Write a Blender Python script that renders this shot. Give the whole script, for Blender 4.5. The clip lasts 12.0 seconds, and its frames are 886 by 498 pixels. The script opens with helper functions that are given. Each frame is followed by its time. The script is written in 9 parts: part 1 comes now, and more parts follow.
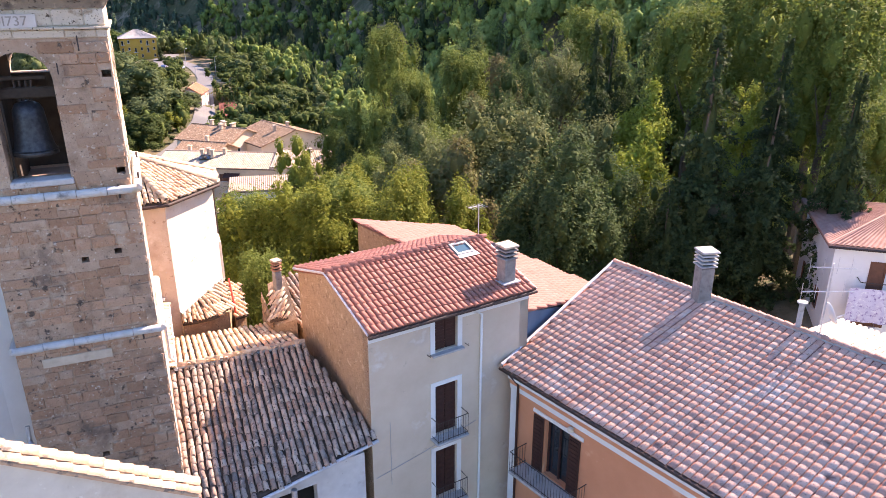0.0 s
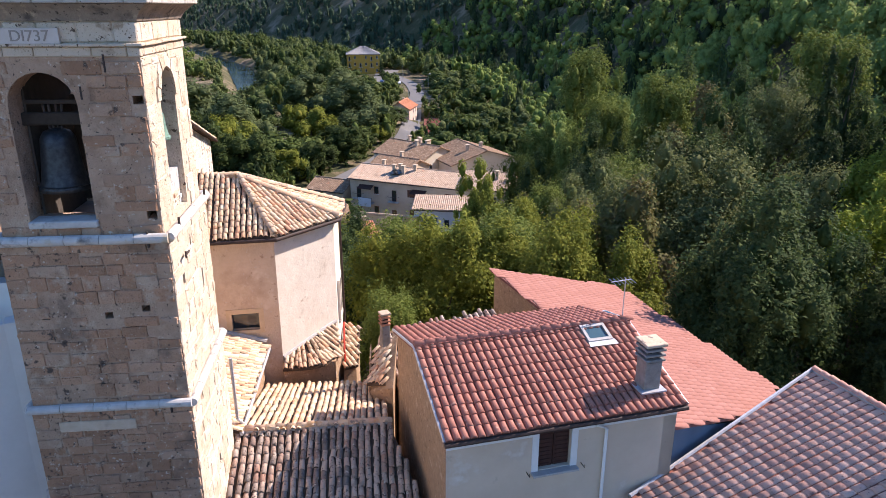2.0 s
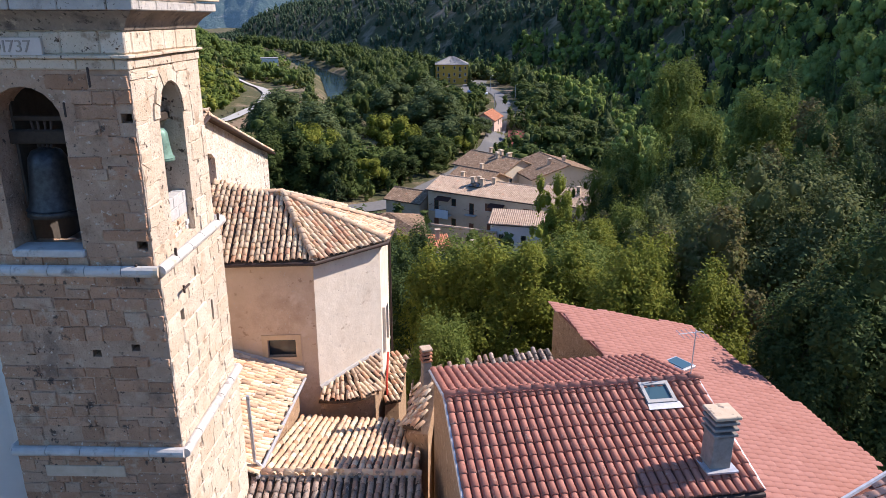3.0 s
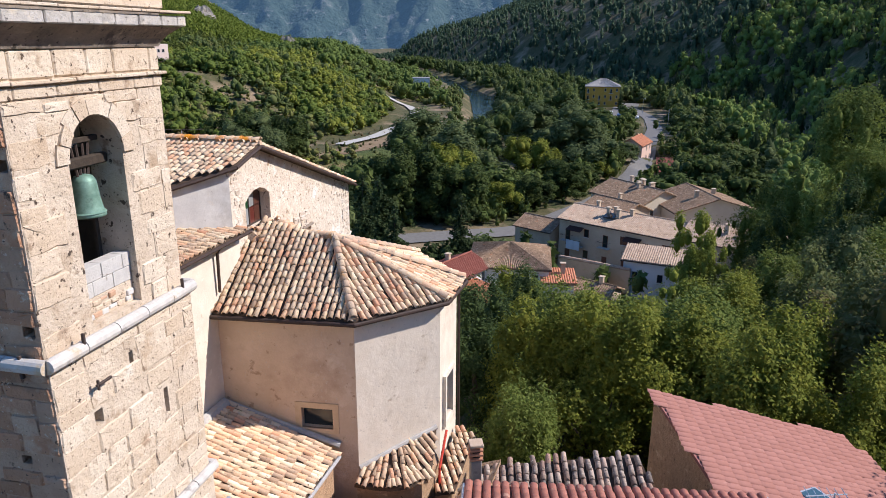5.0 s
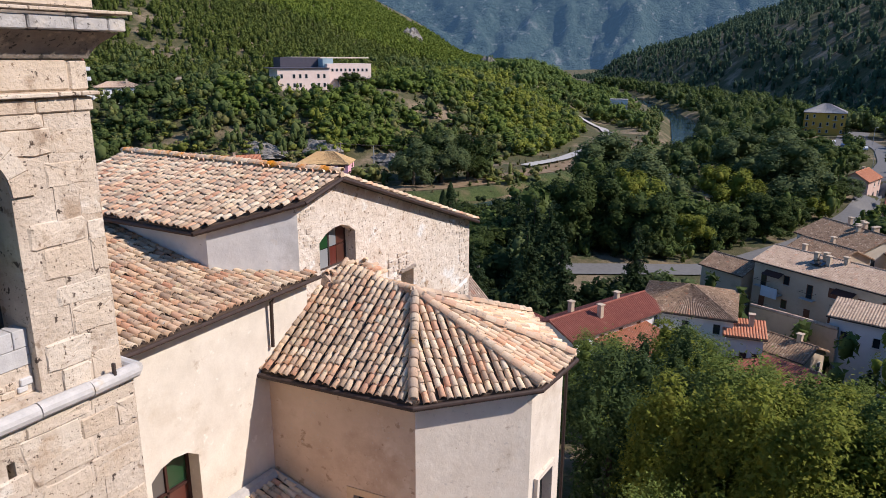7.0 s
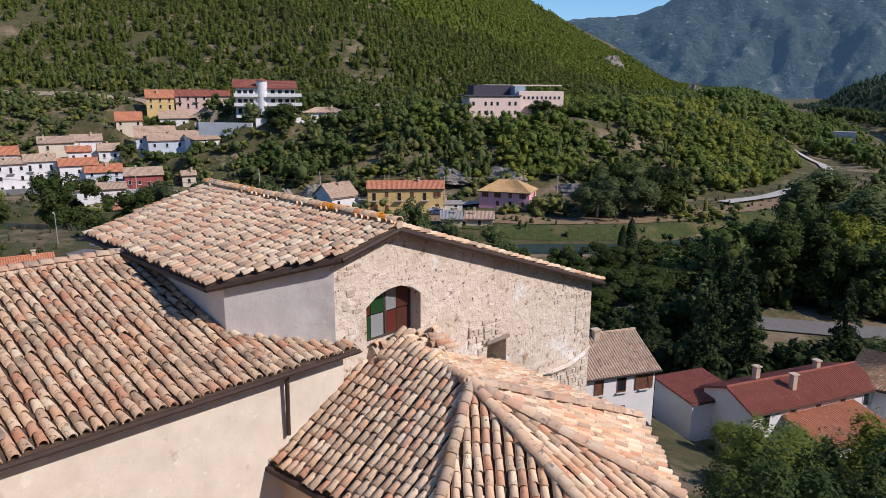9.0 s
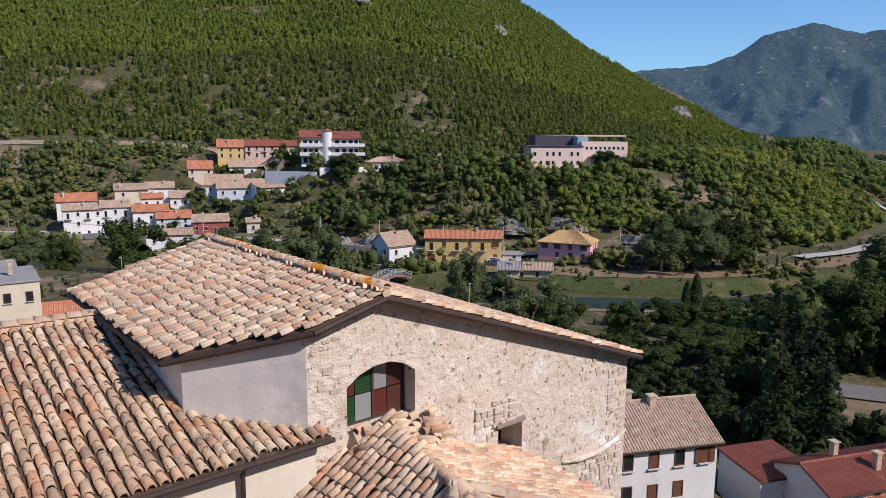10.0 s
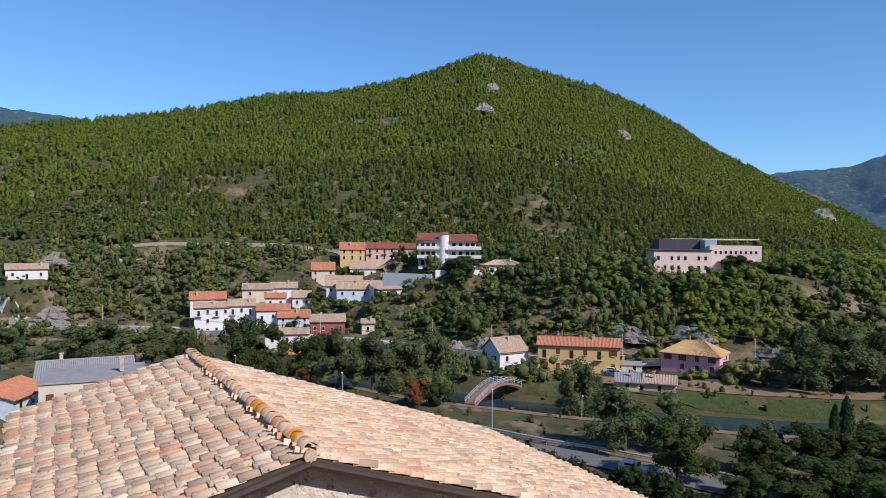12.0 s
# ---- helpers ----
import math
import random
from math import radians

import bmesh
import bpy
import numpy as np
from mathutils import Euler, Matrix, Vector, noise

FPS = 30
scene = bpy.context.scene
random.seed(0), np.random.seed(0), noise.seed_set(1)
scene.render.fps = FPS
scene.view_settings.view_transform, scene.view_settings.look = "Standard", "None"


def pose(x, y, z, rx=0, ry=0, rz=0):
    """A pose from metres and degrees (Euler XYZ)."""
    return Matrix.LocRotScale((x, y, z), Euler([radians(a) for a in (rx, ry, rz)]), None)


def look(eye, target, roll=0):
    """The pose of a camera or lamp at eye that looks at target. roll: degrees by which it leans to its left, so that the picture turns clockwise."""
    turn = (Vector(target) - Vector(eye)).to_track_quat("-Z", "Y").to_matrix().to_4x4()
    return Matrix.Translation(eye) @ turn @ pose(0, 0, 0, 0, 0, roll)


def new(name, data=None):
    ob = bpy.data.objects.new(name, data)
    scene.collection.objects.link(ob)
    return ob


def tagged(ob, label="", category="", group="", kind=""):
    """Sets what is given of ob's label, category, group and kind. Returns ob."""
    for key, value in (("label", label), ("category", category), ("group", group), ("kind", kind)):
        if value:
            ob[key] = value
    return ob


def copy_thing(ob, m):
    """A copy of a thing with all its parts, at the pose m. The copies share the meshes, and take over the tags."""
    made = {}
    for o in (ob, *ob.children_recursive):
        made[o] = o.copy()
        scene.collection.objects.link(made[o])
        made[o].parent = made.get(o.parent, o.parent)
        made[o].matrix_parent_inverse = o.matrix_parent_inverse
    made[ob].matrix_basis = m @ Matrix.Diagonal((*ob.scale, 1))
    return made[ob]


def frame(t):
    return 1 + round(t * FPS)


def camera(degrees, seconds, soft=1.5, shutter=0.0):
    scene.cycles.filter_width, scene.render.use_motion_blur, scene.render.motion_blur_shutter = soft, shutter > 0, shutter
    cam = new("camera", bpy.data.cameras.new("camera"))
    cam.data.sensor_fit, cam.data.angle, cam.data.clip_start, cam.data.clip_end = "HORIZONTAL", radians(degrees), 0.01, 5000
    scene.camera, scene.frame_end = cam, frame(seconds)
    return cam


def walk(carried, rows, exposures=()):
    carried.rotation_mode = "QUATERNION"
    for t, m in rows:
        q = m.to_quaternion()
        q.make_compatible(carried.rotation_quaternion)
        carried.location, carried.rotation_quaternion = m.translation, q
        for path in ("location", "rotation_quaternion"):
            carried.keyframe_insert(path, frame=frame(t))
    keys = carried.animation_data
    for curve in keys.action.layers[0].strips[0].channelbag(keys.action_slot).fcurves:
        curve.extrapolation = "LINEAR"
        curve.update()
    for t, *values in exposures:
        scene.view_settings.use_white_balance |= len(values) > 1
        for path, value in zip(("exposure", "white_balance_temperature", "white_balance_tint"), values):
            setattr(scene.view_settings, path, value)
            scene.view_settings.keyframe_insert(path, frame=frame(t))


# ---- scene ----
cam = camera(64.5, 12.0, soft=0.6)
METRES, EYE, TILT, LEAN, TURN = 37.0, 23.0, 0.0, 0.0, -23.2
ROWS = [
    (0.0, 0.0, 0.0, 0.0, -0.03, -20.57, 0.07),
    (0.5, 0.0195, 0.0435, -0.0014, 4.28, -20.21, -0.0),
    (1.0, 0.0368, 0.0892, -0.0031, 9.15, -19.83, -0.07),
    (1.5, 0.0492, 0.1303, -0.0048, 13.28, -19.47, -0.11),
    (2.0, 0.0592, 0.1738, -0.006, 17.09, -19.06, -0.13),
    (2.5, 0.0651, 0.2136, -0.0071, 20.56, -18.69, -0.15),
    (3.0, 0.0695, 0.2564, -0.0075, 24.31, -18.29, -0.15),
    (5.0, 0.0662, 0.4207, -0.01, 36.51, -16.75, -0.13),
    (5.5, 0.0609, 0.4594, -0.011, 39.74, -16.37, -0.15),
    (6.0, 0.0527, 0.501, -0.0117, 43.58, -15.98, -0.17),
    (6.5, 0.0423, 0.5395, -0.0128, 47.53, -15.6, -0.17),
    (7.0, 0.0291, 0.5807, -0.0141, 52.38, -15.23, -0.21),
    (9.0, -0.0436, 0.7302, -0.0165, 68.28, -13.14, -0.25),
    (9.5, -0.0666, 0.7624, -0.0165, 71.06, -11.35, -0.24),
    (10.0, -0.0929, 0.7952, -0.0171, 73.58, -9.21, -0.29),
    (10.5, -0.1183, 0.8235, -0.0179, 76.0, -7.19, -0.33),
    (11.0, -0.1468, 0.8522, -0.0193, 78.73, -5.02, -0.36),
    (11.5, -0.174, 0.877, -0.0198, 81.18, -3.04, -0.42),
    (12.0, -0.2043, 0.9031, -0.0198, 83.7, -0.91, -0.42),
]
walk(cam, [(t, pose(0, 0, EYE, TILT, LEAN, TURN) @ pose(METRES * x, METRES * y, METRES * z, 90 + pitch, roll, yaw)) for t, x, y, z, yaw, pitch, roll in ROWS],
     exposures=[(0.0, 1.9, 8000, 32), (1.0, 1.5, 7600, 29), (2.0, 1.02, 7000, 23), (3.0, 0.75, 6750, 19), (5.0, 0.48, 6500, 15), (7.0, 0.23, 6550, 17), (9.0, -0.05, 6650, 19), (10.5, -0.02, 6600, 18), (12.0, 0.02, 6400, 16)])

# ---- light and sky ----
SUN = Vector((0.72, 0.25, 0.645)).normalized()
world = bpy.data.worlds.new("sky")
scene.world = world
world.use_nodes = True
wn = world.node_tree
sky = wn.nodes.new("ShaderNodeTexSky")
sky.sky_type = "NISHITA"
sky.sun_disc = False
sky.sun_elevation = math.asin(SUN.z)
sky.sun_rotation = math.atan2(SUN.x, SUN.y)
sky.air_density, sky.dust_density, sky.ozone_density = 1.0, 0.0, 5.0
clear_air = wn.nodes.new("ShaderNodeMix")
clear_air.data_type, clear_air.blend_type = "RGBA", "MULTIPLY"
clear_air.inputs[0].default_value = 1.0
clear_air.inputs[7].default_value = (0.63, 0.88, 1.04, 1)
wn.links.new(sky.outputs["Color"], clear_air.inputs[6])
wn.links.new(clear_air.outputs[2], wn.nodes["Background"].inputs["Color"])
wn.nodes["Background"].inputs["Strength"].default_value = 0.14
sun_data = bpy.data.lights.new("sun", "SUN")
sun_data.energy, sun_data.angle, sun_data.color = 4.6, radians(0.53), (1.0, 0.95, 0.88)
sun = new("sun", sun_data)
sun.matrix_world = look(SUN * 200, (0, 0, 0))

# ---- materials ----


def mat(name, c1, c2, scale=1.0, rough=0.85, bump=0.3, bscale=12.0, c3=None, s3=0.25, t3=0.55, palette=None, pmix=0.7,
        metal=0.0, stripes=None, leaf=False, spec=0.3, bdist=0.02, layers=()):
    """A two-scale procedural surface: grain between c1 and c2, patches of c3, a per-piece palette, fine relief."""
    m = bpy.data.materials.new(name)
    m.use_nodes = True
    nt = m.node_tree
    N, L = nt.nodes, nt.links
    b = N["Principled BSDF"]
    pos = N.new("ShaderNodeNewGeometry")

    def noise_tex(sc, detail=4.0, r=0.6):
        t = N.new("ShaderNodeTexNoise")
        t.inputs["Scale"].default_value, t.inputs["Detail"].default_value, t.inputs["Roughness"].default_value = sc, detail, r
        L.new(pos.outputs["Position"], t.inputs["Vector"])
        return t.outputs["Fac"]

    def ramp(fac, stops):
        r = N.new("ShaderNodeValToRGB")
        while len(r.color_ramp.elements) < len(stops):
            r.color_ramp.elements.new(0.5)
        for e, (p, c) in zip(r.color_ramp.elements, stops):
            e.position, e.color = p, (*c, 1)
        L.new(fac, r.inputs["Fac"])
        return r.outputs["Color"]

    def mix(fac, a, c):
        x = N.new("ShaderNodeMix")
        x.data_type = "RGBA"
        if isinstance(fac, float):
            x.inputs[0].default_value = fac
        else:
            L.new(fac, x.inputs[0])
        for sock, v in ((x.inputs[6], a), (x.inputs[7], c)):
            if isinstance(v, tuple):
                sock.default_value = (*v, 1)
            else:
                L.new(v, sock)
        return x.outputs[2]

    def grey(fac, lo, hi):
        r = N.new("ShaderNodeMapRange")
        r.inputs["From Min"].default_value, r.inputs["From Max"].default_value = lo, hi
        L.new(fac, r.inputs["Value"])
        return r.outputs["Result"]

    col = ramp(noise_tex(scale), [(0.3, c1), (0.7, c2)])
    if palette:
        info = N.new("ShaderNodeObjectInfo")
        add = N.new("ShaderNodeMath")
        add.operation = "ADD"
        L.new(info.outputs["Random"], add.inputs[0])
        L.new(pos.outputs["Random Per Island"], add.inputs[1])
        fr = N.new("ShaderNodeMath")
        fr.operation = "FRACT"
        L.new(add.outputs[0], fr.inputs[0])
        n = len(palette)
        pal = ramp(fr.outputs[0], [(i / n, c) for i, c in enumerate(palette)])
        col = mix(float(pmix), col, pal)
    if c3:
        col = mix(grey(noise_tex(s3, 6.0, 0.65), t3, t3 + 0.14), col, c3)
    for c4, s4, t4, w4 in layers:
        col = mix(grey(noise_tex(s4, 5.0, 0.6), t4, t4 + w4), col, c4)
    L.new(col, b.inputs["Base Color"])
    b.inputs["Roughness"].default_value, b.inputs["Metallic"].default_value = rough, metal
    b.inputs["Specular IOR Level"].default_value = spec
    if bump:
        bp = N.new("ShaderNodeBump")
        bp.inputs["Strength"].default_value, bp.inputs["Distance"].default_value = bump, bdist
        L.new(noise_tex(bscale, 5.0, 0.65), bp.inputs["Height"])
        if stripes:
            uv = N.new("ShaderNodeUVMap")
            w = N.new("ShaderNodeTexWave")
            w.inputs["Scale"].default_value = 0.314 / stripes
            L.new(uv.outputs["UV"], w.inputs["Vector"])
            b2 = N.new("ShaderNodeBump")
            b2.inputs["Strength"].default_value, b2.inputs["Distance"].default_value = 0.9, 0.08
            L.new(w.outputs["Fac"], b2.inputs["Height"])
            L.new(bp.outputs["Normal"], b2.inputs["Normal"])
            bp = b2
            col2 = mix(grey(w.outputs["Fac"], 0.0, 0.5), tuple(v * 0.55 for v in c1), col)
            L.new(col2, b.inputs["Base Color"])
        L.new(bp.outputs["Normal"], b.inputs["Normal"])
    if leaf:
        tr = N.new("ShaderNodeBsdfTranslucent")
        L.new(col, tr.inputs["Color"])
        ms = N.new("ShaderNodeMixShader")
        ms.inputs["Fac"].default_value = 0.34
        L.new(b.outputs[0], ms.inputs[1])
        L.new(tr.outputs[0], ms.inputs[2])
        L.new(ms.outputs[0], N["Material Output"].inputs["Surface"])
    return m


def glass(name, tint, rough=0.05):
    m = bpy.data.materials.new(name)
    m.use_nodes = True
    b = m.node_tree.nodes["Principled BSDF"]
    b.inputs["Base Color"].default_value = (*tint, 1)
    b.inputs["Roughness"].default_value = rough
    b.inputs["Specular IOR Level"].default_value = 0.6
    return m


OLD = [(0.84, 0.65, 0.44), (0.66, 0.44, 0.28), (0.76, 0.59, 0.41), (0.56, 0.25, 0.14), (0.7, 0.54, 0.37), (0.35, 0.225, 0.15), (0.82, 0.58, 0.36), (0.62, 0.3, 0.17), (0.72, 0.43, 0.25), (0.86, 0.71, 0.51), (0.54, 0.37, 0.25)]
DARK = [(0.42, 0.33, 0.27), (0.22, 0.17, 0.145), (0.44, 0.25, 0.18), (0.16, 0.135, 0.12), (0.36, 0.28, 0.23), (0.54, 0.43, 0.35), (0.32, 0.19, 0.14), (0.5, 0.36, 0.28)]
RED = [(0.4, 0.15, 0.108), (0.44, 0.175, 0.128), (0.35, 0.126, 0.09), (0.42, 0.162, 0.118), (0.31, 0.115, 0.085)]
PALE = [(0.6, 0.335, 0.25), (0.66, 0.395, 0.305), (0.5, 0.27, 0.2), (0.7, 0.46, 0.36), (0.56, 0.31, 0.235), (0.41, 0.215, 0.165), (0.62, 0.35, 0.25)]
M_TILE_OLD = mat("old_clay_tile", (0.62, 0.46, 0.32), (0.76, 0.61, 0.45), 5, 0.92, 0.5, 26, (0.24, 0.18, 0.13), 1.4, 0.62, OLD, 0.85, bdist=0.03, layers=[((0.7, 0.57, 0.37), 2.6, 0.6, 0.08), ((0.26, 0.19, 0.135), 9.0, 0.62, 0.06), ((0.5, 0.45, 0.38), 5.0, 0.65, 0.06), ((0.12, 0.09, 0.07), 22.0, 0.65, 0.06)])
AGED = [tuple(v * 0.78 for v in c) for c in OLD]
M_TILE_AGED = mat("aged_clay_tile", (0.46, 0.34, 0.24), (0.58, 0.45, 0.33), 5, 0.92, 0.5, 26, (0.16, 0.125, 0.095), 1.1, 0.58, AGED, 0.85, bdist=0.03, layers=[((0.54, 0.44, 0.29), 2.6, 0.61, 0.08), ((0.18, 0.135, 0.1), 9.0, 0.59, 0.06), ((0.4, 0.36, 0.31), 5.0, 0.63, 0.06), ((0.1, 0.075, 0.06), 22.0, 0.63, 0.06)])
M_TILE_DARK = mat("weathered_clay_tile", (0.34, 0.26, 0.2), (0.46, 0.35, 0.27), 5, 0.92, 0.5, 26, (0.13, 0.115, 0.105), 0.9, 0.54, DARK, 0.85, bdist=0.03, layers=[((0.5, 0.42, 0.34), 6.0, 0.6, 0.06), ((0.12, 0.095, 0.08), 11.0, 0.58, 0.06)])
M_TILE_RED = mat("red_clay_tile", (0.4, 0.155, 0.1), (0.47, 0.195, 0.125), 6, 0.68, 0.25, 25, (0.27, 0.115, 0.085), 0.8, 0.58, RED, 0.75, layers=[((0.5, 0.28, 0.2), 4.0, 0.62, 0.06), ((0.2, 0.09, 0.065), 12.0, 0.6, 0.06)])
M_TILE_PALE = mat("pinkish_clay_tile", (0.5, 0.275, 0.215), (0.62, 0.37, 0.295), 4, 0.82, 0.3, 25, (0.68, 0.5, 0.42), 0.35, 0.55, PALE, 0.7, spec=0.1, layers=[((0.24, 0.13, 0.105), 1.3, 0.61, 0.12), ((0.26, 0.145, 0.115), 12.0, 0.6, 0.06)])
# Bed far darker than the tiles: the shade of the gaps painted in.
M_PAN = mat("shaded_tile_bed", (0.06, 0.04, 0.03), (0.12, 0.08, 0.055), 4, 0.95, 0.5, 20)
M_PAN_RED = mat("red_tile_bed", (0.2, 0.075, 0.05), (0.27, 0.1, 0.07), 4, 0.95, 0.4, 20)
M_LICHEN_O = mat("ridge_orange_lichen", (0.42, 0.3, 0.2), (0.54, 0.4, 0.28), 6, 0.95, 0.5, 25, (0.56, 0.21, 0.015), 2.0, 0.495, OLD, 0.4, layers=[((0.3, 0.27, 0.24), 2.4, 0.58, 0.08)])
M_LICHEN = mat("ridge_mortar_lichen", (0.36, 0.28, 0.21), (0.5, 0.4, 0.31), 6, 0.95, 0.6, 22, (0.54, 0.25, 0.03), 1.1, 0.61, OLD, 0.45, layers=[((0.22, 0.18, 0.15), 3.5, 0.57, 0.08)])
# Browner front stone, paler east stone: shade and sun are in these colours.
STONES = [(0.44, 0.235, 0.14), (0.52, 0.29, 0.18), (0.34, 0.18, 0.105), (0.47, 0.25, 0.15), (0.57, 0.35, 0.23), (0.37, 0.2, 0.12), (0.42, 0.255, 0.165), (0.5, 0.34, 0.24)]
# Stains and mortar smears; the near-black flecks paint the shade inside pits.
STONE_WEAR_PITS = [((0.53, 0.38, 0.27), 1.7, 0.58, 0.1), ((0.2, 0.14, 0.105), 0.55, 0.56, 0.14), ((0.11, 0.078, 0.06), 3.6, 0.62, 0.06), ((0.6, 0.48, 0.37), 8.0, 0.62, 0.05), ((0.07, 0.05, 0.04), 11.0, 0.65, 0.03)]
M_STONE = mat("shaded_tower_stone", (0.37, 0.2, 0.12), (0.58, 0.35, 0.22), 3.0, 0.95, 0.9, 10, (0.3, 0.17, 0.105), 1.1, 0.56, STONES, 0.68, bdist=0.09, layers=STONE_WEAR_PITS)
# The darkest layers of the next two are painted pit shade as well.
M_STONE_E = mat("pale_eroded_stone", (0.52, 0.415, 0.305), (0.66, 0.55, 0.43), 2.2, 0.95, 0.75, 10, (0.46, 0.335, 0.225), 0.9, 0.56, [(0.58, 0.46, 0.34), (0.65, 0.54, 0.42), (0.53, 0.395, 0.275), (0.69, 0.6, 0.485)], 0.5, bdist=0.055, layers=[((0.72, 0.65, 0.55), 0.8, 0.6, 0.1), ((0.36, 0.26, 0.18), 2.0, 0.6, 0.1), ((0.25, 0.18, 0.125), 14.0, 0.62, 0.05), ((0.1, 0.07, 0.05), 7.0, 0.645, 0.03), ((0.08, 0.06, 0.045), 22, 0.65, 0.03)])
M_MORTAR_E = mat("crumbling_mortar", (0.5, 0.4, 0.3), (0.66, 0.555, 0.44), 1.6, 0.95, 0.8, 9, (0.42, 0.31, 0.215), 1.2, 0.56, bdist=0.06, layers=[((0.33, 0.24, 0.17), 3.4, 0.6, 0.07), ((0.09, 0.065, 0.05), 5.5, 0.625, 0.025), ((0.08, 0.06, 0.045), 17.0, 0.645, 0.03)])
M_MORTAR = mat("shaded_tower_mortar", (0.4, 0.25, 0.165), (0.55, 0.375, 0.26), 2.4, 0.95, 0.9, 10, (0.3, 0.19, 0.125), 1.2, 0.55, bdist=0.08, layers=STONE_WEAR_PITS)
M_COURSE = mat("grey_string_course", (0.44, 0.415, 0.385), (0.6, 0.565, 0.52), 3, 0.9, 0.6, 12, (0.19, 0.17, 0.15), 2.2, 0.57, layers=[((0.5, 0.4, 0.28), 1.4, 0.62, 0.08)])
M_CHIM = mat("sooty_chimney_concrete", (0.2, 0.175, 0.155), (0.32, 0.285, 0.255), 4, 0.95, 0.5, 18, (0.12, 0.1, 0.09), 2, 0.56)
M_IRON = mat("rusty_iron", (0.04, 0.03, 0.027), (0.075, 0.05, 0.04), 20, 0.7, 0.2, 40, spec=0.4)
M_BRONZE = mat("verdigris_bronze", (0.12, 0.22, 0.17), (0.22, 0.36, 0.29), 8, 0.55, 0.15, 30, (0.08, 0.1, 0.08), 3, 0.55, metal=0.3)
M_WOOD_DARK = mat("dark_oak", (0.035, 0.026, 0.02), (0.06, 0.045, 0.034), 8, 0.9, 0.4, 30)
M_BRONZE_DARK = mat("dark_bronze", (0.03, 0.032, 0.035), (0.07, 0.072, 0.075), 8, 0.45, 0.1, 30, metal=0.6)
M_WOOD = mat("grey_wood", (0.2, 0.16, 0.13), (0.32, 0.27, 0.22), 8, 0.9, 0.4, 30)
M_BROWN = mat("brown_painted_wood", (0.045, 0.018, 0.014), (0.07, 0.028, 0.02), 6, 0.6, 0.1, 40)
M_WHITE = mat("white_plaster", (0.68, 0.66, 0.62), (0.76, 0.74, 0.7), 1.2, 0.9, 0.15, 20, (0.55, 0.52, 0.48), 0.5, 0.6)
M_CREAM = mat("cream_plaster", (0.6, 0.53, 0.43), (0.71, 0.64, 0.53), 1.4, 0.9, 0.4, 9, (0.54, 0.45, 0.34), 0.4, 0.58, layers=[((0.5, 0.41, 0.31), 1.6, 0.65, 0.08), ((0.74, 0.68, 0.58), 3.5, 0.63, 0.06)])
M_APSE = mat("rough_white_plaster", (0.66, 0.57, 0.465), (0.75, 0.66, 0.55), 1.5, 0.95, 0.45, 5, (0.54, 0.44, 0.34), 0.45, 0.56, bdist=0.035, layers=[((0.47, 0.37, 0.28), 1.8, 0.65, 0.08), ((0.58, 0.5, 0.42), 7.0, 0.62, 0.06), ((0.3, 0.24, 0.19), 14.0, 0.69, 0.04)])
M_APSE_TAN = mat("tan_plaster", (0.5, 0.375, 0.27), (0.6, 0.46, 0.345), 1.3, 0.95, 0.7, 6, (0.43, 0.305, 0.215), 0.45, 0.53, bdist=0.04, layers=[((0.63, 0.51, 0.4), 0.8, 0.58, 0.1), ((0.36, 0.25, 0.17), 2.5, 0.62, 0.06), ((0.52, 0.43, 0.35), 9.0, 0.62, 0.05)])
M_FACADE = mat("beige_facade", (0.56, 0.44, 0.33), (0.63, 0.51, 0.39), 0.9, 0.9, 0.15, 20, (0.52, 0.425, 0.35), 0.35, 0.55, layers=[((0.68, 0.61, 0.53), 0.7, 0.62, 0.1), ((0.46, 0.37, 0.29), 1.7, 0.66, 0.08)])
M_RUBBLE = mat("plastered_rubble", (0.6, 0.5, 0.4), (0.73, 0.64, 0.54), 2.2, 0.95, 1.0, 4.5, (0.52, 0.41, 0.31), 0.45, 0.53, bdist=0.1, layers=[((0.74, 0.7, 0.64), 0.8, 0.58, 0.06), ((0.4, 0.29, 0.2), 3.0, 0.6, 0.06), ((0.16, 0.115, 0.085), 7.0, 0.625, 0.04)])
M_GREYP = mat("grey_plaster", (0.5, 0.48, 0.46), (0.62, 0.6, 0.57), 1.5, 0.95, 0.5, 7, (0.4, 0.37, 0.34), 0.5, 0.57, layers=[((0.55, 0.47, 0.38), 1.1, 0.63, 0.1), ((0.3, 0.27, 0.24), 4.0, 0.67, 0.05)])
M_TANSTONE = mat("tan_rubble_wall", (0.36, 0.23, 0.14), (0.47, 0.31, 0.19), 5, 0.95, 1.0, 10, (0.24, 0.16, 0.1), 2.2, 0.57, bdist=0.08, layers=[((0.55, 0.4, 0.27), 3.5, 0.58, 0.08), ((0.12, 0.08, 0.05), 8, 0.64, 0.05)])
M_ORANGE = mat("orange_plaster", (0.6, 0.24, 0.125), (0.66, 0.28, 0.15), 0.9, 0.9, 0.12, 20, (0.53, 0.21, 0.11), 0.4, 0.58, layers=[((0.7, 0.35, 0.21), 1.4, 0.62, 0.08)])
M_BLUE = mat("slate_blue_plaster", (0.09, 0.15, 0.22), (0.12, 0.19, 0.27), 1.0, 0.8, 0.1, 20)
M_GUTTER = mat("brown_metal_gutter", (0.042, 0.027, 0.022), (0.065, 0.042, 0.034), 6, 0.6, 0.1, 30, spec=0.25)
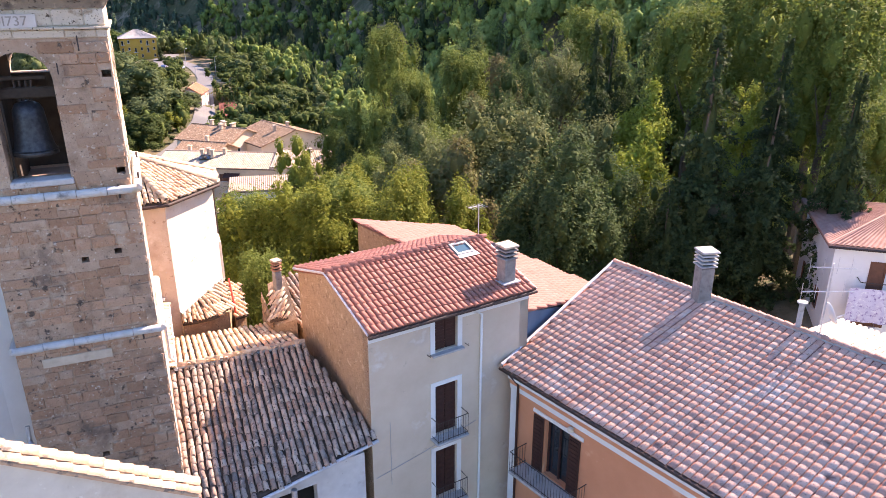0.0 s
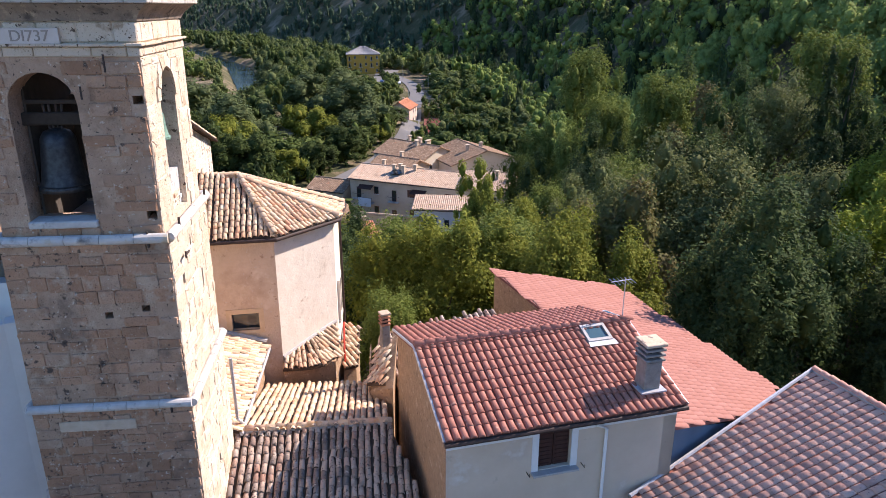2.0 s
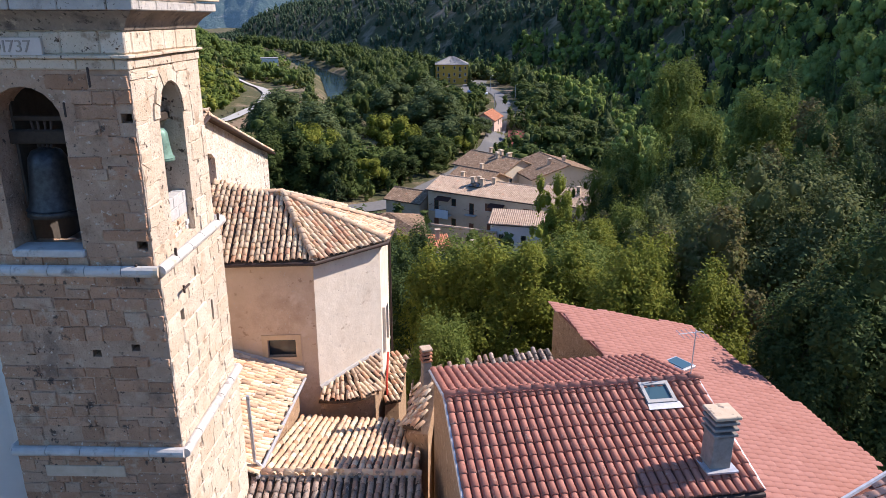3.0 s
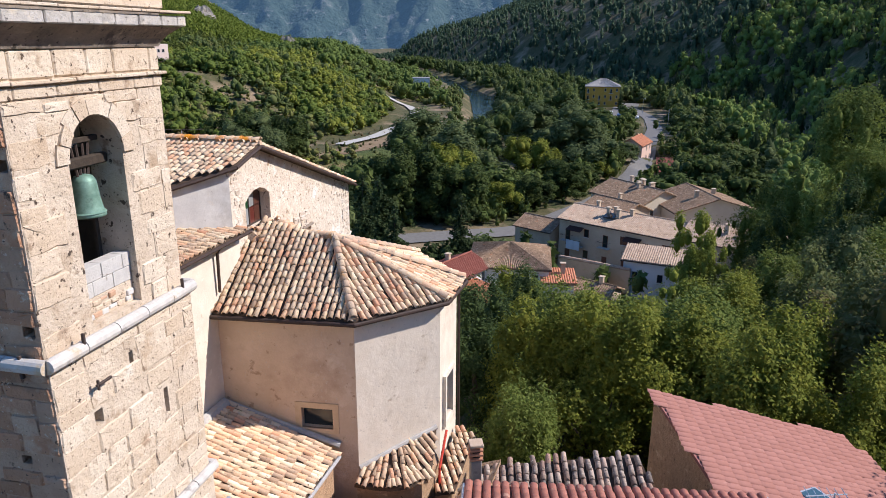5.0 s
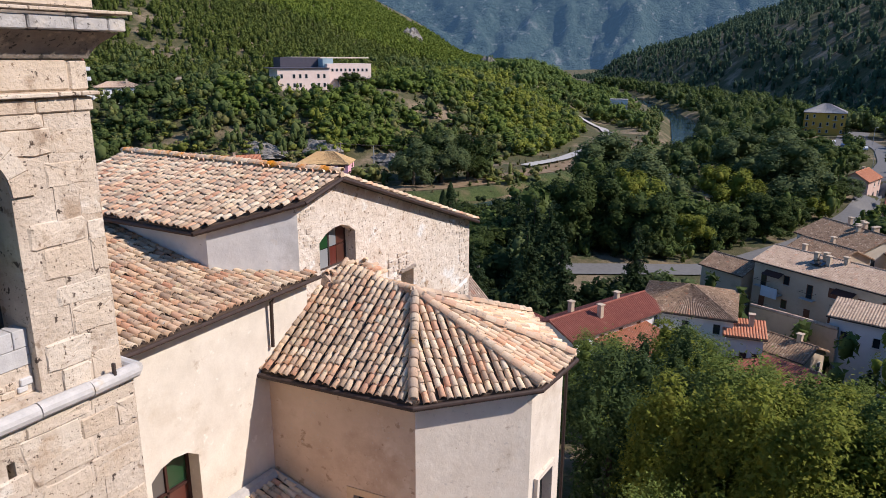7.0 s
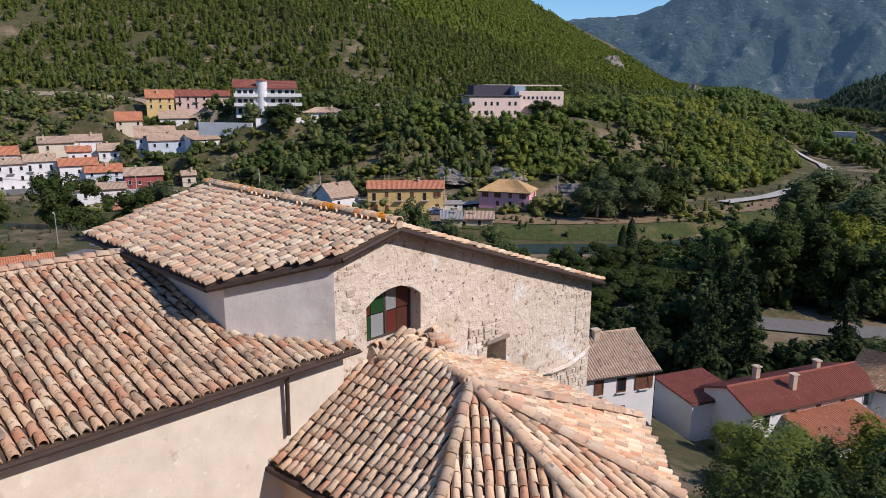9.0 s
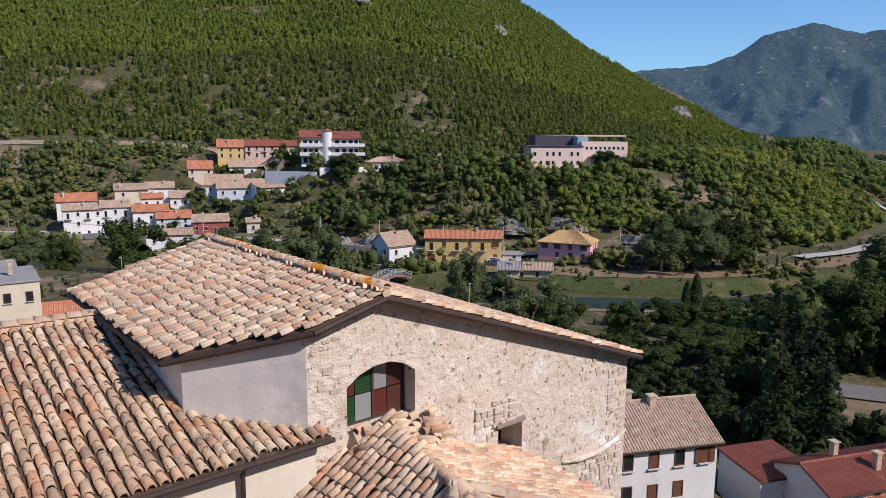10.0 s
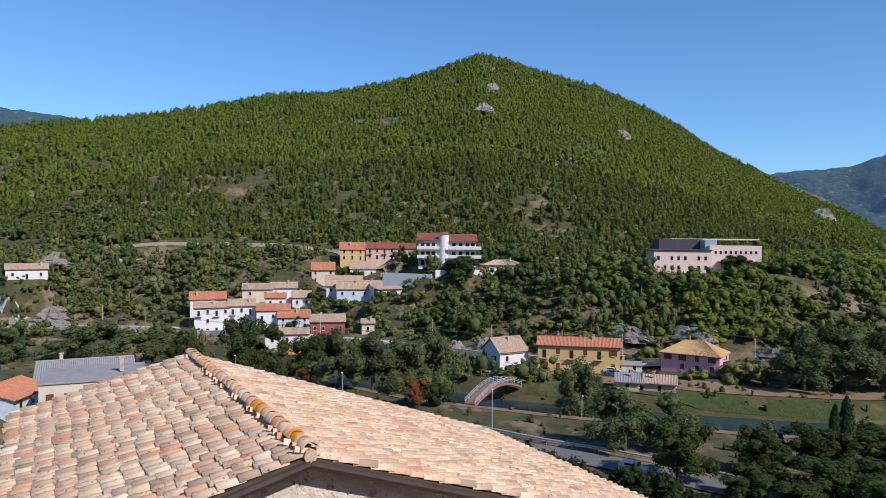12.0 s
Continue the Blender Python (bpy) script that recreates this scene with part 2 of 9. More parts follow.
M_PIPE = mat("zinc_pipe", (0.45, 0.45, 0.46), (0.6, 0.6, 0.62), 6, 0.45, 0.1, 30, metal=0.5)
M_BLOCK = mat("concrete_block", (0.46, 0.44, 0.42), (0.55, 0.53, 0.5), 5, 0.95, 0.6, 30, (0.36, 0.33, 0.3), 1.4, 0.58, layers=[((0.3, 0.27, 0.24), 9.0, 0.62, 0.05)])
M_BRICKP = mat("worn_brick", (0.45, 0.27, 0.17), (0.55, 0.36, 0.25), 6, 0.95, 0.5, 20)
M_STAIN_SHADE = mat("stained_shaded_stone", (0.2, 0.165, 0.135), (0.32, 0.265, 0.21), 2.5, 0.95, 0.7, 12, (0.1, 0.085, 0.075), 1.8, 0.54, bdist=0.05, layers=[((0.4, 0.33, 0.25), 3.2, 0.6, 0.08), ((0.07, 0.06, 0.05), 9.0, 0.6, 0.05)])
M_GREYSTONE = mat("lichened_stone", (0.4, 0.375, 0.35), (0.52, 0.49, 0.45), 3.5, 0.95, 0.8, 14, (0.27, 0.25, 0.23), 2.0, 0.56, bdist=0.04, layers=[((0.13, 0.12, 0.11), 12.0, 0.61, 0.05), ((0.58, 0.52, 0.44), 1.6, 0.6, 0.08)])
M_CONC = mat("concrete", (0.36, 0.34, 0.32), (0.48, 0.46, 0.43), 3, 0.95, 0.5, 20, (0.24, 0.22, 0.2), 1.5, 0.58)
M_BRICK = mat("chimney_brick", (0.4, 0.17, 0.1), (0.5, 0.25, 0.15), 9, 0.95, 0.6, 25, (0.3, 0.2, 0.15), 2, 0.58)
M_GLASS = glass("dark_window_glass", (0.02, 0.025, 0.03))
M_SKYGLASS = glass("skylight_glass", (0.05, 0.1, 0.12), 0.12)
# Near-black colour stands in for the shade inside openings and gaps.
M_DARK = mat("interior_shade", (0.012, 0.011, 0.01), (0.02, 0.018, 0.016), 3, 1.0, 0.0)

# ---- helpers ----
from mathutils import geometry


def mesh_np(name, V, F, m, uv=None):
    """A mesh from arrays of points and of triangles or quads."""
    V, F = np.asarray(V, np.float32), np.asarray(F, np.int32)
    k = F.shape[1]
    me = bpy.data.meshes.new(name)
    me.vertices.add(len(V))
    me.vertices.foreach_set("co", V.ravel())
    me.loops.add(F.size)
    me.loops.foreach_set("vertex_index", F.ravel())
    me.polygons.add(len(F))
    me.polygons.foreach_set("loop_start", np.arange(0, F.size, k, dtype=np.int32))
    me.update(calc_edges=True)
    me.validate()
    if uv is not None:
        me.uv_layers.new(name="UVMap").data.foreach_set("uv", np.asarray(uv, np.float32).ravel())
    if m:
        me.materials.append(m)
    return me


def mesh_py(name, V, F, m):
    me = bpy.data.meshes.new(name)
    me.from_pydata([tuple(v) for v in V], [], F)
    me.update()
    if m:
        me.materials.append(m)
    return me


def child(name, me, parent, label="", smooth=False):
    ob = new(name, me)
    ob.parent = parent
    if label:
        ob["label"] = label
    if smooth:
        me.polygons.foreach_set("use_smooth", [True] * len(me.polygons))
    return ob


def empty(name, label, category, group="", kind="", at=(0, 0, 0), rz=0.0):
    ob = new(name)
    ob.empty_display_size = 0.3
    ob.matrix_world = pose(*at, 0, 0, rz)
    return tagged(ob, label, category, group, kind)


class Shape:
    """Collects boxes, prisms and tubes into one mesh."""

    def __init__(self):
        self.V, self.F = [], []

    def add(self, V, F):
        k = len(self.V)
        self.V += [tuple(v) for v in V]
        self.F += [tuple(i + k for i in f) for f in F]
        return self

    def box(self, c, size, rz=0.0, bev=0.0):
        x, y, z = (s / 2 for s in size)
        b = min(bev, x * 0.4, y * 0.4, z * 0.4)
        m = pose(*c, 0, 0, rz)
        if b <= 0:
            P = [(-x, -y, -z), (x, -y, -z), (x, y, -z), (-x, y, -z), (-x, -y, z), (x, -y, z), (x, y, z), (-x, y, z)]
            F = [(3, 2, 1, 0), (4, 5, 6, 7), (0, 1, 5, 4), (1, 2, 6, 5), (2, 3, 7, 6), (3, 0, 4, 7)]
        else:
            ring = [(-x + b, -y), (x - b, -y), (x, -y + b), (x, y - b), (x - b, y), (-x + b, y), (-x, y - b), (-x, -y + b)]
            inn = [(u * (1 - b / x), v * (1 - b / y)) for u, v in ring]
            P = [(u, v, -z) for u, v in inn] + [(u, v, -z + b) for u, v in ring] + [(u, v, z - b) for u, v in ring] + [(u, v, z) for u, v in inn]
            F = [tuple(range(7, -1, -1)), tuple(range(24, 32))]
            for r in (0, 8, 16):
                F += [(r + i, r + (i + 1) % 8, r + 8 + (i + 1) % 8, r + 8 + i) for i in range(8)]
        return self.add([m @ Vector(p) for p in P], F)

    def prism(self, plan, z0, z1):
        n = len(plan)
        tops = z1 if isinstance(z1, (list, tuple)) else [z1] * n
        P = [(x, y, z0) for x, y in plan] + [(x, y, t) for (x, y), t in zip(plan, tops)]
        F = [tuple(range(n - 1, -1, -1)), tuple(range(n, 2 * n))] + [(i, (i + 1) % n, n + (i + 1) % n, n + i) for i in range(n)]
        return self.add(P, F)

    def tube(self, pts, r, n=8, taper=None, cap=True):
        pts = [Vector(p) for p in pts]
        base = len(self.V)
        for i, p in enumerate(pts):
            t = (pts[min(i + 1, len(pts) - 1)] - pts[max(i - 1, 0)]).normalized()
            a = t.orthogonal().normalized() if abs(t.z) > 0.9 else t.cross(Vector((0, 0, 1))).normalized()
            b = t.cross(a)
            rad = taper[i] if taper else r
            self.V += [tuple(p + (a * math.cos(6.28319 * j / n) + b * math.sin(6.28319 * j / n)) * rad) for j in range(n)]
        for i in range(len(pts) - 1):
            k = base + i * n
            self.F += [(k + j, k + (j + 1) % n, k + n + (j + 1) % n, k + n + j) for j in range(n)]
        if cap:
            self.F += [tuple(range(base + n - 1, base - 1, -1)), tuple(range(len(self.V) - n, len(self.V)))]
        return self

    def lathe(self, c, prof, n=20):
        base = len(self.V)
        for r, z in prof:
            self.V += [(c[0] + r * math.cos(6.28319 * j / n), c[1] + r * math.sin(6.28319 * j / n), c[2] + z) for j in range(n)]
        for i in range(len(prof) - 1):
            k = base + i * n
            self.F += [(k + j, k + (j + 1) % n, k + n + (j + 1) % n, k + n + j) for j in range(n)]
        return self

    def mesh(self, name, m):
        return mesh_py(name, self.V, self.F, m)


def part(name, shape, m, parent, label="", smooth=False):
    return child(name, shape.mesh(name, m), parent, label, smooth)


def arch(s0, s1, z0, spring, top, n=10):
    """The outline of an arched opening."""
    c, r = (s0 + s1) / 2, (s1 - s0) / 2
    pts = [(s0, z0), (s1, z0)]
    return pts + [(c + r * math.cos(math.pi * i / n), spring + (top - spring) * math.sin(math.pi * i / n)) for i in range(n + 1)]


def rect(s0, s1, z0, z1):
    return [(s0, z0), (s1, z0), (s1, z1), (s0, z1)]


def wall_shape(o, d, outer, holes=(), th=0.4, shape=None):
    """A wall with thickness and openings that go through it. d: its direction in plan, the outer side on the right of d."""
    shape = shape or Shape()
    o, d = Vector(o), Vector((d[0], d[1], 0)).normalized()
    n = Vector((d.y, -d.x, 0))
    loops = [outer, *holes]
    tris = geometry.tessellate_polygon([[Vector((s, z, 0)) for s, z in lp] for lp in loops])
    flat = [p for lp in loops for p in lp]
    k = len(flat)
    P = [o + d * s + Vector((0, 0, z)) for s, z in flat]
    P += [p - n * th for p in P]
    F = []
    for t in tris:
        a, b, c = (flat[i] for i in t)
        up = (b[0] - a[0]) * (c[1] - a[1]) - (b[1] - a[1]) * (c[0] - a[0]) > 0
        t = tuple(t) if up else tuple(reversed(t))
        F += [t, tuple(k + i for i in reversed(t))]
    i0 = 0
    for lp in loops:
        m = len(lp)
        F += [(i0 + i, i0 + k + i, i0 + k + (i + 1) % m, i0 + (i + 1) % m) for i in range(m)]
        i0 += m
    return shape.add(P, F)


def inside(p, poly):
    x, y = p
    r = False
    for (x1, y1), (x2, y2) in zip(poly, poly[1:] + poly[:1]):
        if (y1 > y) != (y2 > y) and x < (x2 - x1) * (y - y1) / (y2 - y1) + x1:
            r = not r
    return r


def pieces(name, me_list, mats, parent, near, limit=300, m=None):
    """Pieces (variant, matrix): those nearest to a place as parts of their own, the rest joined."""
    near = Vector(near)
    order = sorted(mats, key=lambda q: (q[1].translation - near).length)
    for k, mx in order[:min(limit, 222)]:
        ob = new(name, me_list[k])
        ob.parent = parent
        ob.matrix_basis = mx
    rest = order[min(limit, 222):]
    if not rest:
        return
    Vs, Fs, n = [], [], 0
    for k, me in enumerate(me_list):
        mm = np.array([np.array(q[1]) for q in rest if q[0] == k])
        if not len(mm):
            continue
        co = np.array([v.co for v in me.vertices])
        co = np.c_[co, np.ones(len(co))]
        w = np.einsum("kij,vj->kvi", mm, co)[:, :, :3]
        me.calc_loop_triangles()
        f = np.array([t.vertices for t in me.loop_triangles])
        Vs.append(w.reshape(-1, 3))
        Fs.append((f[None] + (n + np.arange(len(mm)) * len(co))[:, None, None]).reshape(-1, 3))
        n += len(mm) * len(co)
    ob = child(name + "_field", mesh_np(name + "_field", np.concatenate(Vs), np.concatenate(Fs), m), parent)
    ob["kind"] = "stuff"


def tile_mesh(name, pitch, course, m, rise=0.42, width=0.36, seg=6, lip=0.035):
    """One half-barrel clay tile, its lower end at v = 0, wider and thicker there."""
    L = course * 1.22
    V, F = [], []
    for end, (v, k, lift) in enumerate(((0, 1.0, lip), (L, 0.86, 0.0))):
        for j in range(seg + 1):
            a = math.pi * j / seg
            V.append((-math.cos(a) * pitch * width * k * 1.12, v, lift + math.sin(a) * pitch * rise * k))
    for j in range(seg + 1):
        a = math.pi * j / seg
        V.append((-math.cos(a) * pitch * width * 0.9, 0, (0.035 if 0.03 < lip < 0.04 else 0.0) + math.sin(a) * pitch * (rise - 0.075)))
    n = seg + 1
    F += [(j, j + 1, n + j + 1, n + j) for j in range(seg)]
    F += [(2 * n + j, 2 * n + j + 1, j + 1, j) for j in range(seg)]
    me = mesh_py(name, V, F, m)
    me.polygons.foreach_set("use_smooth", [j < seg for j in range(2 * seg)])
    return me


RNG = random.Random(5)


def plane_frame(p, along, up):
    """Unit vectors along the eave, up the slope, and the normal."""
    U = Vector(along).normalized()
    W = Vector(up) - U * Vector(up).dot(U)
    W.normalize()
    return U, W, U.cross(W)


def tiled_slope(parent, corners, along, up, tile, pan, near, limit=300, pitch=0.24, course=0.36, wob=1.0, thick=0.12, holes=(), skew=0.0):
    """A roof slope: a bed with thickness and rows of tiles inside the outline. corners: 3D points of the slope."""
    C = [Vector(c) for c in corners]
    U, W, N = plane_frame(C[0], along, up)
    if N.z < 0:
        U, N = -U, -N
    P0 = C[0]
    poly = [((c - P0).dot(U), (c - P0).dot(W)) for c in C]
    n = len(C)
    area = sum(a[0] * b[1] - b[0] * a[1] for a, b in zip(poly, poly[1:] + poly[:1]))
    if area < 0:
        poly.reverse()
    top = [P0 + U * u + W * w for u, w in poly]
    bed = Shape().add(top + [p - Vector((0, 0, thick)) for p in top],
                      [tuple(range(n)), tuple(range(2 * n - 1, n - 1, -1))] + [(i, n + i, n + (i + 1) % n, (i + 1) % n) for i in range(n)])
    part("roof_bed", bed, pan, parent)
    u0, u1 = min(p[0] for p in poly), max(p[0] for p in poly)
    w0, w1 = min(p[1] for p in poly), max(p[1] for p in poly)
    mats = []
    cols, rows = max(1, round((u1 - u0) / pitch)), int((w1 - w0) / course) + 1
    pt = (u1 - u0) / cols
    for i in range(cols):
        du = RNG.uniform(-1, 1) * 0.012 * wob
        dw = RNG.uniform(-0.04, 0.04) * wob
        for j in range(rows + 1):
            u, w = u0 + (i + 0.5) * pt + du, w0 + j * course + dw - 0.05
            if not inside((u, w + course * 0.5), poly):
                continue
            if any(inside((u, w + course * 0.5), h) for h in holes):
                continue
            q = P0 + U * (u + RNG.uniform(-1, 1) * 0.008 * wob) + W * (w + RNG.uniform(-1, 1) * 0.02 * wob) + N * (0.005 + RNG.uniform(0, 0.012) * wob)
            R = Matrix((U, W, N)).transposed().to_4x4()
            mats.append((0, Matrix.Translation(q) @ R @ pose(0, 0, 0, RNG.uniform(-1, 1) * 1.5 * wob, RNG.uniform(-1, 1) * 3 * wob, RNG.uniform(-1, 1) * 2.2 * wob)))
    pieces("roof_tile", [tile], mats, parent, near, limit, tile.materials[0])


def ridge_row(parent, a, b, tile, near, step=0.38, lift=0.02, mortar=None, name="ridge_tile"):
    """A row of tiles along a ridge or hip, from the lower end a to the upper end b, on a strip of mortar."""
    a, b = Vector(a), Vector(b)
    W = (b - a).normalized()
    U = W.cross(Vector((0, 0, 1))).normalized()
    N = U.cross(W)
    n = max(1, round((b - a).length / step))
    R = Matrix((U, W, N)).transposed().to_4x4()
    mats = [(0, Matrix.Translation(a + W * (i * (b - a).length / n) + N * (lift + RNG.uniform(0, 0.015))) @ R @ pose(0, 0, 0, 0, RNG.uniform(-3, 3), RNG.uniform(-2.5, 2.5))) for i in range(n)]
    if mortar:
        s = Shape()
        s.tube([a - N * 0.03, b - N * 0.03], 0.11, 8)
        part("ridge_mortar", s, mortar, parent)
    pieces(name, [tile], mats, parent, near, 300, tile.materials[0])


def stone_meshes(m, k=8):
    """Hewn blocks in a unit cube, their rims chipped and their faces uneven."""
    out = []
    r = random.Random(11)
    for i in range(k):
        c = 0.03 + 0.03 * r.random()
        ring = [(c, 0), (0.3, 0), (0.65, 0), (1 - c, 0), (1, c), (1, 0.5), (1, 1 - c), (1 - c, 1), (0.6, 1), (0.3, 1), (c, 1), (0, 1 - c), (0, 0.5), (0, c)]
        n = len(ring)
        ring = [(u + r.uniform(-0.02, 0.02), v + r.uniform(-0.04, 0.04)) for u, v in ring]
        inn = [(0.5 + (u - 0.5) * r.uniform(0.88, 0.97), 0.5 + (v - 0.5) * r.uniform(0.8, 0.95)) for u, v in ring]
        V = [(u, 0, v) for u, v in ring] + [(u, -1 + (r.uniform(0.2, 0.6) if r.random() < 0.12 else r.uniform(0, 0.1)), v) for u, v in inn] + [(0.5, -0.96, 0.5)]
        F = [(j, (j + 1) % n, n + (j + 1) % n, n + j) for j in range(n)] + [(n + j, n + (j + 1) % n, 2 * n) for j in range(n)]
        out.append(mesh_py("ashlar_stone", V, F, m))
    return out


def stone_face(parent, meshes, o, d, s0, s1, z0, z1, holes, near, limit, hr=(0.22, 0.44), lr=(0.3, 1.0), proud=0.03, gap=0.02, miss=0.12):
    """Courses of uneven stones on a wall face; none lies over an opening."""
    o, d = Vector(o), Vector((d[0], d[1], 0)).normalized()
    n = Vector((d.y, -d.x, 0))
    mats, z = [], z0
    while z < z1 - 0.1:
        h = min(RNG.uniform(*hr), z1 - z)
        s = s0
        while s < s1 - 0.05:
            l = min(RNG.uniform(*lr), s1 - s)
            if s1 - s - l < 0.2:
                l = s1 - s
            keep = RNG.random() > miss
            dz = RNG.uniform(-0.03, 0.03)
            hs = h * RNG.choice((1, 1, 1, 1, 0.8, 1.12))
            for h0 in holes:
                if any(inside((s + l * fu, z + h * fv), h0) for fu in (0.02, 0.3, 0.6, 0.98) for fv in (0.05, 0.5, 0.95)):
                    keep = False
            if keep:
                pr = proud * RNG.uniform(0.5, 1.3)
                M = Matrix((d * (l - gap), -n * pr, Vector((0, 0, hs - gap)))).transposed().to_4x4()
                mats.append((RNG.randrange(len(meshes)), Matrix.Translation(o + d * s + Vector((0, 0, z + dz)) - n * 0.002) @ M))
            s += l
        z += h
    pieces("ashlar_stone", meshes, mats, parent, near, limit, meshes[0].materials[0])


def window_unit(parent, c, d, w, h, frame_m, pane_m, name="window", shutter=None, sill=None, depth=0.05, label=""):
    """A window or door leaf set on a wall: c its foot's middle, d the wall's direction."""
    d = Vector((d[0], d[1], 0)).normalized()
    n = Vector((d.y, -d.x, 0))
    rz = math.degrees(math.atan2(d.y, d.x))
    c = Vector(c)
    mid = c + Vector((0, 0, h / 2))
    s = Shape()
    f = 0.09 * min(1, w)
    for k in (-1, 1):
        s.box(mid + d * k * (w / 2 - f / 2) + n * depth, (f, 0.06, h), rz)
    for z in (f / 2, h - f / 2):
        s.box(c + Vector((0, 0, z)) + n * depth, (w - 2 * f, 0.06, f), rz)
    ob = part(name, s, frame_m, parent, label)
    part("pane", Shape().box(mid + n * (depth - 0.03), (w - 2 * f, 0.03, h - 2 * f), rz), pane_m, ob)
    if shutter:
        for k in (-1, 1):
            sh = Shape().box(mid + d * k * (w * 0.76) + n * (depth + 0.03), (w * 0.48, 0.05, h), rz, 0.01)
            part("shutter", sh, shutter, ob)
    if sill:
        part("sill", Shape().box(c + n * 0.1 - Vector((0, 0, 0.04)), (w + 0.2, 0.26, 0.07), rz, 0.01), sill, ob)
    return ob

# ---- the land ----
RIVER = [(-430, -190), (-325, -85), (-265, -12), (-212, 56), (-155, 98), (-117, 117), (-87, 145), (-65, 168), (-45, 230), (-38, 300), (-74, 467), (-160, 700), (-370, 1050), (-730, 2000)]
FOOT = [(150, -120), (90, 0), (62, 26), (40, 44), (34, 70), (42, 130), (46, 230), (48, 330), (10, 430), (-100, 650), (-330, 1050), (-690, 2000)]
# the crests: bearing in degrees west of north, height angle and distance from the church
CREST = [(-60, 19, 450), (-40, 20, 450), (-15, 16, 500), (0, 10, 650), (5, 7.2, 750), (11, 4.1, 950), (16, 1.2, 1150), (19.5, -0.6, 1250), (23, -0.2, 1150), (28, 1.3, 1050),
         (34, 4.2, 950), (38, 6.4, 880), (42, 8.8, 830), (49, 12.1, 780), (57.7, 14.4, 740), (67, 12.1, 690), (78, 10.6, 640), (89, 8.4, 600), (96, 7.0, 600), (130, 6, 600)]


def side(px, py, line):
    """Signed distance from a line of points: positive on its left."""
    best = np.full(np.shape(px), 1e9)
    sg = np.ones(np.shape(px))
    for (x1, y1), (x2, y2) in zip(line, line[1:]):
        dx, dy = x2 - x1, y2 - y1
        t = np.clip(((px - x1) * dx + (py - y1) * dy) / (dx * dx + dy * dy), 0, 1)
        ex, ey = px - (x1 + t * dx), py - (y1 + t * dy)
        q = np.hypot(ex, ey)
        s = np.sign(dx * (py - y1) - dy * (px - x1))
        near = q < best
        best, sg = np.where(near, q, best), np.where(near, s, sg)
    return best * sg


def smooth(a, b, x):
    t = np.clip((x - a) / (b - a), 0, 1)
    return t * t * (3 - 2 * t)


def lumps(x, y, s):
    return np.sin(x / s + 1.3) * np.sin(y / s * 1.13 + 0.7) + 0.5 * np.sin(x / s * 2.3 + y / s * 1.7) + 0.25 * np.sin(x / s * 4.1 - y / s * 3.7 + 2)


def land(x, y):
    """The ground's height."""
    x, y = np.asarray(x, float), np.asarray(y, float)
    w, f = side(x, y, RIVER), -side(x, y, FOOT)
    out = np.hypot(np.maximum(np.maximum(-22 - x, x - 60), 0), np.maximum(y - 44, 0))
    z = -10.5 * smooth(2, 62, out) + 0.25 * lumps(x, y, 14) * smooth(5, 30, out)
    z = z - 4.5 * smooth(13, 5, np.abs(w))
    z = np.where(w > 0, z + 22.5 * smooth(36, 100, w) + 0.9 * lumps(x, y, 22) * smooth(40, 80, w), z)
    th = np.degrees(np.arctan2(-(x - 3), y - 36))
    r = np.hypot(x - 3, y - 36)
    T = [c[0] for c in CREST]
    el, R = np.interp(th, T, [c[1] for c in CREST]), np.interp(th, T, [c[2] for c in CREST])
    crest = 23 + R * np.tan(np.radians(el)) - 4
    left = th > 19.5
    r0 = np.where(left, 250.0, 10.0)
    up = np.clip((r - r0) / (R - r0), 0, 1)
    hill = np.where(w > 0, smooth(75, 210, w), 0) * np.where(left, 1, 0)
    z = np.where(left, z + hill * np.maximum(crest - 12, 0) * up ** 1.15, z)
    slope = np.maximum(f, 0)
    z = np.where(~left | (f > 0), z + np.minimum((0.52 + 0.1 * smooth(12, 2, th)) * slope * smooth(0, 60, slope), np.maximum(crest + 10, 6)), z)
    z = np.where(r > R, np.maximum(z - (r - R) * 0.12 * smooth(0, 60, r - R), -16), z)
    z = z - 4.5 * np.exp(-((x - 15) ** 2 + (y - 145) ** 2) / 65 ** 2)
    z = z + 2.2 * lumps(x, y, 60) * smooth(150, 330, np.maximum(w, f)) + 5 * lumps(x, y, 170) * smooth(230, 500, np.maximum(w, f))
    if SITES:
        top, tot, acc = np.zeros(z.shape), np.full(z.shape, 1e-9), np.zeros(z.shape)
        for sx, sy, sr, sz in SITES:
            k = smooth(sr * 1.7, sr * 0.8, np.hypot(x - sx, y - sy))
            top, tot, acc = np.maximum(top, k), tot + k, acc + k * sz
        z = z * (1 - top) + acc / tot * top
    return z


SITES = []


def height(x, y):
    return float(land(x, y))


M_GROUND = mat("meadow_and_scrub", (0.055, 0.058, 0.022), (0.105, 0.09, 0.042), 0.5, 1.0, 0.8, 3, (0.26, 0.19, 0.125), 0.06, 0.5, bdist=0.25, layers=[((0.05, 0.06, 0.02), 0.2, 0.54, 0.08)])
M_WATER = glass("river_water", (0.02, 0.045, 0.06), 0.12)
M_ASPHALT = mat("asphalt", (0.13, 0.125, 0.12), (0.17, 0.165, 0.16), 1.5, 0.9, 0.2, 20)
M_PALEROAD = mat("pale_roadway", (0.36, 0.34, 0.31), (0.45, 0.43, 0.39), 1.0, 0.95, 0.2, 15)
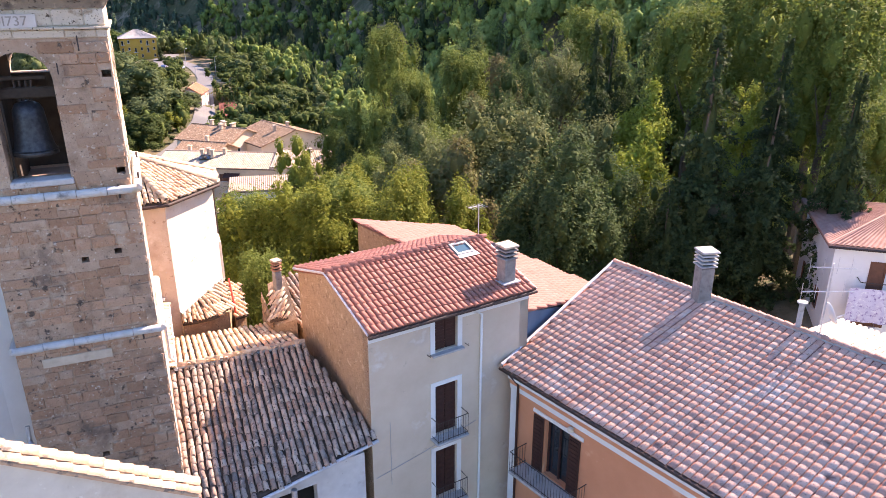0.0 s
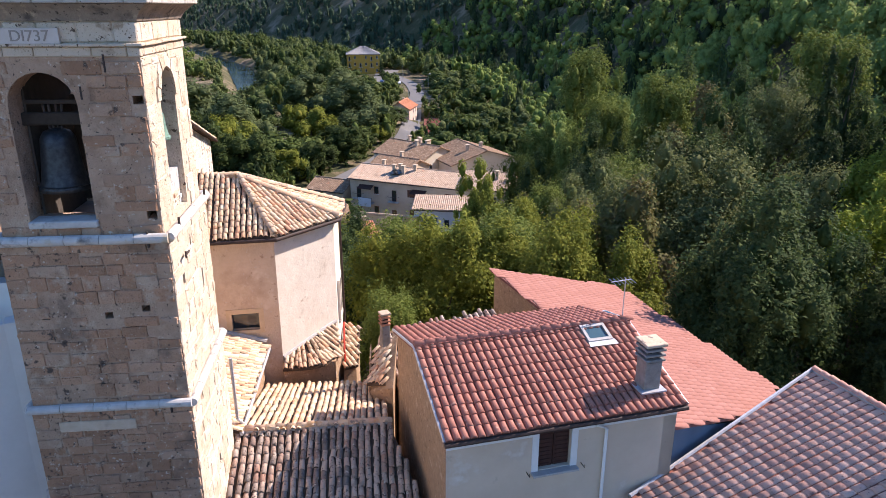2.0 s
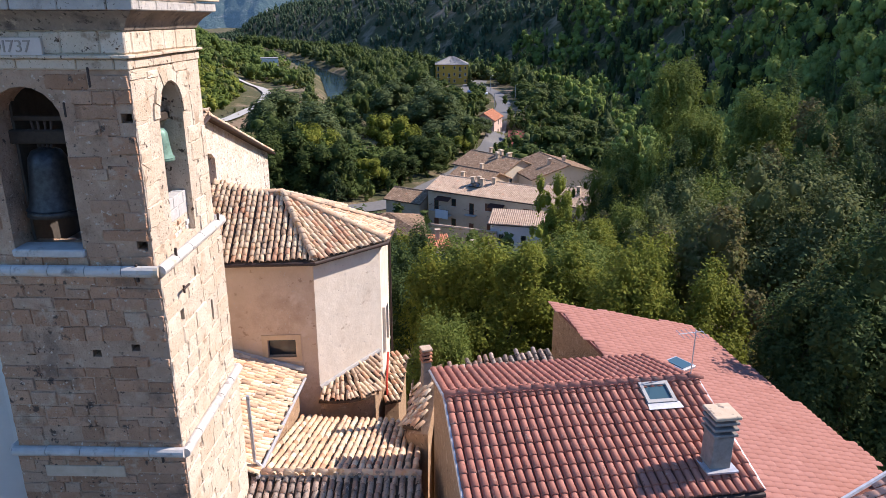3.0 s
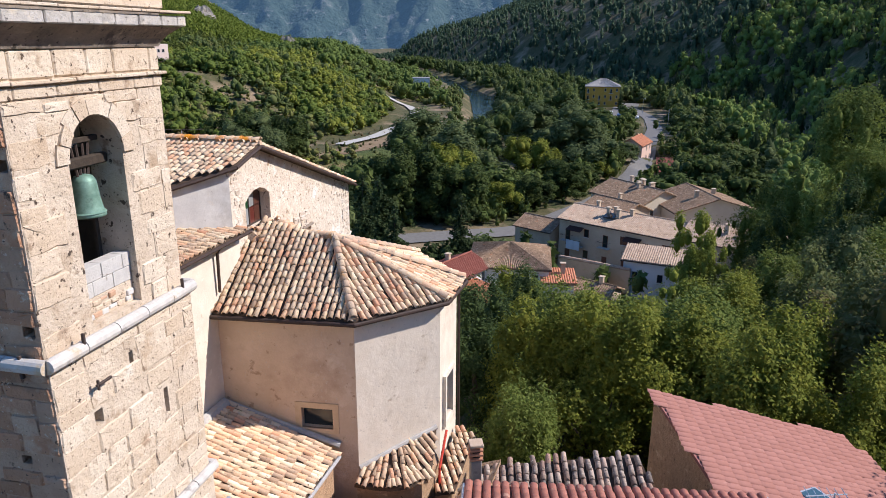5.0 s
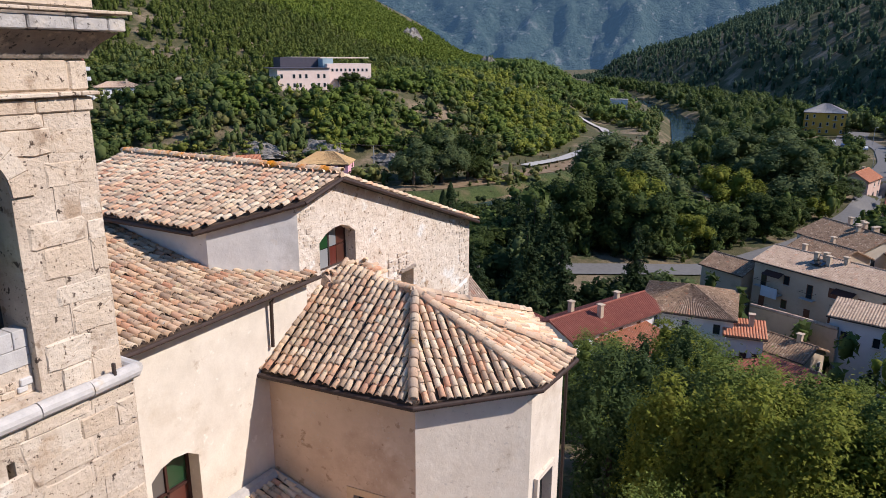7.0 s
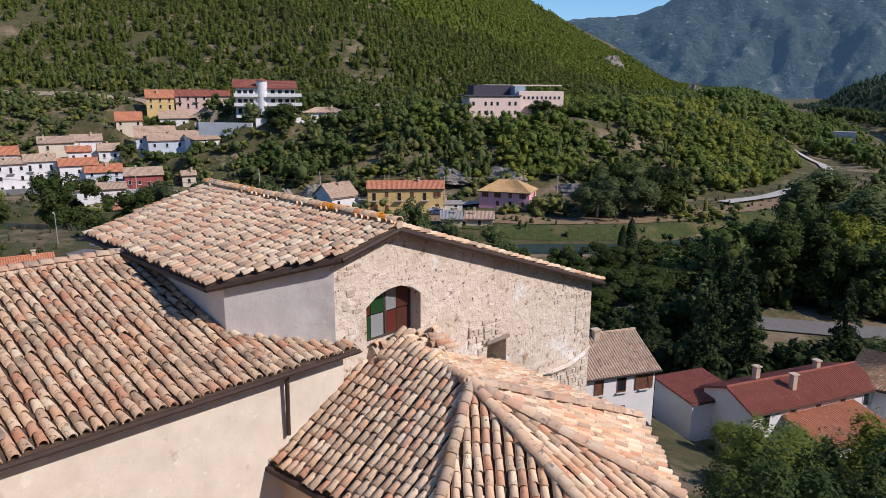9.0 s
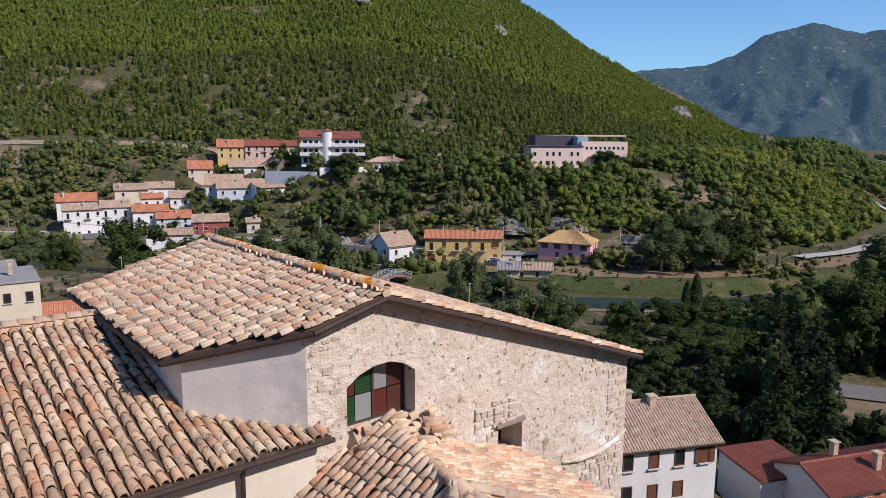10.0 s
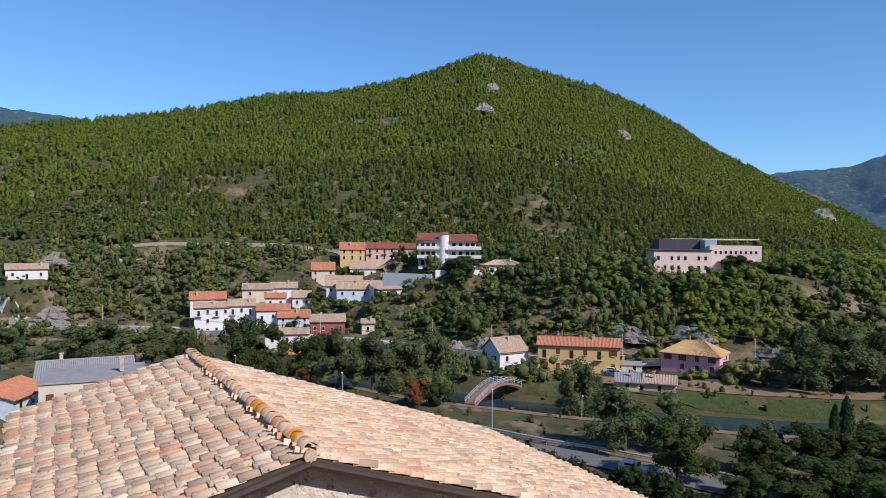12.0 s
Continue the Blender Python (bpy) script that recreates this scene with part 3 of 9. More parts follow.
M_GRASS = mat("river_grass", (0.04, 0.06, 0.016), (0.08, 0.1, 0.03), 0.9, 1.0, 1.0, 2.5, (0.14, 0.115, 0.055), 0.12, 0.52, bdist=0.4)
M_DRY = mat("dry_bank", (0.19, 0.125, 0.075), (0.26, 0.185, 0.11), 0.5, 1.0, 0.5, 4, (0.12, 0.12, 0.04), 0.15, 0.56, bdist=0.15)
M_ROCK = mat("weathered_rock", (0.2, 0.175, 0.145), (0.32, 0.285, 0.245), 0.5, 1.0, 1.0, 1.2, (0.09, 0.085, 0.05), 0.35, 0.54, bdist=0.6)
M_PAVE = mat("bounce_paving_stone", (0.19, 0.17, 0.15), (0.26, 0.235, 0.205), 1.2, 0.95, 0.3, 8, (0.14, 0.128, 0.115), 0.4, 0.58)


# ---- tiles and stones shared by the roofs and walls ----
T_OLD = tile_mesh("roof_tile", 0.24, 0.36, M_TILE_OLD, lip=0.0395)
T_AGED = tile_mesh("roof_tile", 0.245, 0.36, M_TILE_AGED, lip=0.0395)
T_DARK = tile_mesh("roof_tile", 0.25, 0.36, M_TILE_DARK, lip=0.0395)
T_RED = tile_mesh("roof_tile", 0.243, 0.42, M_TILE_RED, 0.34, 0.4, lip=0.045)
T_PALE = tile_mesh("roof_tile", 0.3, 0.4, M_TILE_PALE, 0.14, 0.42, lip=0.024)
T_RIDGE = tile_mesh("ridge_tile", 0.36, 0.4, M_LICHEN, 0.36)
T_RIDGE_L = tile_mesh("ridge_tile", 0.36, 0.4, M_LICHEN_O, 0.36)
T_RIDGE_RED = tile_mesh("ridge_tile", 0.34, 0.42, M_TILE_RED, 0.36)
T_RIDGE_PALE = tile_mesh("ridge_tile", 0.34, 0.42, M_TILE_PALE, 0.36)
T_WHITE = tile_mesh("roof_tile", 0.26, 0.38, mat("bleached_tile", (0.46, 0.39, 0.32), (0.58, 0.5, 0.42), 4, 0.9, 0.3, 20, (0.45, 0.4, 0.34), 1.2, 0.6))
M_W_PLAIN = mat("plain_render", (0.55, 0.5, 0.45), (0.63, 0.58, 0.53), 1, 0.9, 0.2, 10, (0.45, 0.4, 0.35), 0.4, 0.58)
S_TOWER = stone_meshes(M_STONE)
S_TOWER_E = stone_meshes(M_STONE_E)

# ---- bell tower ----
tower = empty("bell_tower", "weathered square stone bell tower with arched belfry and string courses", "tower", at=(-2.4, 24.2, 0))
tower.matrix_world = Matrix()
AX0, AX1, AY0, AY1 = -4.45, -0.38, 22.1, 26.35
BX0, BX1, BY0, BY1 = -4.4, -0.44, 22.14, 26.3
CX0, CX1, CY0, CY1 = -4.3, -0.56, 22.22, 26.2
ARCH_X, ARCH_Y = (-3.6, -2.08), (23.44, 24.84)


def holes_rect(lst, w=0.2, h=0.17):
    return [rect(s - w / 2, s + w / 2, z - h / 2, z + h / 2) for s, z in lst]


def tower_stage(x0, x1, y0, y1, z0, z1, front, right, near, lim):
    """Four walls of one stage, with putlog holes in the two sides that show, faced in stones."""
    fh = [[(s - x0, z) for s, z in lp] for lp in front]
    rh = [[(s - y0, z) for s, z in lp] for lp in right]
    wx, wy, th = x1 - x0, y1 - y0, 0.75
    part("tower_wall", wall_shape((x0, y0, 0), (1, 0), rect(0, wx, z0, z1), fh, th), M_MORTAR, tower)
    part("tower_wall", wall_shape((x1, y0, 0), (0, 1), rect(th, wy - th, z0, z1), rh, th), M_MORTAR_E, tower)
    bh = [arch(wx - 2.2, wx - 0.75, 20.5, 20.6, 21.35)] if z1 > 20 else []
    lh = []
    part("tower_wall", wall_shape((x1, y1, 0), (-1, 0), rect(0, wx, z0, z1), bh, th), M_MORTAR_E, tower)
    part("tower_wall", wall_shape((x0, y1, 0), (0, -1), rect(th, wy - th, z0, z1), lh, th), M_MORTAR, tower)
    for yc in (y0 + th / 2, y1 - th / 2):
        part("corner_facing", Shape().box((x1 + 0.004, yc, (z0 + z1) / 2), (0.016, th - 0.01, z1 - z0 - 0.01)), M_MORTAR_E, tower)
    # The shaded front takes the brown stones, the sunlit side the pale ones.
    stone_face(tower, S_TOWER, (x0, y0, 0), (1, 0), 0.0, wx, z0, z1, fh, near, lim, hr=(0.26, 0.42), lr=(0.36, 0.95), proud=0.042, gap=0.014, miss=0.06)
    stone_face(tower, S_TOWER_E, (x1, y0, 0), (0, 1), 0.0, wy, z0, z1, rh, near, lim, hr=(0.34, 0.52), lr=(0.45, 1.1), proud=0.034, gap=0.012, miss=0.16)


F_LOW = holes_rect([(-2.6, 8.58)])
F_MID = holes_rect([(-3.64, 15.38), (-2.12, 15.35), (-1.2, 15.5)])
R_MID = [rect(23.0, 23.22, 15.75, 16.05), rect(24.1, 24.22, 16.3, 16.75), rect(25.0, 25.14, 14.9, 15.5)]
R_LOW = [rect(24.3, 24.5, 9.2, 9.5)]
F_TOP = [arch(ARCH_X[0], ARCH_X[1], 17.85, 20.6, 21.35)] + holes_rect([(-0.72, 20.71), (-0.76, 17.95)], 0.24, 0.2)
R_TOP = [arch(ARCH_Y[0], ARCH_Y[1], 17.56, 20.55, 21.32)]
tower_stage(AX0, AX1, AY0, AY1, -1.5, 12.72, F_LOW, R_LOW, (-2, 22, 10), 130)
tower_stage(BX0, BX1, BY0, BY1, 12.72, 17.32, F_MID, R_MID, (-1, 23, 15), 130)
tower_stage(CX0, CX1, CY0, CY1, 17.32, 21.68, F_TOP, R_TOP, (-1, 23, 20), 130)
part("belfry_floor", Shape().box((-2.43, 24.2, 17.4), (2.6, 2.6, 0.2)), M_CONC, tower)
part("belfry_ceiling", Shape().box((-2.43, 24.2, 22.3), (2.6, 2.6, 0.2)), M_MORTAR, tower)
# Near-black lining panels put the belfry's inner shade into colour.
M_SHADE_LINING = mat("shade_dark_stone", (0.05, 0.042, 0.036), (0.09, 0.075, 0.062), 3, 1.0, 0.6, 8)
part("inner_lining", Shape().box((-3.52, 24.2, 19.9), (0.06, 2.7, 4.8)).box((-2.4, 25.42, 19.05), (2.4, 0.06, 2.9)), M_SHADE_LINING, tower)
part("inner_lining", Shape().box((-1.34, 25.1, 19.9), (0.06, 0.7, 4.8)).box((-1.34, 23.1, 19.9), (0.06, 0.3, 4.8)).box((-3.7, 23.02, 19.9), (0.25, 0.06, 4.8)).box((-1.75, 23.02, 19.9), (0.6, 0.06, 4.8)), M_SHADE_LINING, tower)
# Near-black core, painted as the shade behind the putlog holes.
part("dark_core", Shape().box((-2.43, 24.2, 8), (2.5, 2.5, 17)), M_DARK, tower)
for z, x0, x1, y0, y1, r in ((12.78, AX0, AX1, AY0, AY1, 0.12), (17.38, BX0, BX1, BY0, BY1, 0.13)):
    e = 0.05
    cs = [(x0 - e, y0 - e), (x1 + e, y0 - e), (x1 + e, y1 + e), (x0 - e, y1 + e)]
    for (ax, ay), (bx, by) in zip(cs, cs[1:] + cs[:1]):
        n = 5
        for i in range(n):
            p, t = i / n, (i + 1) / n - 0.004
            part("string_course", Shape().tube([(ax + (bx - ax) * p, ay + (by - ay) * p, z + RNG.uniform(-0.01, 0.01)), (ax + (bx - ax) * t, ay + (by - ay) * t, z)], r, 12), M_COURSE, tower, smooth=False)
part("arch_sill", Shape().box((-2.82, 22.4, 17.77), (1.6, 0.6, 0.18), 0, 0.03), M_COURSE, tower)
pw = ARCH_Y[1] - ARCH_Y[0]
part("parapet_core", Shape().box((-0.9, sum(ARCH_Y) / 2, 17.78), (0.36, pw - 0.01, 0.44), 0, 0.01), M_MORTAR_E, tower, "crumbling rubble under the parapet")
for k in range(16):
    q, c_ = divmod(k, 6)
    part("rubble_stone", Shape().box((-0.73 + RNG.uniform(-0.015, 0.02), ARCH_Y[0] + (c_ + 0.5 + 0.3 * (q % 2)) * pw / 6.4, 17.65 + q * 0.125 + RNG.uniform(-0.015, 0.015)), (0.07, RNG.uniform(0.15, 0.24), RNG.uniform(0.06, 0.12)), RNG.uniform(-5, 5), 0.02), RNG.choice((M_STONE_E, M_STONE_E, M_GREYP, M_BRICKP)), tower)
for j in range(2):
    x_, ends = -0.86, ([0.0, 0.42, 0.84, 1.0] if j else [0.0, 0.22, 0.62, 1.0])
    for a, b in zip(ends, ends[1:]):
        part("parapet_block", Shape().box((x_ + RNG.uniform(-0.006, 0.006), ARCH_Y[0] + (a + b) / 2 * pw, 18.15 + 0.29 * j), (0.3, (b - a) * pw - 0.012, 0.28), 0, 0.008), M_BLOCK, tower, "grey concrete block of the belfry parapet")
vy, ry_ = sum(ARCH_Y) / 2, pw / 2
for k in range(9):
    a, b = math.pi * (k + 0.02) / 9, math.pi * (k + 0.98) / 9
    out_ = 0.3 + RNG.uniform(-0.05, 0.06)
    P = [(vy - math.cos(t) * (ry_ + o), 20.55 + math.sin(t) * (0.77 + o)) for t, o in ((a, 0.006), ((a + b) / 2, 0.006), (b, 0.006), (b, out_), ((a + b) / 2, out_), (a, out_))]
    xf = CX1 + 0.05 + RNG.uniform(-0.012, 0.012)
    part("voussoir", Shape().add([(xf, y, z) for y, z in P] + [(CX1 - 0.1, y, z) for y, z in P], [tuple(range(6)), tuple(range(11, 5, -1))] + [(i, i + 6, (i + 1) % 6 + 6, (i + 1) % 6) for i in range(6)]), M_STONE_E, tower)
cx, cy = (CX0 + CX1) / 2, (CY0 + CY1) / 2
wx, wy = CX1 - CX0, CY1 - CY0
part("entablature_core", Shape().box((cx, cy, 22.06), (wx - 0.02, wy - 0.02, 0.78)), M_MORTAR_E, tower)


def course(name, z, h, g, m, widths, lip=0.02):
    """A ring of hewn blocks round the tower, g proud of the wall."""
    for (ox, oy), (dx, dy), ln in (((CX0, CY0), (1, 0), wx), ((CX1, CY0), (0, 1), wy), ((CX1, CY1), (-1, 0), wx), ((CX0, CY1), (0, -1), wy)):
        nx, ny = dy, -dx
        a, end = (-g, ln + g) if dx else (0.3 - g, ln + g - 0.3)
        while a < end - 0.01:
            b = min(a + RNG.uniform(*widths), end)
            b = end if end - b < 0.25 else b
            m_, q = (a + b) / 2, g - 0.15 + RNG.uniform(-0.008, 0.008)
            part(name, Shape().box((ox + dx * m_ + nx * q, oy + dy * m_ + ny * q, z + RNG.uniform(-0.006, 0.006)), (b - a - 0.014, 0.3, h - 0.012), math.degrees(math.atan2(dy, dx)), lip), m, tower)
            a = b


course("architrave_block", 21.79, 0.22, 0.05, M_STONE_E, (0.5, 1.3))
course("band_moulding", 21.945, 0.075, 0.13, M_STONE_E, (0.8, 1.6), 0.015)
course("frieze_block", 22.215, 0.46, 0.03, M_STONE_E, (0.6, 1.2), 0.03)
prof = [(22.45, 0.05), (22.52, 0.08), (22.6, 0.13), (22.68, 0.2), (22.75, 0.29), (22.82, 0.38)]
V = [(cx + sx * (wx / 2 + g), cy + sy * (wy / 2 + g), z) for z, g in prof for sx, sy in ((-1, -1), (1, -1), (1, 1), (-1, 1))]
# Stained stone, with the shade under the slab put into its colour.
part("cornice_cove", Shape().add(V, [(4 * k + i, 4 * k + (i + 1) % 4, 4 * k + 4 + (i + 1) % 4, 4 * k + 4 + i) for k in range(len(prof) - 1) for i in range(4)] + [(3, 2, 1, 0), tuple(4 * len(prof) - 4 + i for i in range(4))]), M_STAIN_SHADE, tower, "stained cornice cove, its colour darkened for the shade under the slab")
course("cornice_slab", 22.93, 0.21, 0.46, M_GREYSTONE, (0.55, 1.1), 0.02)
# The same dark colour paints the shadow line between slab and lip.
part("cornice_core", Shape().box((cx, cy, 22.98), (wx + 0.2, wy + 0.2, 0.32)), M_STAIN_SHADE, tower)
course("cornice_lip", 23.1, 0.06, 0.54, M_STONE_E, (0.8, 1.5), 0.015)
part("attic_block", Shape().box((cx, cy, 23.34), (wx + 0.35, wy + 0.35, 0.42), 0, 0.05), M_STONE_E, tower)
part("tower_roof", Shape().add([(cx - 2, cy - 2.2, 23.55), (cx + 2, cy - 2.2, 23.55), (cx + 2, cy + 2.2, 23.55), (cx - 2, cy + 2.2, 23.55), (cx, cy, 24.6)], [(0, 1, 4), (1, 2, 4), (2, 3, 4), (3, 0, 4), (3, 2, 1, 0)]), M_TILE_OLD, tower)
part("marble_slab", Shape().box((-2.83, 22.08, 12.22), (1.95, 0.1, 0.3), 0, 0.015), mat("tan_marble", (0.5, 0.38, 0.27), (0.62, 0.49, 0.37), 3, 0.8, 0.3, 20, (0.4, 0.3, 0.22), 1.4, 0.58), tower)
inscription = part("inscription_slab", Shape().box((-2.95, 22.17, 22.14), (1.5, 0.1, 0.34), 0, 0.01), mat("pale_marble", (0.55, 0.47, 0.41), (0.64, 0.56, 0.5), 3, 0.8, 0.3, 20), tower, "pale stone slab with a carved date")
txt = bpy.data.curves.new("carving", "FONT")
txt.body, txt.size, txt.extrude = "DI737", 0.34, 0.012
tob = new("carving_source", txt)
deps = bpy.context.evaluated_depsgraph_get()
tme = bpy.data.meshes.new_from_object(tob.evaluated_get(deps))
bpy.data.objects.remove(tob)
tme.materials.clear()
tme.materials.append(mat("carved_letter", (0.3, 0.25, 0.21), (0.36, 0.3, 0.26), 5, 0.9, 0.1))
carving = child("carved_letters", tme, inscription, "carved date on the slab")
carving.matrix_basis = pose(-3.25, 22.115, 22.03, 90, 0, 0)
for p, s in (((-0.9, 22.08, 17.35), (0.05, 0.06, 0.42)), ((-1.3, 22.05, 21.55), (0.035, 0.05, 0.4)), ((-0.33, 22.9, 17.5), (0.06, 0.05, 0.35)), ((-0.33, 25.9, 17.5), (0.06, 0.05, 0.35)),
             ((-0.3, 23.2, 16.6), (0.05, 0.4, 0.05)), ((-0.3, 23.05, 16.6), (0.05, 0.04, 0.2)), ((-1.9, 22.06, 20.9), (0.03, 0.05, 0.3)), ((-0.9, 22.05, 12.65), (0.05, 0.06, 0.3))):
    part("iron_anchor", Shape().box(p, s, 0, 0.008), M_IRON, tower)


def bell(c, r, h, m, label, axis):
    """A church bell with its wooden yoke, straps and clapper. c: the middle of its lip."""
    b = empty("bell", label, "bell", group="bells of the tower")
    prof = [(r, 0), (r * 0.97, h * 0.06), (r * 0.86, h * 0.18), (r * 0.76, h * 0.42), (r * 0.7, h * 0.68), (r * 0.66, h * 0.84), (r * 0.5, h * 0.95), (r * 0.15, h), (0.01, h)]
    s = Shape().lathe(c, [(r * 0.92, 0.0)] + prof, 28)
    part("bell_body", s, m, b, smooth=True)
    for k, z in ((0.985, 0.09), (0.7, 0.4), (0.585, 0.78)):
        rim = Shape().lathe((c[0], c[1], c[2]), [(r * k - 0.02, h * z - 0.02), (r * k + 0.012, h * z), (r * k - 0.02, h * z + 0.02)], 28)
        part("bell_band", rim, m, b)
    part("clapper", Shape().tube([(c[0], c[1], c[2] + h * 0.7), (c[0], c[1], c[2] - 0.08)], 0.03, 8, [0.02, 0.07]), M_IRON, b)
    L = 1.7
    size = (L, 0.2, 0.3) if axis == "x" else (0.16, L * 0.75, 0.2)
    part("yoke", Shape().box((c[0], c[1], c[2] + h + 0.22), size, 0, 0.03), M_WOOD_DARK, b, "dark wooden headstock")
    for k in (-0.22, -0.08, 0.08, 0.22):
        dx, dy = (k, 0) if axis == "x" else (0, k)
        part("strap", Shape().tube([(c[0] + dx * 0.6, c[1] + dy * 0.6, c[2] + h * 0.96), (c[0] + dx, c[1] + dy, c[2] + h + 0.55)], 0.03, 6), M_IRON, b)
    part("bearing_beam", Shape().box((c[0], c[1], c[2] + h + 0.62), (size[0] * 0.7 if axis == "x" else 0.12, size[1] * 0.7 if axis == "y" else 0.12, 0.1), 0, 0.01), M_WOOD_DARK, b)
    return b


bell((-2.9, 22.85, 18.5), 0.6, 1.5, M_BRONZE_DARK, "large dark bronze bell on a wooden yoke in the belfry arch", "x")
bell((-0.95, 24.18, 19.45), 0.32, 0.78, M_BRONZE, "small verdigris bronze bell hanging in the belfry arch", "y")

# ---- church ----
church = empty("church", "stone and plaster church with gabled tile roofs and polygonal apse", "church")
RZ, RY = 18.82, 37.28


def south_z(y):
    return RZ - 0.262 * (RY - y)


def north_z(y):
    return RZ - 0.342 * (y - RY)


GX0 = -4.6
profile = [(0, 4), (11.6, 4), (11.6, north_z(47.0) - 0.16), (RY - 35.4, RZ - 0.16), (0, south_z(35.4) - 0.16)]
win_arch = [(1.0, 15.6), (2.94, 15.6), (2.94, 16.75), (2.6, 16.98), (2.2, 17.1), (1.75, 17.08), (1.35, 16.95), (1.0, 16.72)]
hole_sq = rect(5.8, 6.75, 13.55, 14.4)
part("gable_wall", wall_shape((GX0, 35.4, 0), (0, 1), profile, [win_arch, hole_sq], 0.85), M_RUBBLE, church, "rough whitish plastered rubble gable")
part("gable_wall", wall_shape((-14.2, 47.0, 0), (0, -1), [(0, 4), (13.7, 4), (13.7, 17.6), (47 - RY, RZ - 0.16), (0, north_z(47.0) - 0.16)], [], 0.6), M_RUBBLE, church)
part("chamfer_wall", wall_shape((-6.25, 33.3, 0), (1.65, 2.1), [(0, 4), (2.67, 4), (2.67, south_z(35.4) - 0.16), (0, south_z(33.3) - 0.16)], [], 0.5), M_GREYP, church, "smooth grey plaster wall")
part("south_wall", wall_shape((-14.2, 33.3, 0), (1, 0), [(0, 4), (7.95, 4), (7.95, south_z(33.3) - 0.16), (0, south_z(33.3) - 0.16)], [], 0.5), M_GREYP, church)
part("north_wall", wall_shape((GX0 - 0.7, 47.0, 0), (-1, 0), [(0, 4), (8.9, 4), (8.9, north_z(47.0) - 0.2), (0, north_z(47.0) - 0.2)], [], 0.5), M_RUBBLE, church)
nave_roof = part("nave_roof", Shape().box((-9.5, 37.3, RZ - 0.3), (9.0, 0.15, 0.15)), M_WOOD, church)
tiled_slope(nave_roof, [(-14.6, 32.95, south_z(32.95)), (-6.35, 32.95, south_z(32.95)), (-4.3, 35.4, south_z(35.4)), (-4.3, RY, RZ), (-14.8, RY, RZ)], (1, 0, 0), (0, 1, 0.262), T_OLD, M_PAN, (-5, 36, 18), 300, 0.24, 0.34, 1.6)
tiled_slope(nave_roof, [(-4.3, 47.35, north_z(47.35)), (-14.8, 47.35, north_z(47.35)), (-14.8, RY, RZ), (-4.3, RY, RZ)], (-1, 0, 0), (0, -1, 0.342), T_OLD, M_PAN, (-5, 40, 18), 300, 0.24, 0.34, 1.3)
ridge_row(nave_roof, (-4.25, RY, RZ + 0.06), (-14.8, RY, RZ + 0.06), T_RIDGE_L, (-4, 37, 19), 0.36, 0.05, M_LICHEN_O)
verge = Shape()
for a, b in (((-4.28, RY, RZ - 0.1), (-4.28, 47.3, north_z(47.3) - 0.1)), ((-4.28, RY, RZ - 0.1), (-4.28, 35.42, south_z(35.42) - 0.1)), ((-4.28, 35.42, south_z(35.42) - 0.1), (-6.35, 32.92, south_z(32.92) - 0.12)), ((-6.35, 32.92, south_z(32.92) - 0.12), (-14.6, 32.92, south_z(32.92) - 0.12))):
    verge.tube([a, b], 0.075, 8)
part("gutter", verge, M_GUTTER, nave_roof, "dark brown metal gutter and verge trim")
ferro = part("stained_window", wall_shape((GX0 - 0.4, 35.4, 0), (0, 1), rect(1.0, 2.9, 15.6, 17.1), [rect(1.06, 1.95, 15.66, 17.04), rect(2.0, 2.85, 15.66, 17.04)], 0.04), M_IRON, church, "iron window with coloured glass panes")
cols = [(0.012, 0.055, 0.018), (0.26, 0.27, 0.27), (0.11, 0.025, 0.018), (0.08, 0.03, 0.02), (0.09, 0.025, 0.018), (0.012, 0.055, 0.018), (0.24, 0.25, 0.25), (0.08, 0.03, 0.02)]
PANES = [glass("coloured_glass", c, 0.3) for c in cols]
for j in range(2):
    for i in range(4):
        part("pane", Shape().box((GX0 - 0.43, 35.4 + 1.24 + i * 0.46, 15.98 + j * 0.66), (0.02, 0.44, 0.63)), PANES[(i + j * 4) % 8], ferro)
# Near-black boxes paint the unlit space behind the window and the hole.
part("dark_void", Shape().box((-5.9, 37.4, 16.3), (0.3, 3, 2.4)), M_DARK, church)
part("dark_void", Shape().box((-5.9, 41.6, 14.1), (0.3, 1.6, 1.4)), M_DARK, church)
part("lintel", Shape().box((-4.57, 41.62, 14.53), (0.2, 1.1, 0.1), 0, 0.01), M_WOOD, church)
S_RUB = stone_meshes(mat("rubble_stone", (0.52, 0.45, 0.38), (0.64, 0.57, 0.49), 4, 0.95, 1.0, 8, (0.34, 0.27, 0.21), 2.5, 0.6, [(0.5, 0.39, 0.29), (0.6, 0.5, 0.4), (0.44, 0.33, 0.24), (0.64, 0.56, 0.47)], 0.5, bdist=0.06))
stone_face(church, S_RUB, (GX0, 35.4, 0), (0, 1), 10.6, 11.55, 12.6, 15.1, [], (-4.6, 47, 14), 60, (0.12, 0.26), (0.14, 0.4), 0.035, 0.03, 0.5)
stone_face(church, S_RUB, (GX0, 35.4, 0), (0, 1), 8.6, 11.5, 11.0, 12.5, [], (-4.6, 46, 12), 80, (0.14, 0.26), (0.16, 0.42), 0.06, 0.03, 0.08)
stone_face(church, S_RUB, (GX0, 35.4, 0), (0, 1), 4.9, 6.5, 14.5, 15.3, [], (-4.6, 41, 15), 40, (0.14, 0.26), (0.16, 0.4), 0.07, 0.03, 0.25)
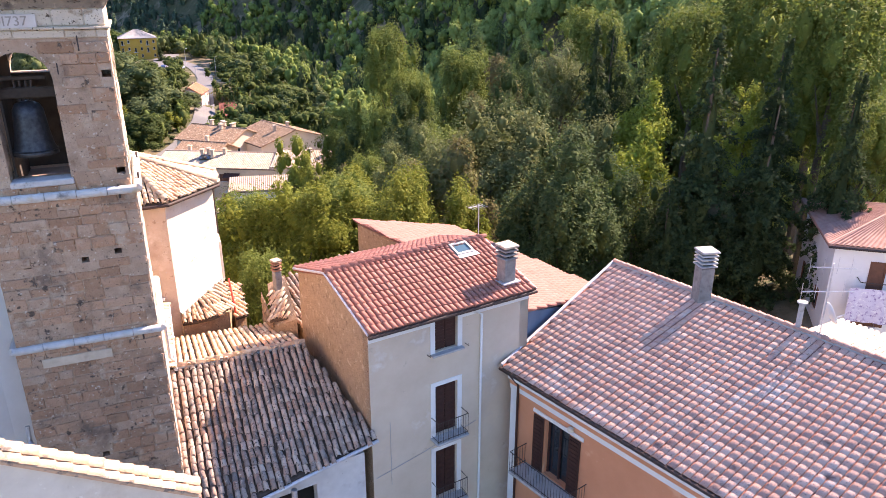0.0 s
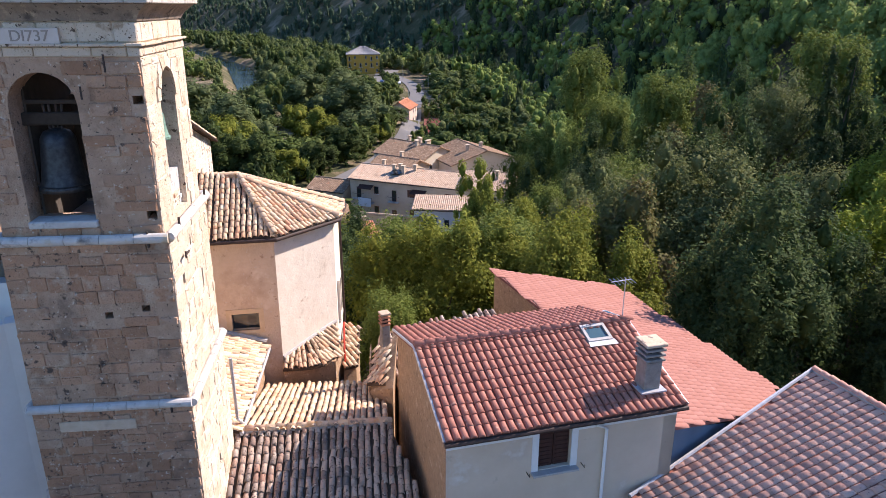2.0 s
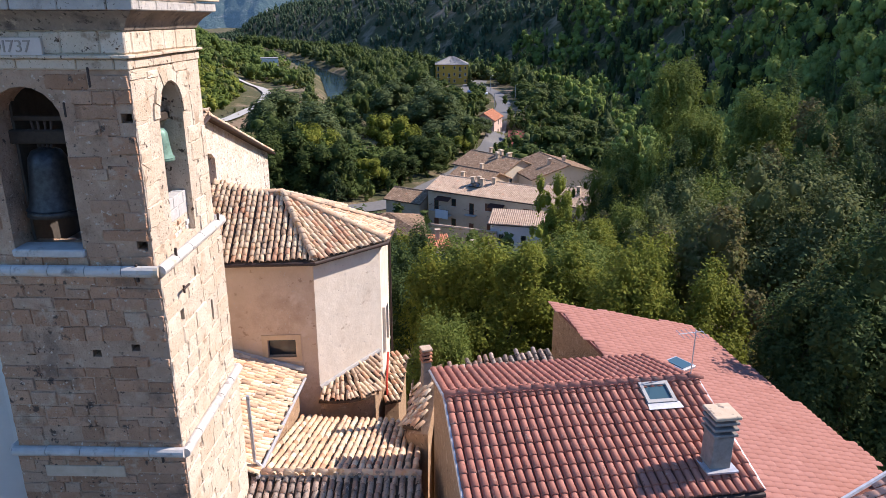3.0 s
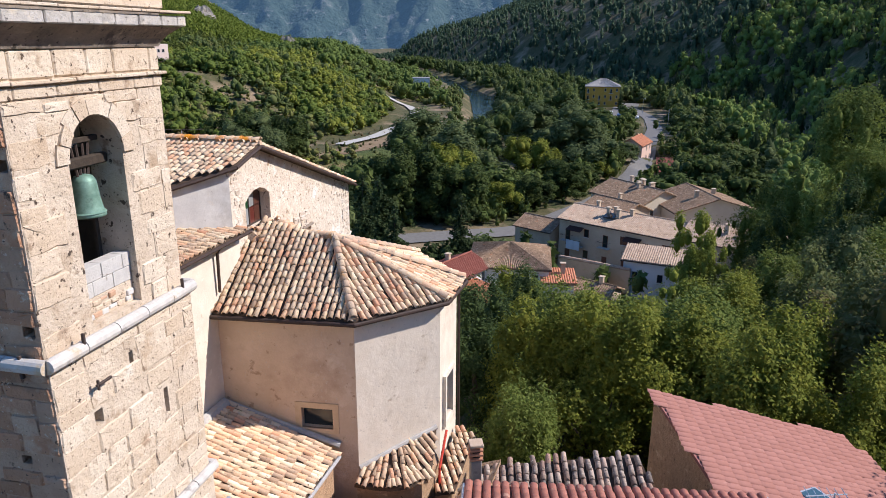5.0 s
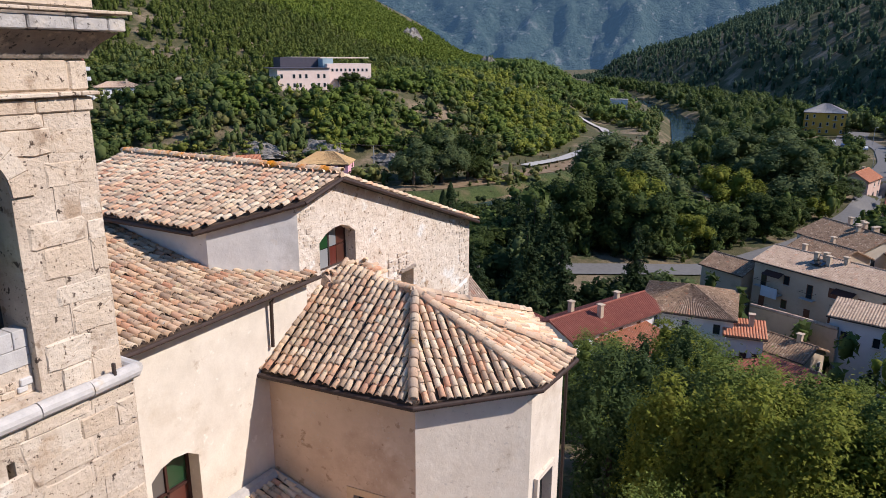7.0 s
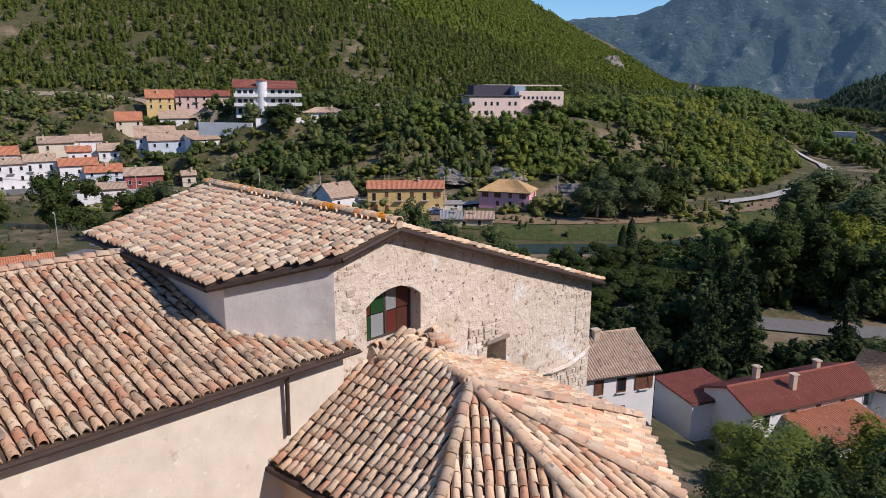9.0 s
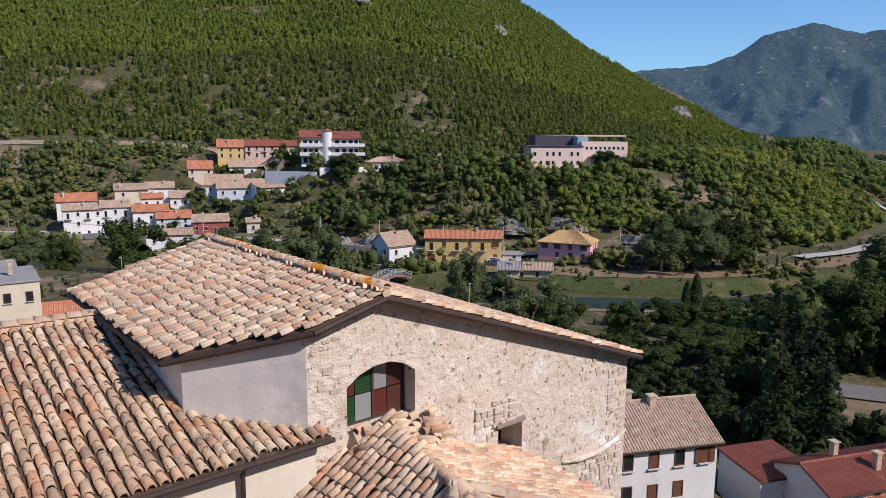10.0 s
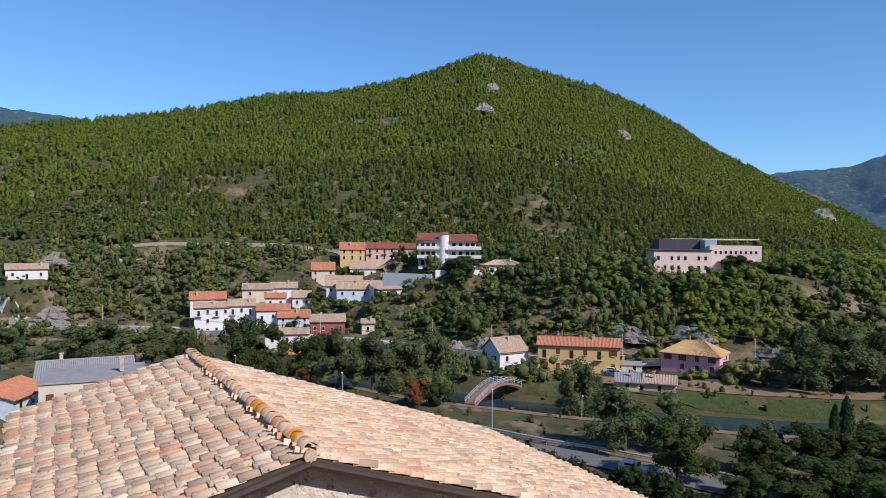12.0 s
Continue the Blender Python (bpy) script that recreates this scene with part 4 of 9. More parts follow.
stone_face(church, S_RUB, (GX0, 35.4, 0), (0, 1), 5.35, 5.8, 13.7, 14.5, [], (-4.6, 41, 15), 40, (0.14, 0.22), (0.16, 0.3), 0.05, 0.03, 0.1)
stone_face(church, S_RUB, (GX0, 35.4, 0), (0, 1), 9.3, 11.5, 15.0, 15.9, [], (-4.6, 45, 15), 60, (0.12, 0.22), (0.14, 0.34), 0.03, 0.03, 0.45)
stone_face(church, S_RUB, (GX0, 35.4, 0), (0, 1), 0.1, 0.9, 15.8, 18.0, [], (-4.6, 36, 17), 60, (0.12, 0.24), (0.14, 0.34), 0.025, 0.03, 0.65)
part("eroded_ledge", Shape().tube([(GX0 + 0.03, 43.9, 12.62), (GX0 + 0.1, 44.6, 12.55), (GX0 + 0.12, 45.5, 12.52), (GX0 + 0.1, 46.4, 12.66), (GX0 + 0.05, 46.95, 12.85)], 0.14, 8, [0.04, 0.09, 0.1, 0.09, 0.06]), M_RUBBLE, church)
# a heap of loose tiles under the window
heap = tagged(new("tile_rubble", Shape().add([(-4.6, 36.3, 15.1), (-3.7, 36.4, 15.1), (-3.7, 38.6, 15.0), (-4.6, 38.6, 15.0), (-4.6, 36.5, 15.75), (-4.6, 38.3, 15.65)], [(0, 1, 4), (1, 2, 5, 4), (2, 3, 5), (0, 4, 5, 3), (3, 2, 1, 0)]).mesh("tile_rubble", M_LICHEN)), "heap of broken clay tiles under the window", "rubble")
hm = []
for i in range(60):
    y, t = RNG.uniform(36.4, 38.6), RNG.random()
    hm.append((0, Matrix.Translation((-4.5 + 0.75 * t, y, 15.68 - 0.55 * t)) @ pose(0, 0, 0, RNG.uniform(-12, 12), RNG.uniform(18, 34), RNG.uniform(-35, 35))))
pieces("broken_tile", [T_OLD], hm, heap, (-4, 37, 15), 300, M_TILE_OLD)

# the side aisle
part("aisle_wall", wall_shape((-4.45, 26.3, 0), (0, 1), rect(0, 9.2, 3, 15.78), [[(2.98, 10.2), (4.5, 10.2), (4.5, 12.15), (4.15, 12.38), (3.7, 12.45), (3.3, 12.36), (2.98, 12.12)]], 0.6), M_CREAM, church, "smooth cream plaster wall")
aisle_win = part("aisle_window", Shape().box((-4.9, 29.32, 11.3), (0.08, 0.1, 2.3)).box((-4.9, 30.04, 11.3), (0.08, 0.07, 2.3)).box((-4.9, 30.76, 11.3), (0.08, 0.1, 2.3)).box((-4.9, 30.04, 11.25), (0.08, 1.4, 0.07)), M_BROWN, church, "brown framed window with coloured panes")
for k, (y_, z_) in enumerate(((29.69, 10.7), (30.4, 10.7), (29.69, 11.85), (30.4, 11.85))):
    part("pane", Shape().box((-4.93, y_, z_), (0.02, 0.62, 1.08)), glass("aisle_glass", ((0.012, 0.055, 0.018), (0.1, 0.03, 0.02), (0.1, 0.09, 0.08), (0.015, 0.05, 0.02))[k], 0.3), aisle_win)
AZ = lambda x: 15.92 + 0.213 * (-4.2 - x)
aisle_roof = part("aisle_roof", Shape().box((-7.6, 28, 16.2), (6, 0.12, 0.12)), M_WOOD, church)
tiled_slope(aisle_roof, [(-4.2, 24.5, AZ(-4.2)), (-4.2, 35.75, AZ(-4.2)), (-4.55, 35.4, AZ(-4.55)), (-6.3, 33.3, AZ(-6.3)), (-11.6, 33.3, AZ(-11.6)), (-11.6, 24.5, AZ(-11.6))], (0, 1, 0), (-1, 0, 0.213), T_AGED, M_PAN, (-5, 32.5, 16), 300, 0.245, 0.36, 1.8)
ridge_row(aisle_roof, (-11.6, 24.5, AZ(-11.6) + 0.05), (-11.6, 33.3, AZ(-11.6) + 0.05), T_RIDGE, (-11, 33, 17), 0.36, 0.04, M_LICHEN)
part("aisle_back_slope", Shape().prism([(-11.6, 24.5), (-11.6, 33.3), (-17, 33.3), (-17, 24.5)], 14.5, [AZ(-11.6), AZ(-11.6), 15.6, 15.6]), M_TILE_OLD, aisle_roof)
gut = Shape().tube([(-4.08, 24.6, 15.86), (-4.08, 35.75, 15.86)], 0.06, 10)
part("gutter", gut, M_GUTTER, aisle_roof, "brown half-round gutter")
part("downpipe", Shape().tube([(-4.12, 33.75, 15.85), (-4.3, 33.75, 15.6), (-4.34, 33.75, 14.2)], 0.055, 8), M_GUTTER, aisle_roof)
# the front of the church beside the tower
front_pts = [(-4.45, 23.4), (-5.2, 23.1), (-6.0, 22.6), (-6.7, 21.9), (-7.2, 21.0), (-7.5, 20.0)]
for (ax, ay), (bx, by) in zip(front_pts, front_pts[1:]):
    part("facade_section", wall_shape((bx, by, 0), (ax - bx, ay - by), rect(0, math.hypot(ax - bx, ay - by), 2, 14.8), [], 0.5), M_WHITE, church, "curved white plaster church front")
part("west_front", wall_shape((-17, 24.6, 0), (1, 0), rect(0, 12.6, 2, 15.4), [], 0.5), M_WHITE, church)
part("downpipe", Shape().tube([(-4.7, 22.6, 9.9), (-4.7, 22.5, 9.4), (-4.5, 22.0, 9.1), (-4.45, 21.95, 8.2)], 0.07, 8), M_PIPE, church)

# the apse
EZ = 13.58
ap = [(-4.6, 33.28), (0.52, 33.75), (3.08, 36.42), (3.24, 38.8), (0.6, 41.6), (-4.6, 42.0)]
apex, back = Vector((-1.3, 36.85, 15.45)), Vector((-4.55, 37.7, 15.25))
apse_roof = part("apse_roof", Shape().box((-2.9, 37.0, 15.2), (3, 0.14, 0.14)), M_WOOD, church)
E3 = [Vector((x, y, EZ)) for x, y in ap]
mid = (-1.0, 35, 14.5)
tiled_slope(apse_roof, [E3[0], E3[1], apex, back], E3[1] - E3[0], apex - E3[1] + Vector((-1, 0, 0)), T_OLD, M_PAN, mid, 300, 0.235, 0.34, 1.7)
tiled_slope(apse_roof, [E3[1], E3[2], apex], E3[2] - E3[1], apex - E3[2], T_OLD, M_PAN, mid, 150, 0.235, 0.34, 1.7)
tiled_slope(apse_roof, [E3[2], E3[3], apex], E3[3] - E3[2], apex - E3[3], T_OLD, M_PAN, mid, 100, 0.235, 0.34, 1.7)
tiled_slope(apse_roof, [E3[3], E3[4], apex], E3[4] - E3[3], apex - E3[4], T_OLD, M_PAN, mid, 100, 0.235, 0.34, 1.7)
tiled_slope(apse_roof, [E3[4], E3[5], back, apex], E3[5] - E3[4], apex - E3[4], T_OLD, M_PAN, mid, 100, 0.235, 0.34, 1.7)
for i in (1, 2, 3, 4):
    ridge_row(apse_roof, E3[i] + Vector((0, 0, 0.08)), apex + Vector((0, 0, 0.08)), T_RIDGE, mid, 0.34, 0.03, M_LICHEN)
ridge_row(apse_roof, apex + Vector((0, 0, 0.1)), back + Vector((0, 0, 0.1)), T_RIDGE_L, mid, 0.34, 0.03, M_LICHEN_O)
part("gutter", Shape().tube([(x, y, EZ - 0.1) for x, y in [(-4.45, 33.2), (0.58, 33.66), (3.15, 36.38), (3.33, 38.82), (0.7, 41.7)]], 0.08, 10), M_GUTTER, apse_roof, "dark gutter along the apse eaves")
WP = [(-4.45, 33.62), (0.42, 34.02), (2.82, 36.5), (2.95, 38.72), (0.5, 41.3), (-4.6, 41.6)]


def seg(i):
    (ax, ay), (bx, by) = WP[i], WP[i + 1]
    return (ax, ay, 0), (bx - ax, by - ay), math.hypot(bx - ax, by - ay)


o, d, l = seg(0)
part("apse_wall", wall_shape(o, d, rect(0, l, -1, EZ - 0.12), [rect(2.85, 4.0, 9.27, 10.06)], 0.5), M_APSE_TAN, church, "tan plaster wall")
fr = Shape()
for s0, s1, z0, z1 in ((2.62, 2.85, 9.1, 10.28), (4.0, 4.22, 9.1, 10.28), (2.85, 4.0, 10.06, 10.28), (2.85, 4.0, 9.1, 9.27)):
    wall_shape((o[0] + 0.0, o[1] - 0.03, 0), d, rect(s0, s1, z0, z1), [], 0.1, fr)
wf = part("window_surround", fr, mat("sand_stone", (0.5, 0.36, 0.23), (0.58, 0.43, 0.29), 4, 0.9, 0.3, 20), church)
part("pane", Shape().box((-1.05, 34.15, 9.66), (1.2, 0.03, 0.8), 4), M_GLASS, wf)
o, d, l = seg(1)
part("apse_wall", wall_shape(o, d, rect(0, l, -1, EZ - 0.12), [], 0.5), M_APSE, church, "rough whitish plaster wall")
o, d, l = seg(2)
part("apse_wall", wall_shape(o, d, rect(0, l, -1, EZ - 0.12), [rect(0.5, 1.6, 8.25, 10.15)], 0.5), M_APSE, church)
for i in (3, 4):
    o, d, l = seg(i)
    part("apse_wall", wall_shape(o, d, rect(0, l, -1, EZ - 0.12), [], 0.5), M_APSE, church)
part("apse_window", Shape().box((2.62, 37.6, 9.2), (0.06, 1.3, 2.1)), M_GLASS, church)
sur = Shape()
for y0, y1, z0, z1 in ((36.84, 37.0, 8.15, 10.3), (38.1, 38.26, 8.15, 10.3), (37.0, 38.1, 10.15, 10.3), (36.8, 38.3, 8.06, 8.2)):
    sur.box((2.9, (y0 + y1) / 2, (z0 + z1) / 2), (0.16, y1 - y0, z1 - z0), -3)
part("window_surround", sur, M_APSE, church)
part("downpipe", Shape().tube([(3.2, 38.85, EZ - 0.1), (3.02, 38.85, EZ - 0.5), (3.05, 38.85, 5)], 0.055, 8), M_GUTTER, church)

# the tiled skirt at the apse's foot, and its stub wall
skirt = empty("skirt_roof", "small tiled skirt roof on a stub wall at the apse foot", "roof")
part("stub_wall", Shape().prism([(0.5, 33.55), (2.75, 34.05), (3.05, 35.6), (2.4, 36.2), (0.5, 34.2)], 2, [7.45, 7.45, 7.5, 7.9, 7.9]), M_TANSTONE, skirt)
for k in range(5):
    a0, a1 = k / 5, (k + 1) / 5
    lo = [Vector((0.45, 33.42, 7.5)).lerp(Vector((2.95, 34.6, 7.5)), a) + Vector((0.35, -0.42, 0)) * math.sin(math.pi * a) for a in (a0, a1)]
    hi = [Vector((0.5, 34.05, 7.75)).lerp(Vector((2.75, 36.35, 8.35)), a) for a in (a0, a1)]
    tiled_slope(skirt, [lo[0], lo[1], hi[1], hi[0]], lo[1] - lo[0], (hi[0] + hi[1] - lo[0] - lo[1]) / 2, T_OLD, M_PAN, (2, 34, 8), 300, 0.24, 0.34, 2.2)
tiled_slope(skirt, [(3.1, 34.6, 6.75), (3.75, 34.9, 6.7), (3.85, 38.2, 7.15), (3.1, 38.3, 7.2)], (0.65, 0.3, 0), (0.1, 3.5, 0.45), T_OLD, M_PAN, (3, 36, 7), 300, 0.24, 0.34, 1.8)
part("strip_wall", Shape().prism([(3.06, 34.7), (3.65, 35.0), (3.75, 38.1), (3.06, 38.2)], 2, [6.6, 6.55, 7.0, 7.05]), M_TANSTONE, skirt)
part("cement_fillet", Shape().tube([(0.45, 34.0, 7.8), (1.6, 35.2, 8.15), (2.72, 36.35, 8.42)], 0.1, 7), M_CONC, skirt)
# Red painted pipe beside the skirt roof.
part("copper_flashing", Shape().tube([(3.12, 35.2, 7.4), (3.1, 36.4, 8.3)], 0.05, 6).tube([(3.16, 35.0, 6.0), (3.12, 35.2, 7.4)], 0.05, 6), mat("red_painted_pipe", (0.5, 0.05, 0.03), (0.6, 0.08, 0.05), 5, 0.5, 0.1), skirt)

# the lean-to beside the tower
lean = empty("lean_to", "lean-to with old clay tiles against the church aisle", "roof")
tiled_slope(lean, [(-0.22, 26.6, 8.85), (-0.15, 33.5, 8.62), (-4.4, 33.5, 10.05), (-4.4, 26.6, 10.25)], (0.07, 6.9, -0.2), (-1, 0, 0.34), T_OLD, M_PAN, (-2, 30, 9), 300, 0.235, 0.34, 2.0)
part("cement_fillet", Shape().tube([(-4.35, 26.8, 10.28), (-4.32, 30.0, 10.2), (-4.34, 33.4, 10.12)], 0.2, 7).tube([(-4.35, 33.5, 10.1), (-2.4, 33.66, 9.42), (-0.2, 33.84, 8.72)], 0.12, 7), M_CONC, lean, "rough grey cement fillet along the walls")
part("lean_to_wall", Shape().prism([(-0.45, 26.4), (-0.4, 33.6), (-4.4, 33.6), (-4.4, 26.4)], 2, [8.55, 8.4, 9.8, 10.0]), M_TANSTONE, lean)
part("gutter", Shape().tube([(-0.12, 26.5, 8.8), (-0.05, 33.4, 8.56)], 0.07, 8).tube([(-0.28, 26.75, 11.6), (-0.28, 26.85, 9.2), (-0.1, 26.9, 8.95)], 0.06, 8), M_PIPE, lean)

# ---- the low house between tower and red house ----
low = empty("low_house", "low house with a weathered dark clay tile roof", "house")
LZ = lambda y: 8.74 - 0.385 * (26.8 - y)
tiled_slope(low, [(-0.38, 20.2, LZ(20.2) - 0.05), (6.6, 21.75, LZ(21.75)), (4.95, 26.85, 8.74), (-0.38, 26.7, 8.74)], (1, 0, 0), (0, 1, 0.385), T_DARK, M_PAN, (3, 24, 7.5), 300, 0.25, 0.36, 2.0)
tiled_slope(low, [(4.95, 26.85, 8.74), (4.9, 32.6, 6.9), (-0.3, 33.2, 6.95), (-0.3, 26.7, 8.74)], (-1, 0, 0), (0, -1, 0.3), T_OLD, M_PAN, (2, 28, 8), 300, 0.25, 0.36, 2.0)
ridge_row(low, (-0.38, 26.75, 8.78), (4.95, 26.85, 8.78), T_RIDGE, (2, 26, 8), 0.36, 0.0, M_CONC)
part("low_wall", wall_shape((-0.4, 21.2, 0), (6.6, 0.9), rect(0, 6.6, -1, 6.05), [rect(2.6, 4.6, 3.2, 5.4)], 0.4), M_GREYP, low, "grey unpainted plaster wall")
part("low_wall", Shape().prism([(-0.38, 26.0), (4.9, 26.0), (4.9, 32.4), (-0.3, 33.0)], -1, [8.3, 8.3, 6.6, 6.6]), M_TANSTONE, low)
# Near-black box paints the shade inside the opening.
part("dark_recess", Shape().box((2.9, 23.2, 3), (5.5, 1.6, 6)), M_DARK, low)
part("gutter", Shape().tube([(-0.35, 20.1, LZ(20.2) - 0.12), (6.6, 21.68, LZ(21.75) - 0.07)], 0.07, 8), M_PIPE, low)
part("post", Shape().tube([(3.2, 21.15, 0), (3.2, 21.15, 5.95)], 0.11, 10), M_PIPE, low)
# coped wall in front of the tower
cop = empty("coped_wall", "plaster garden wall with a coping of clay tiles", "wall")
CA, CB = Vector((-4.9, 15.6, 13.9)), Vector((0.0, 17.2, 9.9))
part("wall_body", Shape().prism([(CA.x, CA.y), (CB.x, CB.y), (CB.x - 0.06, CB.y + 0.4), (CA.x - 0.06, CA.y + 0.4)], -1, [CA.z - 0.1, CB.z - 0.1, CB.z - 0.1, CA.z - 0.1]), M_CREAM, cop)
for off, z in ((-0.02, 0.0), (0.2, 0.12), (0.42, 0.02)):
    ridge_row(cop, CB + Vector((0, off, z)), CA + Vector((0, off, z)), T_RIDGE, (-2, 17, 11), 0.42, 0.0, M_LICHEN, "coping_tile")

# ---- red-roofed house ----
ra, rb = Vector((0.9874, 0.1583, 0)), Vector((-0.1583, 0.9874, 0))
R0 = Vector((6.44, 21.86, 0))


def rp(s, b, z):
    return R0 + ra * s + rb * b + Vector((0, 0, z))


red = empty("red_roofed_house", "tall beige plastered house with red clay tile roof and shutters", "house")
W0, W1 = 0.1, 7.65
op = [rect(3.0 - W0, 4.05 - W0, 9.45, 10.9), rect(2.98 - W0, 4.05 - W0, 5.55, 7.9), rect(2.98 - W0, 4.05 - W0, 2.35, 4.8)]
part("facade", wall_shape(rp(W0, 0.3, 0), ra, rect(0, W1 - W0, -1, 11.08), op, 0.45), M_FACADE, red)
bandL = Shape()
wall_shape(rp(W0, 0.285, 0), ra, rect(0, 2.78, 10.66, 11.08), [], 0.03, bandL)
wall_shape(rp(W0, 0.285, 0), ra, rect(4.07, W1 - W0, 10.66, 11.08), [], 0.03, bandL)
part("cornice_band", bandL, M_WHITE, red, "white painted band under the eaves")
part("west_wall", wall_shape(rp(W0, 7.1, 0), -rb, [(0, -1), (6.8, -1), (6.8, 11.05), (7.1 - 3.83, 12.12), (0, 11.15)], [rect(3.4, 3.55, 6.5, 6.7)], 0.45), M_TANSTONE, red, "bare tan rubble side wall")
part("east_wall", wall_shape(rp(W1, 0.3, 0), rb, [(0, -1), (6.8, -1), (6.8, 11.1), (3.53, 12.12), (0, 11.05)], [], 0.45), M_FACADE, red)
part("back_wall", wall_shape(rp(W1, 7.1, 0), -ra, rect(0, W1 - W0, -1, 11.1), [], 0.45), M_TANSTONE, red)
red_roof = part("roof", Shape().box(rp(3.9, 3.83, 11.95), (7.2, 0.14, 0.14), 9.1), M_WOOD, red)
A_, B_, C_, D_, E_, F_ = rp(-0.02, 0, 11.18), rp(7.77, 0, 11.18), rp(7.77, 3.83, 12.27), rp(-0.02, 3.83, 12.27), rp(-0.02, 7.33, 11.28), rp(7.77, 7.33, 11.28)
sky_hole = rect(5.78, 6.72, 3.02, 3.78)
tiled_slope(red_roof, [A_, B_, C_, D_], ra, rb + Vector((0, 0, 0.285)), T_RED, M_PAN_RED, rp(4, 1.5, 11.5), 300, 0.243, 0.42, 0.5, holes=[sky_hole])
tiled_slope(red_roof, [F_, E_, D_, C_], -ra, -rb + Vector((0, 0, 0.285)), T_RED, M_PAN_RED, rp(2, 5, 11.5), 300, 0.243, 0.42, 0.5)
ridge_row(red_roof, D_ + Vector((0, 0, 0.04)), C_ + Vector((0, 0, 0.04)), T_RIDGE_RED, D_, 0.38, 0.02, M_TILE_RED)
for trim in ([A_ - Vector((0, 0, 0.02)), D_, E_], [B_, C_, F_]):
    part("verge_trim", Shape().tube(trim, 0.05, 6), M_PIPE, red_roof)
part("gutter", Shape().tube([A_ + Vector((0, -0.06, -0.1)), B_ + Vector((0, -0.06, -0.1))], 0.075, 8), M_GUTTER, red_roof, "dark brown gutter")
part("downpipe", Shape().tube([rp(4.75, 0.0, 11.05), rp(4.78, 0.12, 10.85), rp(5.18, 0.22, 10.6), rp(5.18, 0.22, 0)], 0.055, 8), M_WHITE, red, "pale painted downpipe")
up3 = (rb + Vector((0, 0, 0.285))).normalized()
nn = ra.cross(up3)
sk = Shape()
for s0, s1, b0, b1, h in ((5.8, 6.7, 2.95, 3.07, 0.16), (5.8, 6.7, 3.63, 3.75, 0.16), (5.8, 5.9, 3.07, 3.63, 0.16), (6.6, 6.7, 3.07, 3.63, 0.16)):
    c8 = [R0 + Vector((0, 0, 11.18)) + ra * s + (rb + Vector((0, 0, 0.285))) * b + nn * hh for hh in (0, h) for s, b in ((s0, b0), (s1, b0), (s1, b1), (s0, b1))]
    sk.add(c8, [(3, 2, 1, 0), (4, 5, 6, 7), (0, 1, 5, 4), (1, 2, 6, 5), (2, 3, 7, 6), (3, 0, 4, 7)])
skl = part("skylight", sk, M_CONC, red_roof, "grey metal roof window")
part("pane", Shape().add([R0 + Vector((0, 0, 11.18)) + ra * s + (rb + Vector((0, 0, 0.285))) * b + nn * h for h in (0.08, 0.1) for s, b in ((5.9, 3.07), (6.6, 3.07), (6.6, 3.63), (5.9, 3.63))], [(0, 1, 2, 3), (4, 5, 6, 7)]), M_SKYGLASS, skl)
part("flashing", Shape().add([R0 + Vector((0, 0, 11.18)) + ra * s + (rb + Vector((0, 0, 0.285))) * b + nn * 0.13 for s, b in ((5.75, 2.72), (6.8, 2.72), (6.75, 2.97), (5.78, 2.97))], [(0, 1, 2, 3)]), M_PIPE, skl)


def chimney(c, w, h, m, cap_m, rz, parent=None, label="plastered chimney with a layered slab cap", layers=3):
    """A chimney stack with a louvred cap of slabs."""
    ch = empty("chimney", label, "chimney")
    part("chimney_shaft", Shape().box((c[0], c[1], c[2] + h * 0.35), (w, w, h * 0.9), rz, 0.02), m, ch)
    lh = h * 0.3 / layers
    for i in range(layers):
        part("cap_slab", Shape().box((c[0], c[1], c[2] + h * 0.84 + i * lh), (w * 1.22, w * 1.22, lh * 0.45), rz, 0.015), cap_m, ch)
    # Near-black block colours in the shaded gaps between the cap slabs.
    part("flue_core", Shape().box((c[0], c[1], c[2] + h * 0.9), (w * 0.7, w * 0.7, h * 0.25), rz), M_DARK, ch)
    part("cap_top", Shape().box((c[0], c[1], c[2] + h * 0.84 + layers * lh), (w * 1.3, w * 1.3, lh * 0.6), rz, 0.02), M_LICHEN if layers == 3 else cap_m, ch)
    return ch


chimney((13.02, 23.72, 11.1), 0.56, 1.72, M_CHIM, M_CHIM, 9, label="grey concrete chimney with slatted cap on the red roof")
part("flashing", Shape().box((13.02, 23.72, 11.52), (0.86, 0.9, 0.05), 9), M_PIPE, red_roof)
pole = empty("tv_antenna", "thin aluminium television antenna on the red roof", "antenna")
part("mast", Shape().tube([rp(7.55, 3.9, 12.2), rp(7.55, 3.9, 13.9)], 0.018, 6), M_PIPE, pole)
part("boom", Shape().tube([rp(7.0, 3.9, 13.8), rp(7.9, 4.1, 13.75)], 0.014, 5), M_PIPE, pole)
for i in range(6):
    part("element", Shape().tube([rp(7.05 + i * 0.15, 3.6, 13.79), rp(7.1 + i * 0.15, 4.25, 13.78)], 0.009, 4), M_PIPE, pole)

